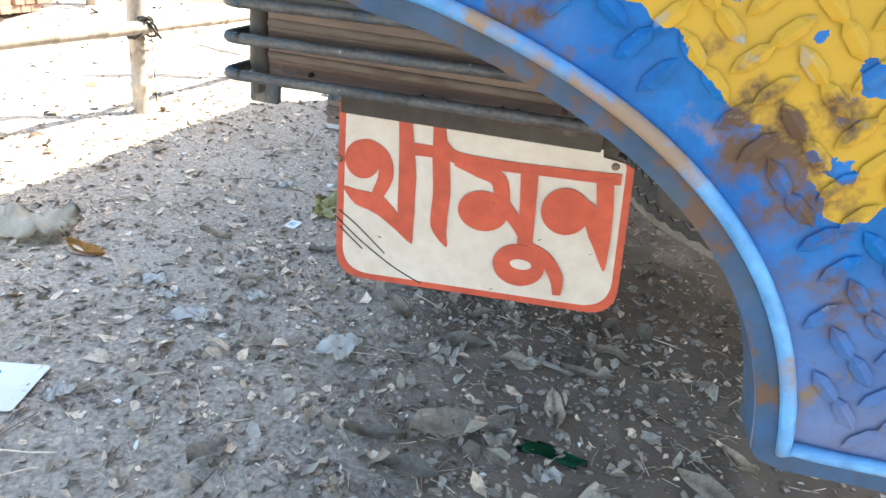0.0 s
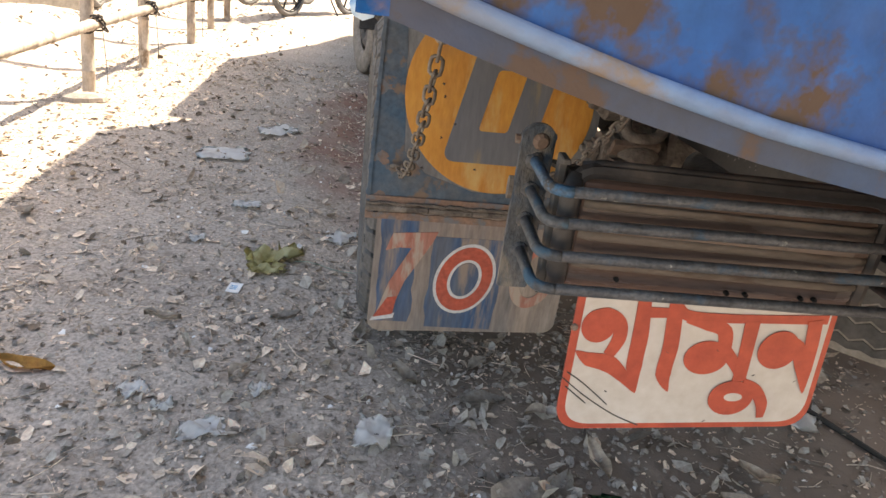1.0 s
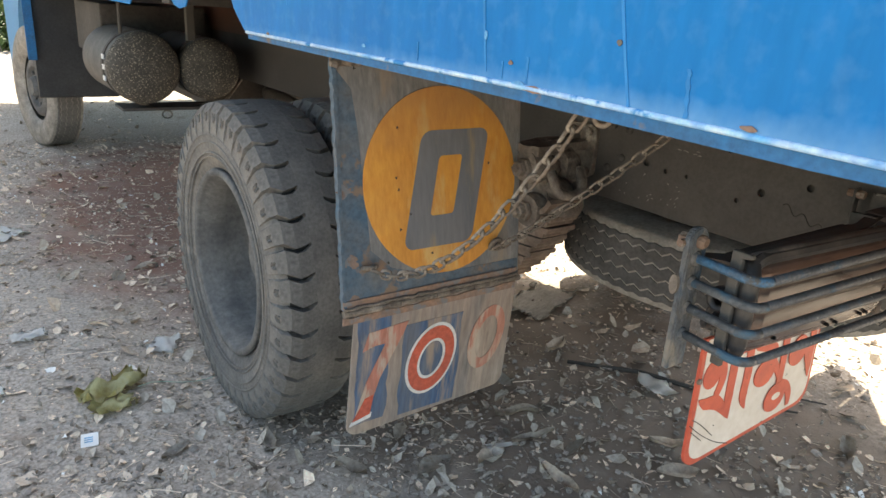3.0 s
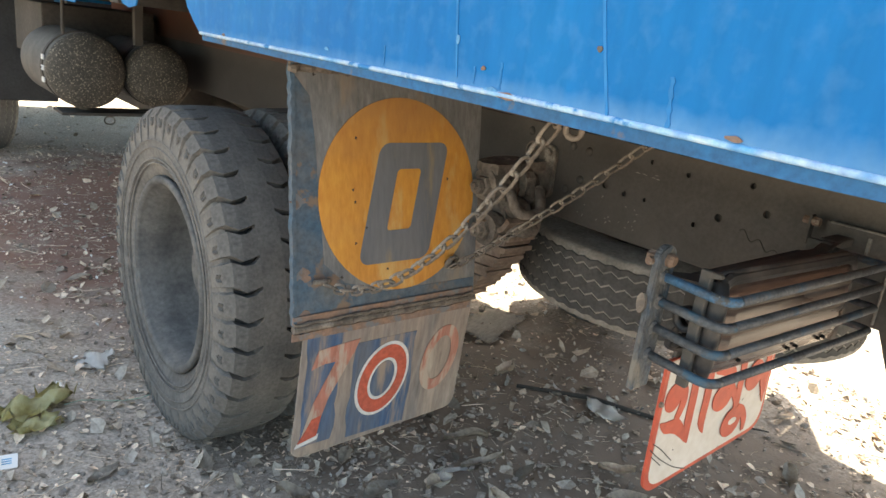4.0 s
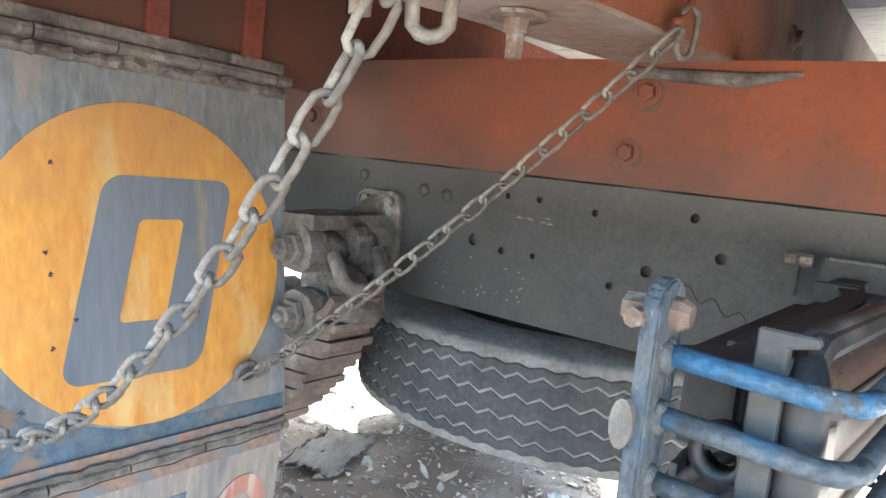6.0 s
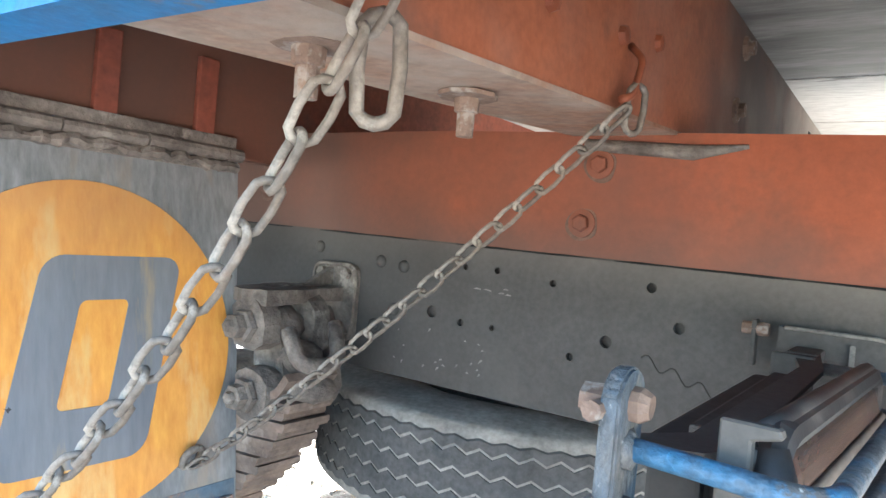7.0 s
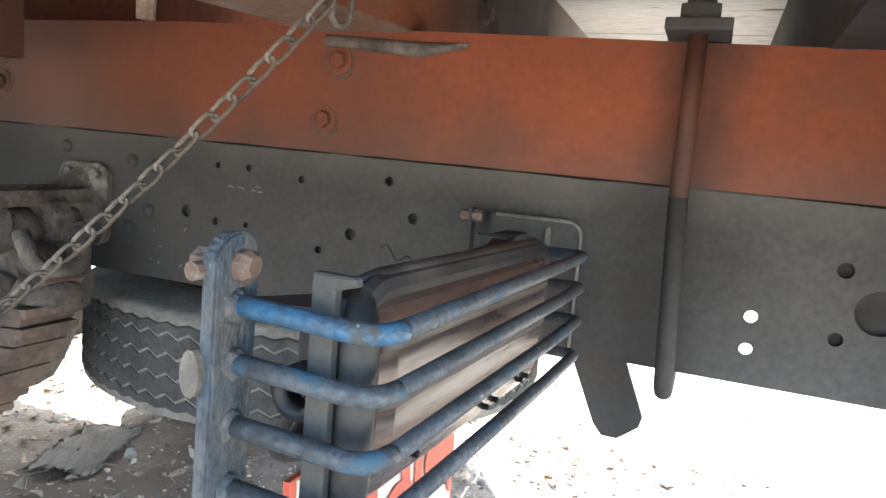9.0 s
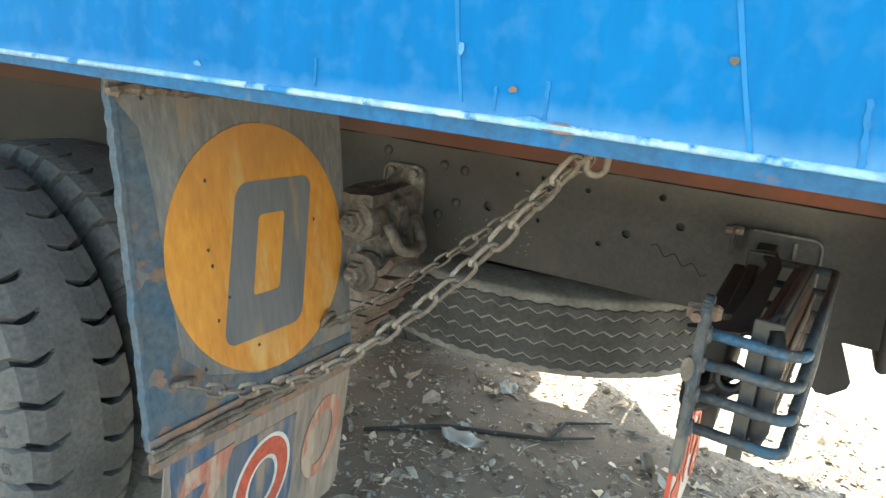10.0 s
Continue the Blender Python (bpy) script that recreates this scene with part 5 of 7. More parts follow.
chain((-1.080, -0.640, 1.302), (-1.085, -0.012, 0.782), 0.13, 0.043, 0.0205, 0.0032, "dusty steel chain holding back the mudflap")
chain((-0.640, -0.612, 1.318), (-0.700, -0.004, 0.780), 0.76, 0.039, 0.0195, 0.0029, "rusty steel chain holding back the mudflap")
part("chain_loop", link_mesh(0.066, 0.026, 0.0048), "chain", truck, "loose hanging chain ring", True).matrix_basis = pose(-1.056, -0.614, 1.256, 0, 88, 30)
part("chain_loop", link_mesh(0.055, 0.03, 0.004), "chain", truck, "", True).matrix_basis = pose(-0.612, -0.610, 1.322, 0, 84, 70)
part("chain_hook", tube(bend([(-0.595, -0.592, 1.40), (-0.604, -0.612, 1.38), (-0.622, -0.610, 1.335), (-0.64, -0.604, 1.328)], 0.01), 0.0045, 8), "orange", truck, "", True)
part("chain_eye", link_mesh(0.04, 0.03, 0.006), "chain", truck, "", True).matrix_basis = pose(-1.088, 0.008, 0.785, 0, 20, 90)
part("chain_eye", link_mesh(0.04, 0.03, 0.006), "chain", truck, "", True).matrix_basis = pose(-0.700, 0.010, 0.785, 0, 60, 90)

# tail lamp in its guard, and the sign below
guard = sub("lamp_guard", truck)
guard["label"] = "four-bar welded steel guard round the tail lamp, chipped blue paint"
bm = plate([(-0.992, 0.862), (-0.950, 0.862), (-0.946, 1.078)] + arc(-0.968, 1.074, 0.022, 0.019, 10, 170, 10) + [(-0.990, 1.078)], -0.757, -0.745)
bmesh.ops.bevel(bm, geom=bm.edges[:], offset=0.0018, segments=2, affect="EDGES")
part("guard_post", bm, "post", guard, "upright flat post with chipped blue paint under dust")
bm = tube([(-0.996, -0.742, 1.068), (-0.960, -0.742, 1.068)], 0.0065, 8)
add_turn(bm, [(-0.759, 0.0001), (-0.759, 0.0070), (-0.7525, 0.0105), (-0.746, 0.0105)], 10, "y", (-0.966, -0.010, 1.071))
add_turn(bm, [(-0.718, 0.0001), (-0.718, 0.010), (-0.735, 0.011)], 6, "y", (-0.975, -0.010, 1.071))
part("guard_bolt", casting(bm, 4.4, 0.002), "bolt", guard, "rusty bolt")
part("guard_ear", plate(arc(-0.744, 1.003, 0.0075, 0.016, 0, 360, 14)[:-1], -0.9965, -0.986, "yz"), "grime", guard)
for k, z in enumerate((1.042, 1.003, 0.961, 0.917)):
    near_leg = bend([(-0.970, -0.752, z + 0.004), (-0.974, -0.864, z), (-0.60, -0.892, z + 0.007)], 0.026, 7)
    bm = tube(near_leg[:9], 0.0072, 12)
    part("guard_bar", bm, "bar_chip" if k == 0 else "bar_blue", guard, "rod end with chipped blue paint", True)
    run = near_leg[8:-1] + bend([(-0.60, -0.892, z + 0.007), (-0.496 + 0.004 * k, -0.898, z + 0.009), (-0.492 + 0.004 * k, -0.80, z + 0.009)], 0.010, 4)
    part("guard_bar", tube(run, 0.0070, 12), "bar", guard, "", True)
    part("weld_bead", lump((-0.970, -0.757, z + 0.003), (0.0125, 0.007, 0.0115), 3.7 * k, 0.3), "post", guard, "", True)
part("guard_plate", box((-0.492, -0.800, 0.905), (-0.480, -0.755, 1.062), 0.003), "rail", guard)
YAW = radians(-4.2)
LM = Matrix.Translation((-0.738, -0.823, 0)) @ Matrix.Rotation(YAW, 4, "Z")
lamp = sub("tail_lamp", truck)
lamp["label"] = "long tail lamp with dull black case and dusty brown lens"
bm = box((-0.207, -0.017, 0.905), (0.205, 0.006, 1.058), 0.010)
bm.transform(LM)
part("lamp_case", bm, "lamp_body", lamp)
bm = bmesh.new()
n = 14
rings = []
for i, (u, w) in enumerate(((-0.195, 0.4), (-0.185, 0.85), (-0.165, 1.0), (0.165, 1.0), (0.185, 0.85), (0.195, 0.4))):
    rings.append([bm.verts.new((u, -0.012 - 0.024 * w * math.sin(math.pi * j / n) ** 0.55, 0.98 - 0.074 * math.cos(math.pi * j / n) * (0.92 + 0.08 * w))) for j in range(n + 1)])
for a, b in zip(rings, rings[1:]):
    for j in range(n):
        bm.faces.new((a[j], a[j + 1], b[j + 1], b[j]))
bm.faces.new(rings[0])
bm.faces.new(rings[-1][::-1])
bmesh.ops.recalc_face_normals(bm, faces=bm.faces)
bm.transform(LM)
part("lens", bm, "lamp_lens", lamp, "dusty brown ribbed lens")
for z, rr in ((0.944, 0.0055), (0.982, 0.0065), (1.022, 0.0055)):
    bm = tube([(-0.184, -0.030, z), (-0.17, -0.0345, z), (0.17, -0.0345, z), (0.184, -0.030, z)], rr, 8, flat=0.7)
    bm.transform(LM)
    part("lens_ridge", bm, "lamp_ridge", lamp, "dust-covered ridge across the lens", True)
bm = tube(bend([(-0.199, -0.016, 0.905), (-0.199, -0.020, 1.060), (0.20, -0.020, 1.060), (0.20, -0.018, 0.905)], 0.03), 0.0105, 8)
bm.transform(LM)
part("lens_gasket", bm, "lamp_body", lamp)
bm = tube([(-0.196, -0.022, 0.910), (-0.200, -0.024, 0.93), (-0.200, -0.024, 1.035), (-0.196, -0.020, 1.056)], [0.010, 0.0135, 0.0135, 0.009], 16)
bm.transform(LM)
part("lamp_end", bm, "lamp_body", lamp, "black rubber end of the lamp", True)
bm = plate([(-0.014, 0.888), (0.004, 0.888), (0.004, 1.072), (-0.028, 1.072), (-0.030, 1.066), (-0.014, 1.062)], -0.2185, -0.2085, "yz")
bmesh.ops.bevel(bm, geom=bm.edges[:], offset=0.0015, segments=1, affect="EDGES")
bm.transform(LM)
part("lamp_strap", bm, "rail", lamp, "worn flat strap holding the lamp's end")
bm = tube([(-0.190, -0.010, 1.063), (-0.17, -0.018, 1.066), (0.17, -0.018, 1.066), (0.190, -0.010, 1.062)], [0.004, 0.0075, 0.0075, 0.004], 8)
bm.transform(LM)
part("lamp_hood", bm, "lamp_body", lamp, "thin hood over the lens", True)
for u, z in ((-0.125, 0.927), (0.02, 0.922), (0.045, 0.922), (0.118, 0.924), (0.136, 0.924)):
    bm = turn([(-0.0372, 0.0001), (-0.0370, 0.0030), (-0.03, 0.0032)], 10, "y", (u, 0, z))
    bm.transform(LM)
    part("drain_hole", bm, "black", lamp)
part("lamp_bracket", box((-0.85, -0.779, 0.87), (-0.50, -0.760, 1.040), 0.003), "under", lamp, "dark steel backing bracket")
bm = plate([(-0.948, -0.730), (-0.936, -0.727), (-0.885, -0.772), (-0.55, -0.792), (-0.44, -0.770), (-0.44, -0.800), (-0.55, -0.815), (-0.905, -0.803), (-0.925, -0.790)], 1.036, 1.041, "xy")
for v in bm.verts:
    v.co.z += 0.020 * (v.co.x + 0.93) / 0.49
part("carrier_arm", bm, "rail", truck, "dusty folded steel carrier plate from rail to lamp")
part("carrier_arm", box((-0.46, -0.800, 1.045), (-0.385, -0.765, 1.062), 0.004), "rail", truck)
part("carrier_arm", box((-0.86, -0.775, 0.955), (-0.47, -0.735, 1.030), 0.004), "under", truck)
part("carrier_arm", box((-0.80, -0.76, 0.87), (-0.47, -0.735, 0.91), 0.004), "under", truck)
part("lamp_wire", tube(bend([(-0.905, -0.80, 0.985), (-0.915, -0.765, 0.955), (-0.90, -0.745, 0.915), (-0.87, -0.755, 0.905), (-0.86, -0.785, 0.93), (-0.88, -0.80, 0.955)], 0.012), 0.0055, 8), "lamp_body", truck, "", True)
part("rubber_grommet", turn([(-0.925, 0.012), (-0.930, 0.020), (-0.945, 0.020), (-0.950, 0.012)], 14, "x", (0, -0.79, 0.985), 0, True), "lamp_body", truck, "", True)
cable = [(-0.90, -0.765, 0.93), (-0.88, -0.735, 0.90), (-0.80, -0.728, 0.925), (-0.70, -0.728, 0.905), (-0.60, -0.735, 0.93)]
part("lamp_cable", tube(bend(cable, 0.03), 0.007, 6), "under", truck, "", True)

sign = sub("stop_board", truck)
sign["label"] = "cream board with red border and the hand-painted word থামুন"
SM = Matrix.Translation((-0.868, -0.739, 0.876))
def on_sign(name, bm, mat, label=""):
    bm.transform(SM)
    return part(name, bm, mat, sign, label)


def board_outline(d):
    """The board's outline, d inside it: round lower corners, a notch broken from the upper right."""
    foot = [(0.003 + d, 0.0, -0.001 - d * 0.2), (0.009 + d, 0.0, -0.268 + d), (0.434 - d, 0.0, -0.2485 + d), (0.417 - d, 0.0, -0.030)]
    return [(p.x, p.z) for p in bend(foot, 0.045, 8)] + [(0.404, -0.024), (0.374, -0.020), (0.371, -0.001 - d * 0.2)]


on_sign("board", plate(board_outline(0.0), 0.0, 0.006), "sign_red", "board with red edge")
on_sign("board_face", plate(board_outline(0.0105), -0.0012, 0.0), "sign_white", "cream painted face")
def smooth_line(p, w, n=5):
    """A line through all points, with the corners rounded off between them."""
    if len(p) < 3:
        return p, w
    q, v = [], []
    for i in range(len(p) - 1):
        a, b, c, d = p[max(0, i - 1)], p[i], p[i + 1], p[min(len(p) - 1, i + 2)]
        for k in range(n):
            t = k / n
            q.append(0.5 * (2 * b + (c - a) * t + (2 * a - 5 * b + 4 * c - d) * t * t + (3 * b - a - 3 * c + d) * t ** 3))
            v.append(w[i] + (w[i + 1] - w[i]) * t)
    return q + [p[-1]], v + [w[-1]]


def stroke(pts, widths, y=-0.0026):
    """A brush stroke of changing width, in metres from the board's upper left corner."""
    p, widths = smooth_line([Vector((q[0], q[1])) for q in pts], widths)
    l, r = [], []
    for i, q in enumerate(p):
        a, b = p[max(0, i - 1)], p[min(len(p) - 1, i + 1)]
        d = (b - a).normalized()
        n = Vector((-d.y, d.x)) * widths[i] / 2
        l.append(q + n)
        r.append(q - n)
    bm = bmesh.new()
    vl, vr = [bm.verts.new((q.x, y, q.y)) for q in l], [bm.verts.new((q.x, y, q.y)) for q in r]
    for i in range(len(p) - 1):
        bm.faces.new((vl[i], vl[i + 1], vr[i + 1], vr[i]))
    e = bmesh.ops.extrude_face_region(bm, geom=bm.faces[:])
    bmesh.ops.translate(bm, verts=[v for v in e["geom"] if isinstance(v, bmesh.types.BMVert)], vec=(0, 0.0012, 0))
    bmesh.ops.recalc_face_normals(bm, faces=bm.faces)
    return bm


def blob(cx, cz, rx, rz, y=-0.0030):
    return plate([(cx + rx * math.cos(t), cz + rz * math.sin(t)) for t in (2 * math.pi * i / 30 for i in range(30))], y, y + 0.0014)


strokes_laid = 0
def ink(bm, mat="sign_red"):
    """One brush stroke, laid a hair over the last."""
    global strokes_laid
    strokes_laid += 1
    bm.transform(Matrix.Translation((0, -0.00012 * strokes_laid, 0)))
    on_sign("letter_stroke", bm, mat)


def line(*pts):
    """A brush stroke from (across, up, width)."""
    ink(stroke(pts, [p[2] for p in pts]))


# tha
ink(blob(0.042, -0.077, 0.0262, 0.0285))
line((0.028, -0.060, 0.013), (0.051, -0.056, 0.020), (0.073, -0.070, 0.0212), (0.078, -0.097, 0.0222), (0.068, -0.126, 0.018))
line((0.016, -0.122, 0.002), (0.039, -0.135, 0.024), (0.069, -0.141, 0.030), (0.096, -0.161, 0.021), (0.124, -0.192, 0.002))
line((0.100, -0.008, 0.018), (0.105, -0.045, 0.0214), (0.110, -0.092, 0.0255), (0.113, -0.146, 0.025), (0.125, -0.193, 0.001))
# aa
line((0.108, -0.050, 0.018), (0.146, -0.049, 0.0165))
line((0.148, -0.005, 0.015), (0.156, -0.060, 0.024), (0.162, -0.107, 0.025), (0.163, -0.157, 0.0245), (0.178, -0.188, 0.001))
# headline
line((0.157, -0.036, 0.014), (0.177, -0.052, 0.018), (0.243, -0.053, 0.0153), (0.295, -0.051, 0.0143), (0.370, -0.048, 0.0153), (0.403, -0.046, 0.0155))
# ma
ink(blob(0.224, -0.123, 0.036, 0.030))
line((0.176, -0.062, 0.003), (0.211, -0.066, 0.018), (0.241, -0.075, 0.023), (0.250, -0.111, 0.0224))
line((0.249, -0.107, 0.0222), (0.273, -0.131, 0.018), (0.296, -0.162, 0.0143))
line((0.281, -0.056, 0.0243), (0.286, -0.109, 0.0222), (0.290, -0.163, 0.0214))
# u
ink(blob(0.286, -0.195, 0.0375, 0.0325))
line((0.297, -0.166, 0.018), (0.322, -0.178, 0.0205), (0.342, -0.204, 0.0194), (0.347, -0.231, 0.011))
ink(blob(0.289, -0.193, 0.0155, 0.0078), "sign_white")
# na
ink(blob(0.338, -0.103, 0.0335, 0.034))
line((0.337, -0.080, 0.011), (0.367, -0.096, 0.0243), (0.386, -0.130, 0.0224), (0.405, -0.180, 0.002))
line((0.382, -0.048, 0.0233), (0.390, -0.091, 0.0224), (0.398, -0.137, 0.0153), (0.405, -0.180, 0.002))
for pts in (((0.010, -0.160), (0.040, -0.180), (0.085, -0.217)), ((0.004, -0.170), (0.048, -0.204), (0.100, -0.236), (0.145, -0.255)), ((0.012, -0.186), (0.050, -0.216))):
    on_sign("scratch", stroke(pts, [0.0017] * len(pts), -0.0024), "rail")
for u, v in ((0.006, -0.082), (0.142, -0.006), (0.392, -0.030)):
    on_sign("board_nail", turn([(-0.005, 0.0001), (-0.005, 0.0045), (0.0, 0.006)], 8, "y", (u, 0, v)), "bolt")
for u, v in ((0.238, -0.108), (0.383, -0.158), (0.158, -0.115), (0.076, -0.190), (0.252, -0.240), (0.310, -0.150)):
    on_sign("paint_chip", plate([(u + (0.0022 + 0.0013 * math.sin(q * 3 + u * 90)) * math.cos(q), v + 0.0016 * math.sin(q + v * 70)) for q in (2 * math.pi * i / 9 for i in range(9))], -0.0056, -0.0050), "rail")
part("board_hanger", box((-0.84, -0.735, 0.85), (-0.815, -0.728, 0.93), 0.002), "rail", sign)
part("board_hanger", box((-0.50, -0.735, 0.85), (-0.475, -0.728, 0.93), 0.002), "rail", sign)

# air tanks and what lies ahead of the rear axle
def air_tank(x, y, z, r, ln, label):
    t = sub("air_tank", truck)
    t["label"] = label
    dome = [(r * 0.42 * (1 - math.cos(a)), r * math.sin(a)) for a in (math.pi / 2 * i / 9 for i in range(10))]
    part("dome", turn([(u, max(q, 0.0004)) for u, q in dome], 40, "y", (x, y, z)), "tank", t, "mud-spattered dome end", True)
    part("barrel", turn([(r * 0.42, r), (r * 0.42 + ln, r), (r * 0.42 + ln + 0.06, r * 0.6), (r * 0.42 + ln + 0.07, 0.0004)], 40, "y", (x, y, z)), "tank_side", t, "", True)
    part("strap", turn([(r * 0.42 + 0.06, r * 1.0), (r * 0.42 + 0.06, r * 1.025), (r * 0.42 + 0.10, r * 1.025), (r * 0.42 + 0.10, r)], 40, "y", (x, y, z)), "rail", t)
    return t


air_tank(-0.99, 2.40, 0.995, 0.178, 0.62, "mud-spattered dark air tank with painted mark")
air_tank(-0.655, 2.42, 0.99, 0.158, 0.62, "mud-spattered dark air tank")
for dz, w in ((0.05, 0.045), (0.0, 0.055), (-0.055, 0.05)):
    part("painted_mark", box((-1.172, 2.50, 0.995 + dz - 0.012), (-1.165, 2.50 + w, 0.995 + dz + 0.012), 0.002), "white_paint", truck, "unreadable white mark as a bar")
part("tank_cradle", tube(bend([(-1.15, 2.62, 1.02), (-1.10, 2.62, 0.86), (-0.93, 2.60, 0.77), (-0.55, 2.60, 0.79), (-0.44, 2.62, 0.92)], 0.03), 0.011, 8), "grime", truck, "", True)
part("tank_cradle", box((-1.10, 2.5, 0.775), (-0.45, 2.7, 0.79), 0.003), "under", truck)
part("drain_ring", link_mesh(0.05, 0.04, 0.004), "grime", truck, "", True).matrix_basis = pose(-0.87, 2.56, 0.745, 90, 0, 0)
part("drain_ring", link_mesh(0.05, 0.04, 0.004), "grime", truck, "", True).matrix_basis = pose(-0.52, 2.56, 0.755, 90, 0, 0)
part("frame_strut", box((-0.80, 2.36, 1.14), (-0.76, 2.40, 1.42), 0.004), "rail", truck)
part("frame_strut", tube([(-1.12, 2.3, 1.44), (-1.12, 2.32, 1.17)], 0.008, 8), "rail", truck)
part("fuel_tank", box((-0.44, 3.3, 0.66), (1.20, 4.2, 1.25), 0.05), "under", truck, "dark fuel tank slung across the frame")
part("tool_box", box((-1.05, 3.15, 0.98), (-0.46, 3.95, 1.28), 0.01), "under", truck, "dark battery box under the body")
part("front_mud_guard", plate([(5.0, 1.34), (5.06, 1.34), (5.06, 0.50), (5.0, 0.515)], -1.20, -0.62, "yz"), "guard_dark", truck, "black rubber guard behind the front wheel")
bm = plate([(4.93, 1.40), (4.96, 1.15), (4.94, 0.98), (4.965, 0.80), (4.985, 0.80), (4.985, 1.40)], -1.25, -1.19, "yz")
part("cab_fender", bm, "lip_dark", truck, "blue fender edge behind the front wheel")
part("front_cross_member", box((-0.62, 4.60, 0.66), (1.0, 4.72, 1.30), 0.01), "under", truck)
# unseen nose drawn longer and lower than known, to shade the ground ahead
cab = plate([(4.6, 1.30), (5.0, 1.30)] + arc(5.75, 0.62, 0.68, 0.68, 160, 20, 12) + [(6.55, 0.50), (7.55, 0.45), (7.55, 1.45), (7.0, 2.6), (4.6, 2.6)], -1.16, 1.43, "yz")
part("cab", cab, "blue", truck, "blue truck cab seen from behind the wheel")
part("yellow_trim", box((SIDE_X - 0.004, 2.3, 1.345), (SIDE_X - 0.001, 4.0, 1.43)), "flap_yellow", truck, "yellow painted strip on the skirt")


# ---- ground ----
def smooth_step(a, b, x):
    s = np.clip((x - a) / (b - a), 0, 1)
    return s * s * (3 - 2 * s)


def ground_z(x, y):
    """Trodden earth: a shallow hollow between the axles, small bumps, a raised yard beyond the fence."""
    x, y = np.asarray(x, float), np.asarray(y, float)
    near_axle = smooth_step(-1.45, -1.15, x)
    z = -(0.028 * smooth_step(-2.9, -2.3, x) + 0.040 * near_axle) * smooth_step(0.15, 0.9, y) * (1 - smooth_step(2.3, 3.3, y) * (1 - near_axle)) * (1 - smooth_step(3.6, 5.2, y))
    z = z + 0.006 * np.sin(x * 5.1 + 1.3 * np.sin(y * 3.7)) * np.sin(y * 4.3 + x) + 0.006 * np.sin(x * 13 + y * 7) * np.sin(y * 15 - x * 4) + 0.0035 * np.sin(x * 31 - y * 22) * np.sin(y * 37 + x * 12)
    z = z + 0.34 * smooth_step(3.4, 4.4, -x) * smooth_step(1.5, 5.5, y) + 0.02 * smooth_step(3.4, 4.0, -x) * np.sin(x * 1.7 + y * 2.1)
    z = z + 0.22 * smooth_step(-2.95, -2.65, x) * smooth_step(6.6, 8.0, y)
    return z + 0.004


def axis_steps(fine0, fine1, step, far):
    v = list(np.arange(fine0, fine1, step))
    s, a = step, fine1
    while a < far:
        v.append(a)
        s *= 1.22
        a += s
    s, a = step, fine0
    lo = []
    while a > -far:
        s *= 1.22
        a -= s
        lo.append(a)
    return np.array(lo[::-1] + v)


gx, gy = axis_steps(-4.2, 2.2, 0.035, 900), axis_steps(-2.2, 6.0, 0.035, 900)
X, Y = np.meshgrid(gx, gy)
Z = ground_z(X, Y)
rs = np.random.RandomState(5)
Z = Z + np.where((X > -4.2) & (X < 2.2) & (Y > -2.2) & (Y < 6.0), rs.normal(0, 0.0012, X.shape), 0)
nx, ny = len(gx), len(gy)
me = bpy.data.meshes.new("ground")
idx = np.arange(nx * ny).reshape(ny, nx)
quads = np.stack([idx[:-1, :-1], idx[:-1, 1:], idx[1:, 1:], idx[1:, :-1]], -1).reshape(-1, 4)
me.vertices.add(nx * ny)
me.vertices.foreach_set("co", np.stack([X, Y, Z], -1).ravel())
me.loops.add(quads.size)
me.loops.foreach_set("vertex_index", quads.ravel())
me.polygons.add(len(quads))
me.polygons.foreach_set("loop_start", np.arange(0, quads.size, 4))
me.update(calc_edges=True)
me.shade_smooth()
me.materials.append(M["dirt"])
ground = tagged(new("ground", me), "dusty grey-brown trodden earth littered with leaves", "ground", kind="structure")


def on_ground(x, y, up=0.0):
    return (x, y, float(ground_z(x, y)) + up)


# ---- litter ----
def scatter(name, mat, count, seed, size, where, shape, label, flatness=0.35):
    """Many small bits in one mesh, laid on the ground."""
    r = np.random.RandomState(seed)
    pts = []
    while len(pts) < count:
        x, y = where(r)
        pts.append((x, y))
    pts = np.array(pts)
    z = ground_z(pts[:, 0], pts[:, 1])
    verts, faces = [], []
    for (x, y), zz in zip(pts, z):
        s = r.uniform(*size) * (0.55 + 0.9 * r.rand() ** 3)
        base, fs = shape(r)
        base = base * s
        a, b, c = r.uniform(0, 6.283), r.normal(0, flatness), r.normal(0, flatness)
        R = np.array(Euler((b, c, a)).to_matrix())
        p = base @ R.T
        p[:, 2] += 0.001 - p[:, 2].min() * 0.8
        o = len(verts)
        verts.extend((p + (x, y, zz)).tolist())
        faces.extend([tuple(o + i for i in f) for f in fs])
    me = bpy.data.meshes.new(name)
    me.from_pydata(verts, [], faces)
    me.materials.append(M[mat])
    me.update()
    return tagged(new(name, me), label, name.replace("_", " "), kind="stuff")


def flake(r):
    k = r.uniform(0.35, 0.75)
    c = r.uniform(-0.25, 0.25)
    v = np.array([(-0.5, 0, c), (-0.15, -k / 2, 0), (0.25, -k / 2.4, 0), (0.5, 0.02, c), (0.2, k / 2.2, 0), (-0.2, k / 2, 0), (0.03, 0, -0.06)])
    v[:, :2] += r.normal(0, 0.05, (7, 2))
    return v, [(6, 0, 1), (6, 1, 2), (6, 2, 3), (6, 3, 4), (6, 4, 5), (6, 5, 0)]


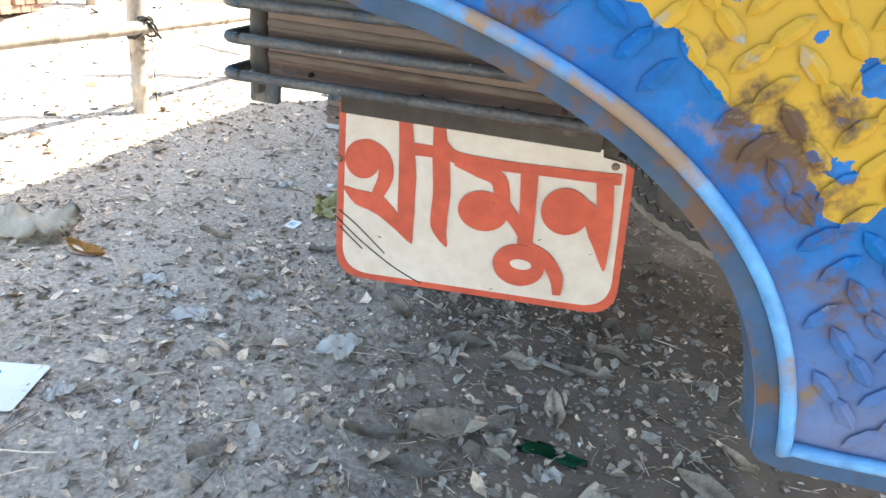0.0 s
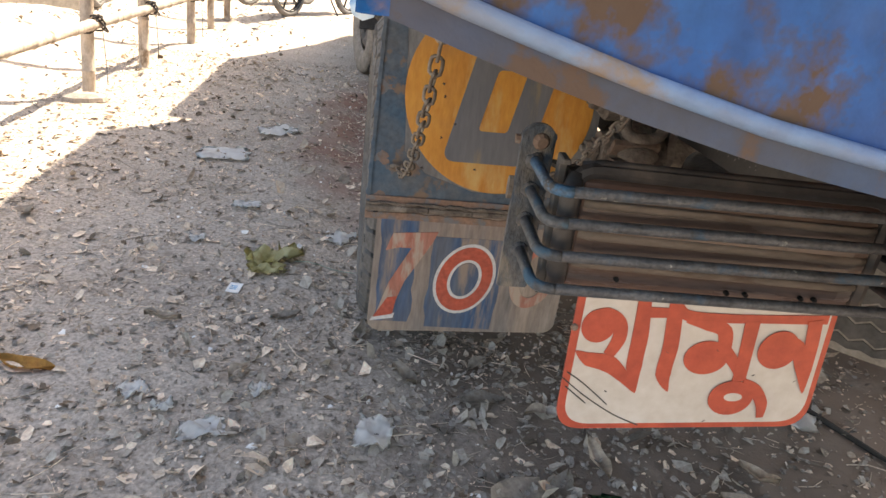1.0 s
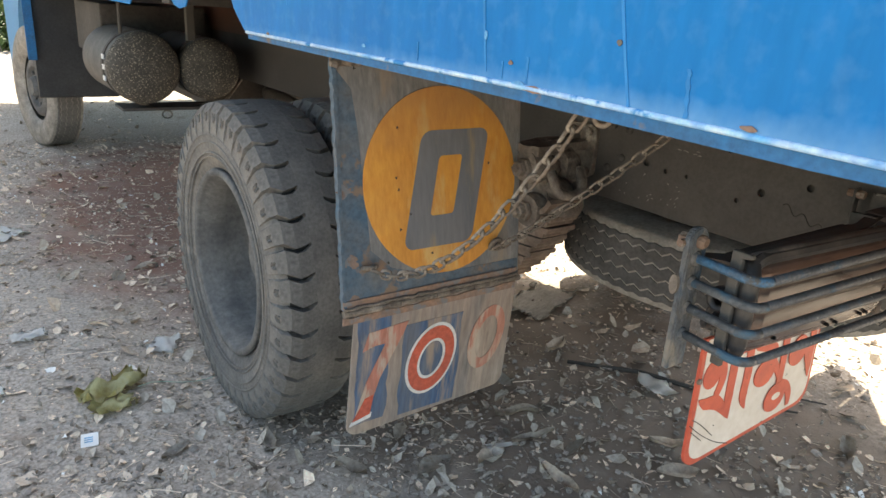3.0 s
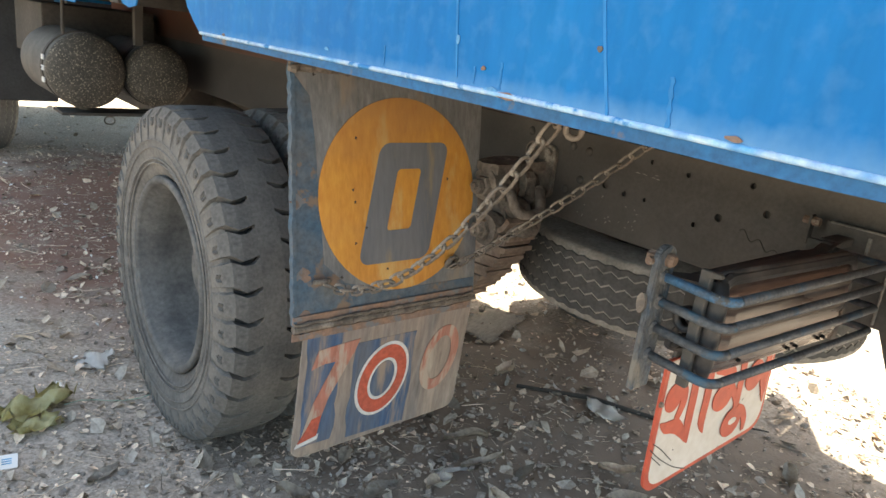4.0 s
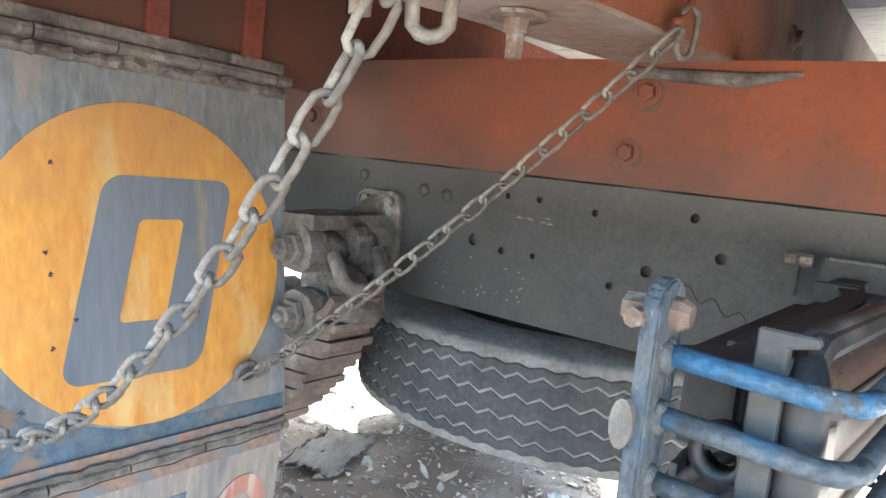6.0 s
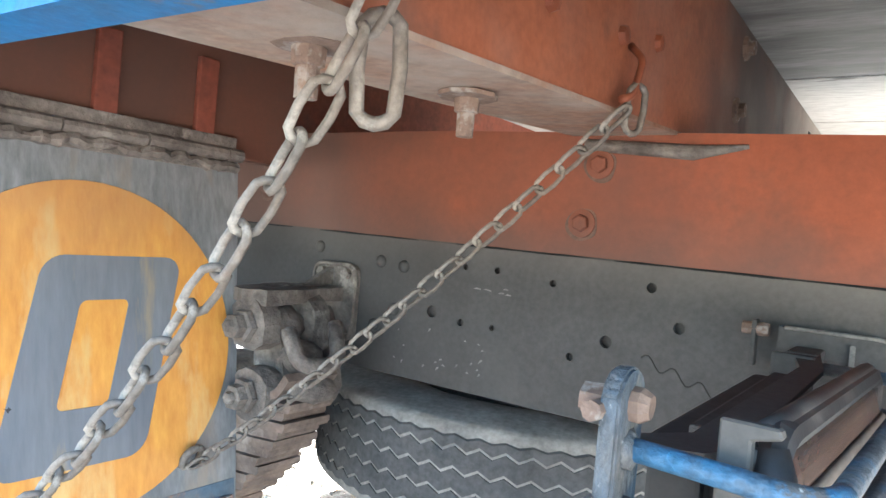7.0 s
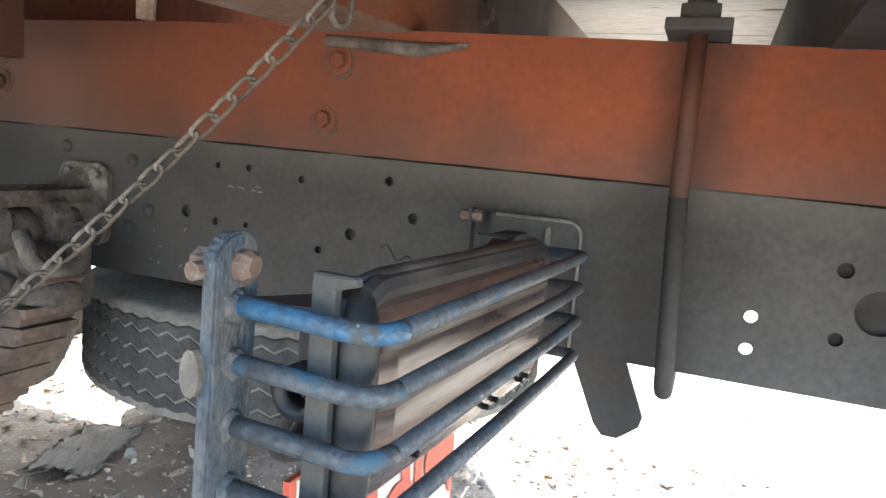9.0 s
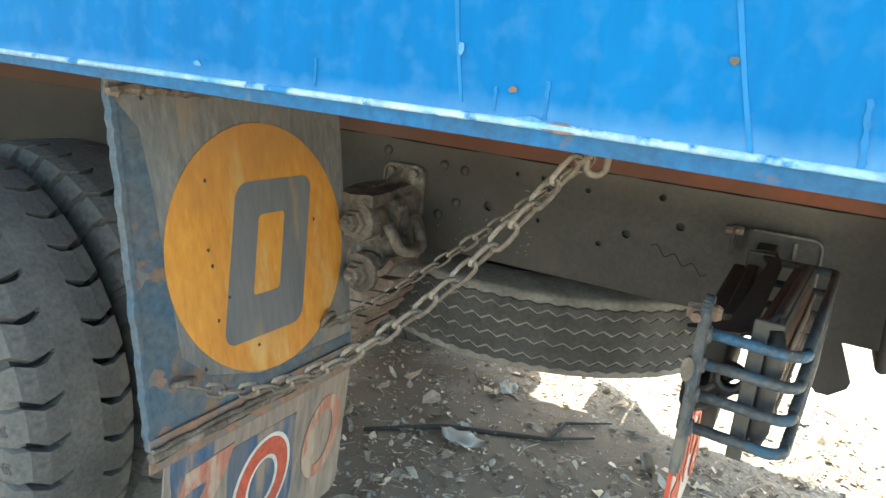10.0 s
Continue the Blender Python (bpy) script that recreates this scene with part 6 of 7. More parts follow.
def twig(r):
    b = r.uniform(-0.12, 0.12)
    t = 0.022
    v = np.array([(-0.5, 0, 0), (-0.5, t, 0.0), (-0.5, t / 2, t), (0, b, 0), (0, b + t, 0), (0, b + t / 2, t), (0.5, 0, 0), (0.5, t, 0), (0.5, t / 2, t)])
    f = []
    for o in (0, 3):
        for i in range(3):
            j = (i + 1) % 3
            f.append((o + i, o + j, o + 3 + j, o + 3 + i))
    return v, f


def stone(r):
    v = np.array([(1, 0, 0), (0, 1, 0), (-1, 0, 0), (0, -1, 0), (0, 0, 0.7), (0, 0, -0.5), (0.6, 0.6, 0.35), (-0.6, 0.55, 0.3), (-0.6, -0.6, 0.35), (0.6, -0.6, 0.3)]) * 0.5
    v = v * r.uniform(0.7, 1.15, (10, 3)) * np.array([1, r.uniform(0.6, 1), r.uniform(0.45, 0.9)])
    return v, [(4, 0, 6), (4, 6, 1), (4, 1, 7), (4, 7, 2), (4, 2, 8), (4, 8, 3), (4, 3, 9), (4, 9, 0), (5, 6, 0), (5, 1, 6), (5, 7, 1), (5, 2, 7), (5, 8, 2), (5, 3, 8), (5, 9, 3), (5, 0, 9)]


def near(r):
    """Thick in the open and in drifts, thin under the frame."""
    while True:
        x, y = r.uniform(-3.4, 1.6), -1.3 + 7.2 * r.rand() ** 1.25
        drift = 0.5 + 0.5 * noise.noise(Vector((x * 2.3, y * 2.3, 3.0))) + 0.5 * noise.noise(Vector((x * 7.0, y * 7.0, 9.0)))
        if r.rand() < 0.25 + 1.1 * max(0.0, drift - 0.2) and (not (-0.6 < x < 1.0 and -0.6 < y < 1.4) or r.rand() < 0.4):
            return x, y


def wide(r):
    return r.uniform(-9, 2.5), r.uniform(-1.5, 12)


def under(r):
    return r.normal(-0.75, 0.75), r.normal(0.0, 0.75)


scatter("leaf_litter", "leaf", 32000, 1, (0.008, 0.032), near, flake, "dry grey-brown leaf fragments scattered over the earth", 0.25)
scatter("leaf_litter", "leaf", 16000, 14, (0.005, 0.015), near, flake, "crumbled leaf bits trodden into the earth", 0.25)
scatter("leaf_litter", "leaf", 3000, 2, (0.028, 0.068), near, flake, "larger curled dry leaves scattered over the earth", 0.3)
scatter("leaf_litter", "leaf", 3500, 3, (0.03, 0.08), wide, flake, "dry leaves on sunlit earth")
scatter("leaf_litter", "leaf_dark", 2600, 12, (0.02, 0.07), lambda r: (r.uniform(-8.0, -2.0), r.uniform(-0.5, 9.5)), flake, "dark curled leaves on the sunlit earth", 0.35)
scatter("leaf_litter", "leaf_dark", 1800, 13, (0.012, 0.04), near, flake, "dark leaf scraps among the litter", 0.3)
scatter("gravel", "pebble", 4500, 4, (0.006, 0.018), near, stone, "fine grey gravel")
scatter("gravel", "pebble", 3500, 5, (0.010, 0.034), under, stone, "gravel and crumbs of brick under the tail")
scatter("leaf_litter", "leaf_big", 1100, 8, (0.022, 0.07), under, flake, "curled brown leaf pieces under the tail", 0.45)
scatter("twig_litter", "leaf", 12000, 6, (0.025, 0.10), near, twig, "thin dry twigs and straw", 0.08)
scatter("paper_flecks", "paper", 800, 7, (0.012, 0.040), near, flake, "small torn white paper flecks", 0.3)


def crumpled(name, mat, at, sx, sy, lift, seed, label, category, turn_deg=0, group="", grid=7, rag=0.25):
    """A limp sheet with creases and a torn outline, lying on the ground."""
    r = random.Random(seed)
    bm = bmesh.new()
    vs = {}
    for i in range(grid):
        for j in range(grid):
            u, v = i / (grid - 1) - 0.5, j / (grid - 1) - 0.5
            e = max(abs(u), abs(v)) * 2
            k = 1 - rag * r.random() * (e > 0.9)
            vs[i, j] = bm.verts.new((u * sx * k + r.uniform(-1, 1) * sx * 0.03, v * sy * k + r.uniform(-1, 1) * sy * 0.03, 0.003 + lift * (0.5 + 0.5 * math.sin(u * 9 + seed) * math.sin(v * 8 + seed * 2)) * r.uniform(0.3, 1.0)))
    for i in range(grid - 1):
        for j in range(grid - 1):
            if rag > 0.2 and (i in (0, grid - 2) or j in (0, grid - 2)) and r.random() < rag:
                continue
            bm.faces.new((vs[i, j], vs[i + 1, j], vs[i + 1, j + 1], vs[i, j + 1]))
    bmesh.ops.solidify(bm, geom=bm.faces[:], thickness=0.0012)
    ob = part(name, bm, mat, None, label, True)
    tagged(ob, label, category, group)
    ob.matrix_basis = pose(*on_ground(*at, 0.002), 0, 0, turn_deg)
    return ob


def leaf(name, mat, at, ln, wd, curl, seed, label, turn_deg, group="fallen leaves", lift=0.004):
    r = random.Random(seed)
    bm = bmesh.new()
    rows, n = [], 9
    for i in range(n):
        u = i / (n - 1)
        w = wd * math.sin(math.pi * min(0.985, u * 0.97 + 0.015)) ** 0.8 * (1 - 0.25 * u)
        z = curl * math.sin(math.pi * u * 1.3 + seed)
        rows.append([bm.verts.new(((u - 0.5) * ln, s * w / 2 * (1 + r.uniform(-0.1, 0.1)), lift + abs(s) * curl * 0.9 + z * 0.5 + abs(z) * 0.5)) for s in (-1, -0.5, 0, 0.5, 1)])
    for a, b in zip(rows, rows[1:]):
        for j in range(4):
            bm.faces.new((a[j], a[j + 1], b[j + 1], b[j]))
    bmesh.ops.solidify(bm, geom=bm.faces[:], thickness=0.001)
    ob = tagged(part(name, bm, mat, None, label, True), label, "leaf", group)
    ob.matrix_basis = pose(*on_ground(*at), 0, 0, turn_deg)
    return ob


for k, (x, y, w, h, a) in enumerate(PAPERS):
    crumpled("paper_scrap", "paper", (x, y), w * (1.2 if w > 0.22 else 0.95), h * (1.2 if w > 0.22 else 0.95), 0.03, 11 + k, "crumpled scrap of grubby white paper on the earth", "paper", a, "paper scraps", 12, 0.42)
for k, (x, y, ln, wd, a) in enumerate(LEAVES):
    leaf("fallen_leaf", "leaf_big", (x, y), ln, wd, 0.012 + 0.006 * (k % 3), k, "curled dry grey-brown leaf on the earth", a)
crumpled("polythene_bag", "olive", BAG, 0.27, 0.12, 0.085, 3, "limp olive-yellow polythene bag crumpled on the earth", "plastic bag", 32, grid=12, rag=0.22)
crumpled("polythene_scrap", "olive", (BAG[0] - 0.02, BAG[1] - 0.12), 0.17, 0.07, 0.05, 5, "torn piece of olive-yellow polythene beside the bag", "plastic scrap", 12, grid=9, rag=0.25)
thread = tagged(new("thread"), "pale green plastic thread on the earth", "thread")
part("thread_line", tube([on_ground(BAG[0] + 0.08 + 0.05 * i, BAG[1] - 0.01 + 0.012 * math.sin(i * 1.1), 0.012) for i in range(7)], 0.0016, 5), "thread", thread)
crumpled("plastic_strip", "paper", (-0.47, 0.12), 0.17, 0.03, 0.006, 17, "thin torn strip of pale plastic", "plastic scrap", -20, grid=6, rag=0.15)
leaf("fallen_leaf", "leaf_orange", ORANGE_LEAF, 0.17, 0.075, 0.02, 2, "orange-brown curled dry leaf", -8)
crumpled("wrapper", "green_bag", GREEN_BAG, 0.19, 0.07, 0.012, 9, "torn dark green wrapper half under leaves", "wrapper", -15, grid=6)
card = tagged(new("printed_card"), "worn white card with blue print lying on the earth", "card")
card.matrix_basis = pose(*on_ground(*CARD, 0.004), 0, 0, 14)
part("card_sheet", plate(rounded(-0.16, 0.10, -0.10, 0.09, 0.012), 0.0, 0.002, "xy"), "paper", card)
part("print_patch", plate(rounded(-0.155, 0.0, -0.085, 0.055, 0.01), 0.002, 0.0026, "xy"), "cyan_card", card, "blue printed patch")
tag = tagged(new("paper_tag"), "small white printed packet on the earth", "packet")
tag.matrix_basis = pose(*on_ground(*TAG, 0.006), 8, 0, -10)
part("packet_sheet", plate(rounded(-0.026, 0.026, -0.032, 0.032, 0.004), 0.0, 0.003, "xy"), "paper", tag)
bm = bmesh.new()
for i in range(3):
    add_box(bm, (-0.016, -0.012 + i * 0.010, 0.003), (0.010, -0.007 + i * 0.010, 0.0036))
part("print_bars", bm, "cyan_card", tag, "unreadable print as bars")
crumpled("cloth_rag", "sacking", RAG, 0.50, 0.28, 0.03, 21, "flattened grey sacking rag under the spring", "rag", 20, grid=16, rag=0.45)
crumpled("plastic_scrap", "paper", (0.31, 0.12), 0.19, 0.14, 0.03, 31, "crumpled greyish plastic scrap", "plastic scrap", 50)
crumpled("cloth_rag", "rag_cream", (-2.43, 0.30), 0.40, 0.24, 0.10, 24, "limp cream rag on the earth", "rag", 12, grid=14, rag=0.22)
stick = tagged(new("stick"), "dark fallen twig on the earth", "twig")
part("twig_stem", tube([on_ground(0.15, 0.45, 0.012), on_ground(0.32, 0.2, 0.016), on_ground(0.5, -0.15, 0.012), on_ground(0.62, -0.3, 0.01)], [0.008, 0.010, 0.008, 0.004], 6), "under", stick)
part("twig_branch", tube([on_ground(0.5, -0.15, 0.012), on_ground(0.66, -0.17, 0.01), on_ground(0.8, -0.32, 0.008)], [0.006, 0.006, 0.003], 6), "under", stick)

# ---- bamboo fence in the sun ----
fence = empty("bamboo_fence", (0, 0, 0), "low fence of dry bamboo posts with one tied rail", "fence")
POSTS = ((-3.10, 2.02, 1.9, 0, 0.046), (-3.10, 3.65, 1.9, 3, 0.044), (-3.06, 4.88, 1.8, 2, 0.044), (-2.99, 6.40, 1.8, 1, 0.046), (-3.02, 7.60, 1.7, 1, 0.042), (-3.0, 8.60, 1.7, 1, 0.042), (-3.2, 0.35, 1.8, 1, 0.045))
def bamboo(p0, p1, r, seed, name):
    """A cane: straight between swollen nodes."""
    rr = random.Random(seed)
    p0, p1 = Vector(p0), Vector(p1)
    ln = (p1 - p0).length
    pts, rad, u = [], [], 0.0
    while u < ln:
        q = p0.lerp(p1, u / ln)
        for du, k in ((0.0, 1.0), (0.012, 1.16), (0.024, 1.0)):
            pts.append(p0.lerp(p1, min(1, (u + du) / ln)))
            rad.append(r * k * rr.uniform(0.97, 1.03))
        u += rr.uniform(0.22, 0.36)
    pts.append(p1 + (p1 - p0) * 0.001)
    rad.append(r * 0.9)
    return part(name, tube(pts, rad, 10), "bamboo", fence, "", True)


for k, (x, y, h, ln, r) in enumerate(POSTS):
    z = float(ground_z(x, y))
    bamboo((x, y, z - 0.1), (x + math.tan(radians(ln)) * h, y, z + h), r, k, "post")
tops = [(x + math.tan(radians(ln)) * 0.5 + 0.06, y, float(ground_z(x, y)) + 0.50) for x, y, h, ln, r in POSTS]
for a, b, k in ((6, 0, 0), (0, 1, 1), (1, 2, 2), (2, 3, 3)):
    bamboo(tops[a], tops[b], 0.036, 30 + k, "rail")
for k in range(4):
    bm = bmesh.new()
    c = Vector(tops[k])
    for j in range(5):
        t = [(c.x - 0.03 + 0.055 * math.cos(a) + 0.01 * j, c.y + 0.02 * (j - 2) + 0.05 * math.sin(a), c.z + 0.06 * math.sin(a + j)) for a in (2 * math.pi * i / 10 for i in range(10))]
        add_tube(bm, t, 0.008, 5, True)
    add_tube(bm, [(c.x + 0.05, c.y - 0.02, c.z), (c.x + 0.06, c.y - 0.02, c.z - 0.3), (c.x + 0.055, c.y - 0.01, c.z - 0.42)], 0.003, 5)
    part("rope_tie", bm, "under", fence, "dark rope lashing")
stone_at = tagged(part("stone", turn([(0, 0.0005), (0.0, 0.16), (0.04, 0.15), (0.07, 0.08), (0.075, 0.0005)], 9, "z", (0, 0, 0)), "pebble", None, "", False), "pale flat stone at the foot of a fence post", "stone")
stone_at.matrix_basis = pose(*on_ground(-3.06, 3.46), 0, 0, 20) @ Matrix.Diagonal((0.95, 0.5, 0.8, 1))


# ---- beyond the fence ----
M["bark"] = material("grey_bark", (0.27, 0.23, 0.19), 0.9, scale=6, fine=30, bump=0.8, dark=(0.16, 0.13, 0.105), stretch=(1, 1, 0.3), depth=0.02)
M["foliage"] = material("green_leaves", (0.085, 0.13, 0.035), 0.6, scale=3, fine=30, bump=0.1, dark=(0.04, 0.075, 0.02), island=0.35)
M["brick"] = material("old_brick", (0.42, 0.27, 0.20), 0.9, scale=8, fine=60, bump=0.4, dark=(0.34, 0.21, 0.16), chance=0.2)
M["moto_black"] = material("gloss_black_paint", (0.02, 0.02, 0.024), 0.25, scale=8, fine=60, bump=0.03, stain=(0.12, 0.11, 0.10), stain_scale=6, stain_at=0.62, soft_edge=0.2)
M["moto_red"] = material("red_tank_paint", (0.22, 0.03, 0.03), 0.3, scale=8, fine=60, bump=0.03)
M["moto_grey"] = material("cast_alloy", (0.36, 0.35, 0.34), 0.5, metal=0.6, scale=12, fine=80, bump=0.2)
M["chrome"] = material("dull_chrome", (0.5, 0.5, 0.5), 0.3, metal=0.9, scale=12, fine=80, bump=0.05)
M["clear"] = material("headlamp_glass", (0.75, 0.77, 0.78), 0.15, scale=12, fine=80, bump=0.02)
M["bucket"] = material("black_bucket_plastic", (0.045, 0.05, 0.05), 0.5, scale=8, fine=60, bump=0.1)
M["wall"] = material("weathered_plaster", (0.44, 0.40, 0.35), 0.9, scale=1.2, fine=20, bump=0.2, dark=(0.30, 0.27, 0.23))


def motorcycle(x, y, heading, paint, cast, label):
    """A commuter motorcycle on its stand, front towards +x before it is turned."""
    b = empty("motorcycle", (0, 0, 0), label, "motorcycle", "parked motorcycles")
    for wx, r in ((0.64, 0.30), (-0.62, 0.30)):
        w = sub("wheel", b)
        part("tyre", turn([(-0.035, r - 0.05), (-0.045, r - 0.025), (-0.02, r), (0.02, r), (0.045, r - 0.025), (0.035, r - 0.05)], 36, "y", (0, 0, 0), 0, True), "rubber", w, "", True)
        part("rim", turn([(-0.03, r - 0.055), (-0.022, r - 0.075), (0.022, r - 0.075), (0.03, r - 0.055)], 36, "y", (0, 0, 0), 0, True), "moto_black" if cast else "chrome", w, "", True)
        part("hub", turn([(-0.04, 0.0005), (-0.04, 0.05), (0.04, 0.05), (0.04, 0.0005)], 16, "y"), "moto_grey", w)
        n = 5 if cast else 18
        for k in range(n):
            a = 2 * math.pi * k / n
            part("spoke", tube([(0.04 * math.cos(a), 0, 0.04 * math.sin(a)), ((r - 0.065) * math.cos(a + 0.15), 0, (r - 0.065) * math.sin(a + 0.15))], 0.014 if cast else 0.003, 5), "moto_black" if cast else "chrome", w)
        w.location = (wx, 0, r)
    for s in (-0.09, 0.09):
        part("fork", tube([(0.64, s, 0.30), (0.44, s, 0.88)], [0.026, 0.02], 8), "chrome", b, "", True)
        part("swing_arm", tube([(-0.62, s, 0.30), (-0.1, s, 0.36)], 0.02, 8), "moto_black", b, "", True)
        part("shock", tube([(-0.52, s, 0.36), (-0.36, s, 0.70)], 0.028, 8), "chrome", b, "", True)
    fender = [(0.64 + 0.335 * math.cos(a), 0.30 + 0.335 * math.sin(a)) for a in (radians(20 + 125 * i / 12) for i in range(13))]
    part("front_mudguard", plate(fender + [(0.64 + 0.355 * math.cos(a), 0.30 + 0.355 * math.sin(a)) for a in (radians(145 - 125 * i / 12) for i in range(13))], -0.06, 0.06), paint, b)
    rear = [(-0.62 + 0.345 * math.cos(a), 0.30 + 0.345 * math.sin(a)) for a in (radians(60 + 120 * i / 10) for i in range(11))]
    part("rear_mudguard", plate(rear + [(-0.62 + 0.365 * math.cos(a), 0.30 + 0.365 * math.sin(a)) for a in (radians(180 - 120 * i / 10) for i in range(11))], -0.06, 0.06), "moto_black", b)
    tank = bmesh.new()
    prof = [(-0.12, 0.10, 0.66, 0.80), (0.0, 0.14, 0.64, 0.90), (0.18, 0.15, 0.66, 0.94), (0.34, 0.12, 0.72, 0.92), (0.42, 0.06, 0.76, 0.86)]
    rings = [[tank.verts.new((u, hw * math.cos(a), (lo + hi) / 2 + (hi - lo) / 2 * math.sin(a))) for a in (2 * math.pi * i / 16 for i in range(16))] for u, hw, lo, hi in prof]
    for p, q in zip(rings, rings[1:]):
        for j in range(16):
            tank.faces.new((p[j], p[(j + 1) % 16], q[(j + 1) % 16], q[j]))
    tank.faces.new(rings[0][::-1])
    tank.faces.new(rings[-1])
    part("fuel_tank", tank, paint, b, "", True)
    part("seat", box((-0.72, -0.12, 0.74), (-0.08, 0.12, 0.83), 0.035), "moto_black", b)
    part("side_cover", box((-0.50, -0.11, 0.52), (-0.12, 0.11, 0.73), 0.03), paint, b)
    part("engine", box((-0.16, -0.13, 0.26), (0.24, 0.13, 0.50), 0.04), "moto_grey", b)
    for k in range(6):
        part("cooling_fin", box((0.10, -0.10, 0.50 + 0.025 * k), (0.26, 0.10, 0.512 + 0.025 * k)), "moto_grey", b)
    part("frame_tube", tube(bend([(0.44, 0, 0.84), (0.34, 0, 0.30), (-0.2, 0, 0.26), (-0.45, 0, 0.7)], 0.06), 0.02, 8), "moto_black", b, "", True)
    part("exhaust", tube(bend([(0.26, -0.10, 0.45), (0.34, -0.12, 0.26), (-0.10, -0.15, 0.24), (-0.75, -0.17, 0.32)], 0.08), 0.03, 8), "chrome", b, "", True)
    part("handlebar", tube(bend([(0.30, -0.36, 0.98), (0.40, -0.2, 1.0), (0.42, 0.2, 1.0), (0.30, 0.36, 0.98)], 0.05), 0.014, 8), "moto_black", b, "", True)
    for s in (-0.24, 0.24):
        part("mirror_stalk", tube([(0.38, s, 1.0), (0.42, s * 1.4, 1.16)], 0.006, 6), "moto_black", b)
        part("mirror", turn([(-0.01, 0.0005), (-0.01, 0.05), (0.01, 0.05), (0.01, 0.0005)], 14, "x", (0.42, s * 1.4, 1.18)), "moto_black", b)
    part("headlamp_cowl", box((0.44, -0.11, 0.80), (0.60, 0.11, 1.02), 0.05), paint, b)
    part("headlamp", turn([(0.0, 0.0005), (0.02, 0.06), (0.0, 0.085), (-0.05, 0.085)], 18, "x", (0.60, 0, 0.90)), "clear", b, "", True)
    part("tail_light", box((-0.88, -0.05, 0.68), (-0.80, 0.05, 0.76), 0.015), "moto_red", b)
    part("side_stand", tube([(-0.02, 0.12, 0.28), (-0.04, 0.26, 0.01)], 0.011, 6), "moto_black", b)
    b.matrix_basis = pose(*on_ground(x, y), 4, 0, heading)
    return b


motorcycle(-1.73, 8.45, 234, "moto_black", True, "black motorcycle with cast wheels and a red-tipped fender")
motorcycle(-2.37, 9.27, 236, "moto_red", False, "maroon motorcycle with spoked wheels parked on sunlit earth")
motorcycle(-4.0, 7.24, 271, "moto_red", False, "red motorcycle with spoked wheels facing the fence")
motorcycle(-5.82, 5.39, 335, "moto_red", False, "maroon motorcycle standing beyond the fence")
motorcycle(-7.2, 6.3, 330, "moto_black", False, "dark motorcycle beside the maroon one")
for x, y, a in ((-4.75, 9.3, 262), (-5.6, 9.7, 255), (-6.6, 9.0, 250), (-3.3, 11.5, 250)):
    motorcycle(x, y, a, "moto_black", False, "dark blue motorcycle in the row behind the tree trunks")

pail = empty("bucket", on_ground(-4.927, 6.06), "black paint bucket with a white rim band", "bucket")
part("pail_body", turn([(0, 0.0005), (0, 0.14), (0.24, 0.165), (0.24, 0.155), (0.02, 0.13), (0.02, 0.0005)], 24, "z"), "bucket", pail)
part("pail_rim", turn([(0.24, 0.165), (0.25, 0.178), (0.34, 0.182), (0.35, 0.17), (0.34, 0.165)], 24, "z"), "paper", pail, "white upper band")
for k, (z, a0, a1) in enumerate(((0.155, 235, 300), (0.125, 240, 290), (0.09, 245, 275))):
    r_at = 0.142 + 0.104 * z
    part("print_bar", tube([(r_at * math.cos(radians(a0 + (a1 - a0) * i / 8)), r_at * math.sin(radians(a0 + (a1 - a0) * i / 8)), z) for i in range(9)], 0.007, 6), "flap_yellow" if k < 2 else "paper", pail, "unreadable print as a bar")
hose = empty("hose", (0, 0, 0), "dark rubber hose coiled on the earth", "hose")
part("hose_coil", tube([on_ground(-4.97 + 0.72 * i / 20 + 0.22 * math.cos(i * 0.9) * (i > 8), 7.05 - 0.037 * i + 0.16 * math.sin(i * 0.9) * (i > 8), 0.03 + 0.15 * max(0, 1 - i / 8)) for i in range(21)], 0.016, 6), "under", hose, "", True)
pump = tagged(part("pump", lump((0, 0, 0.09), (0.17, 0.10, 0.10), 4, 0.9, 3), "bolt", None, "", True), "rusty brown lump of machinery beside the bucket", "machine part")
pump.matrix_basis = pose(*on_ground(-4.72, 6.40), 0, 0, 30)
part("kerb", box((-0.95, -0.14, -0.1), (0.95, 0.14, 0.045), 0.02, pose(-4.66, 5.54, float(ground_z(-4.66, 5.54)), 0, 0, 55)), "wall", None)
tagged(bpy.data.objects["kerb"], "worn concrete kerb at the edge of the yard", "kerb", kind="structure")
prop = empty("leaning_pole", (0, 0, 0), "grey bamboo stake with a pole lashed across it", "pole")
part("stake", tube([on_ground(-5.21, 4.40, -0.05), (-5.28, 4.45, 0.62), (-5.46, 4.6, 1.35)], [0.045, 0.042, 0.038], 10), "bamboo", prop, "", True)
part("cross_pole", tube([(-6.6, 4.35, 0.17), (-5.9, 4.58, 0.41), (-5.35, 4.78, 0.66), (-5.25, 4.82, 0.70)], [0.05, 0.047, 0.042, 0.036], 10), "bamboo", prop, "", True)


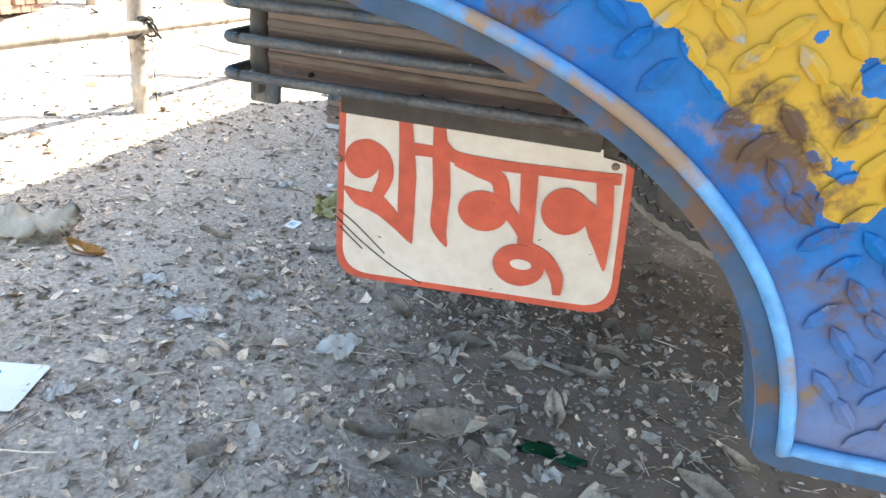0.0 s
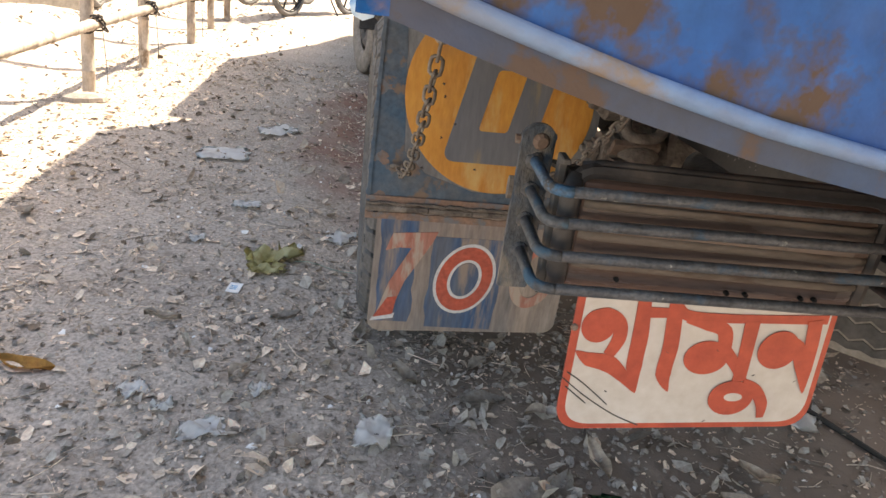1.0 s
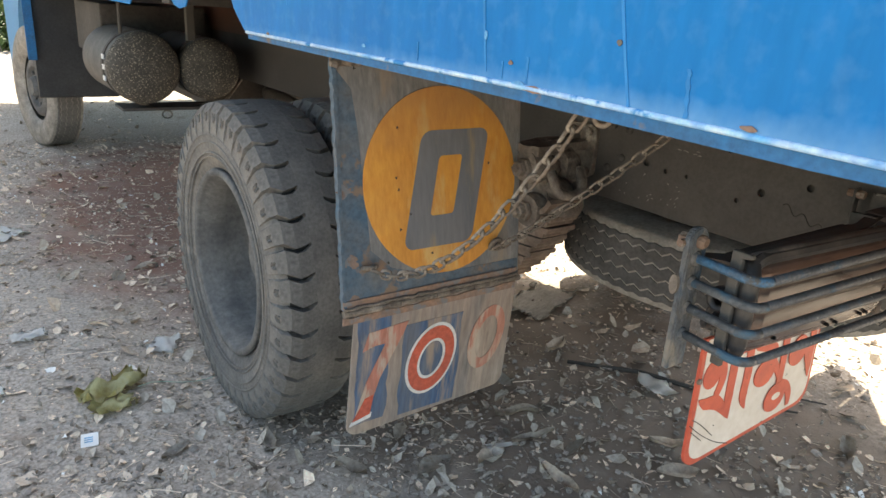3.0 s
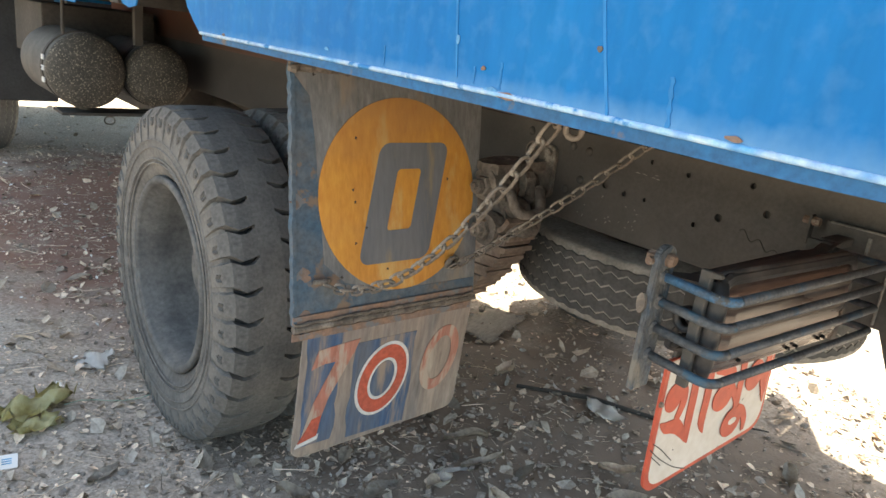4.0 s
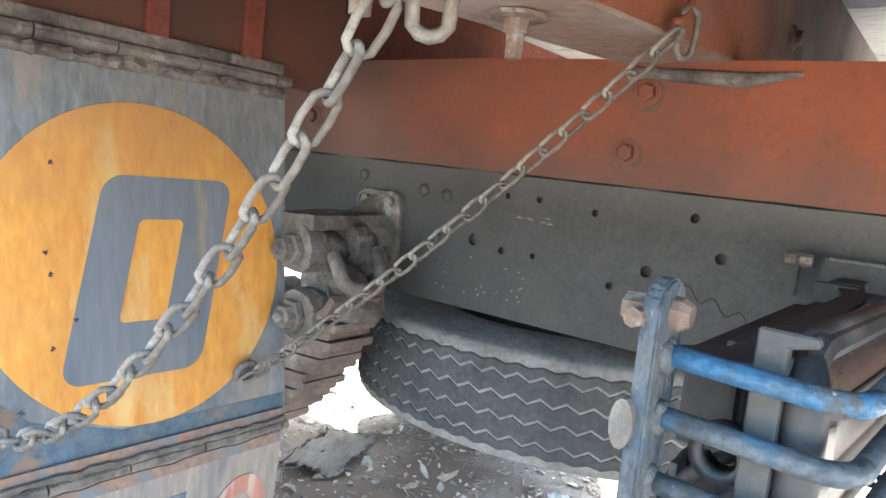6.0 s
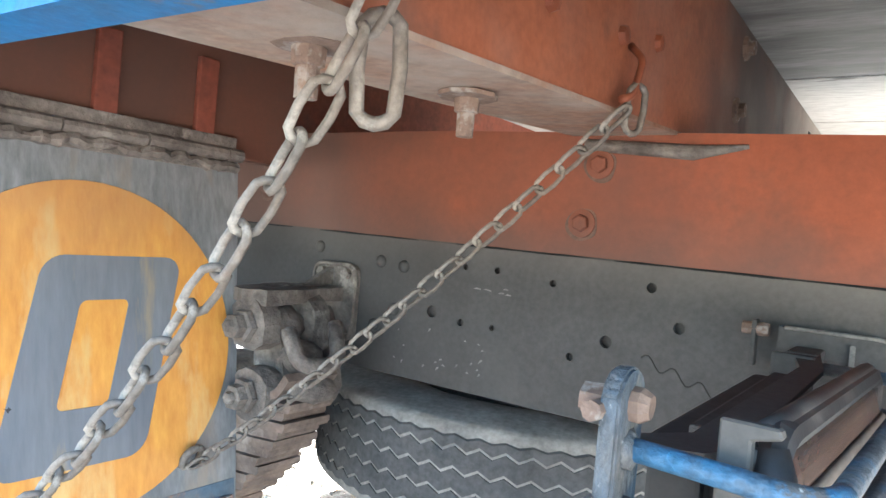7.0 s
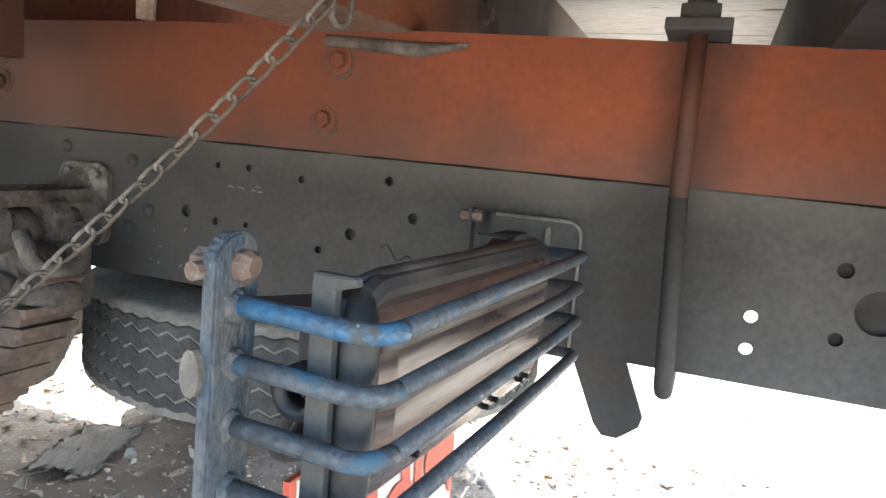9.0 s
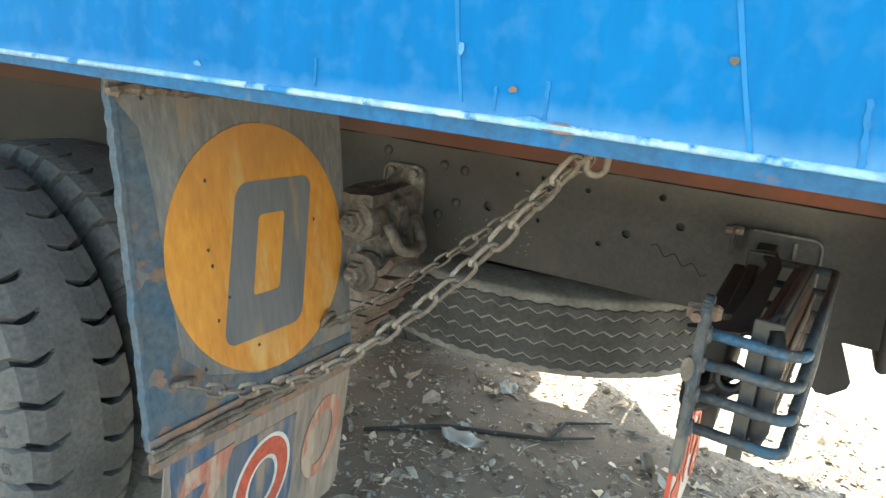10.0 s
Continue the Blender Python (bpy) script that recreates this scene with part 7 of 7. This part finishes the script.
def tree(x, y, h, r, seed, crown, label):
    rr = random.Random(seed)
    b = empty("tree", (0, 0, 0), label, "tree", "trees")
    x0, y0, z0 = on_ground(x, y)
    n = 9
    lean_x, lean_y = rr.uniform(-0.06, 0.06), rr.uniform(-0.06, 0.06)
    stem = [(x + lean_x * h * i / n + rr.uniform(-0.03, 0.03), y + lean_y * h * i / n, z0 - 0.1 + h * i / n) for i in range(n + 1)]
    part("trunk", tube(stem, [r * (1.25 if i == 0 else 1 - 0.6 * i / n) for i in range(n + 1)], 12), "bark", b, "", True)
    verts, faces = [], []
    for k in range(7):
        a, u = rr.uniform(0, 6.28), rr.uniform(0.55, 0.95)
        p = Vector(stem[int(u * n)])
        q = p + Vector((math.cos(a) * crown * 0.7, math.sin(a) * crown * 0.7, crown * rr.uniform(0.1, 0.6)))
        part("limb", tube([p, p.lerp(q, 0.5) + Vector((0, 0, 0.15)), q], [r * 0.35, r * 0.22, r * 0.08], 7), "bark", b, "", True)
        for m in range(330):
            d = Vector((rr.gauss(0, 1), rr.gauss(0, 1), rr.gauss(0, 0.7))) * crown * 0.32
            c = q + d
            s = rr.uniform(0.06, 0.13)
            e = Euler((rr.uniform(-1, 1), rr.uniform(-1, 1), rr.uniform(0, 6.28))).to_matrix()
            o = len(verts)
            for v in ((-s, 0, 0), (0, -s * 0.4, 0.01), (s, 0, 0), (0, s * 0.4, 0.01)):
                verts.append(tuple(c + e @ Vector(v)))
            faces.append((o, o + 1, o + 2, o + 3))
    me = bpy.data.meshes.new("crown")
    me.from_pydata(verts, [], faces)
    me.materials.append(M["foliage"])
    cr = new("crown", me)
    cr.parent = b
    return b


tree(-5.33, 6.75, 6.5, 0.20, 1, 2.2, "rough brown tree trunk beyond the fence")
tree(-5.15, 7.85, 6.0, 0.15, 2, 2.0, "grey tree trunk beyond the fence")
for k, (x, y) in enumerate(((-9.5, 14.0), (-4.0, 17.0), (0.5, 19.0), (5.5, 22.0), (-13.0, 9.0), (-14, 17), (10, 18))):
    tree(x, y, 6.5 + k % 3, 0.22, 10 + k, 2.8, "leafy tree at the far edge of the yard")

def shrub(x, y, s, seed):
    rr = random.Random(seed)
    verts, faces = [], []
    for m in range(700):
        c = Vector(on_ground(x, y)) + Vector((rr.gauss(0, 0.45) * s, rr.gauss(0, 0.4) * s, abs(rr.gauss(0.25, 0.3)) * s))
        l = rr.uniform(0.08, 0.2) * s
        e = Euler((rr.uniform(-1, 1), rr.uniform(-1, 1), rr.uniform(0, 6.28))).to_matrix()
        o = len(verts)
        for v in ((-l, 0, 0), (0, -l * 0.3, 0.01), (l, 0, 0), (0, l * 0.3, 0.01)):
            verts.append(tuple(c + e @ Vector(v)))
        faces.append((o, o + 1, o + 2, o + 3))
    me = bpy.data.meshes.new("shrub")
    me.from_pydata(verts, [], faces)
    me.materials.append(M["foliage"])
    return tagged(new("shrub", me), "low leafy green shrub in the sun", "shrub", "shrubs")


for k in range(9):
    shrub(-7.0 + 0.85 * k, 13.6 + 0.5 * math.sin(k * 2.1), 1.0, 50 + k)
part("back_wall", box((-30, 24.0, -0.2), (30, 24.3, 2.6)), "wall", None)
tagged(bpy.data.objects["back_wall"], "weathered plaster yard wall far off", "wall", kind="structure")

pile = empty("brick_pile", on_ground(-5.50, 3.95), "stacked old bricks at the edge of the yard", "brick pile")
first = part("brick", box((-0.12, -0.057, 0), (0.12, 0.057, 0.066), 0.005), "brick", pile)
rr = random.Random(8)
n = 0
for lay in range(5):
    for i in range(9):
        for j in range(3):
            if rr.random() < 0.12 + 0.05 * lay:
                continue
            m = pose(-0.55 + j * 0.26 + rr.uniform(-0.02, 0.02), -0.9 + i * 0.128 + rr.uniform(-0.01, 0.01) + 0.03 * (lay % 2), 0.068 * lay, 0, 0, rr.uniform(-6, 6))
            if n == 0:
                first.matrix_basis = m
            else:
                again(first, m, pile)
            n += 1
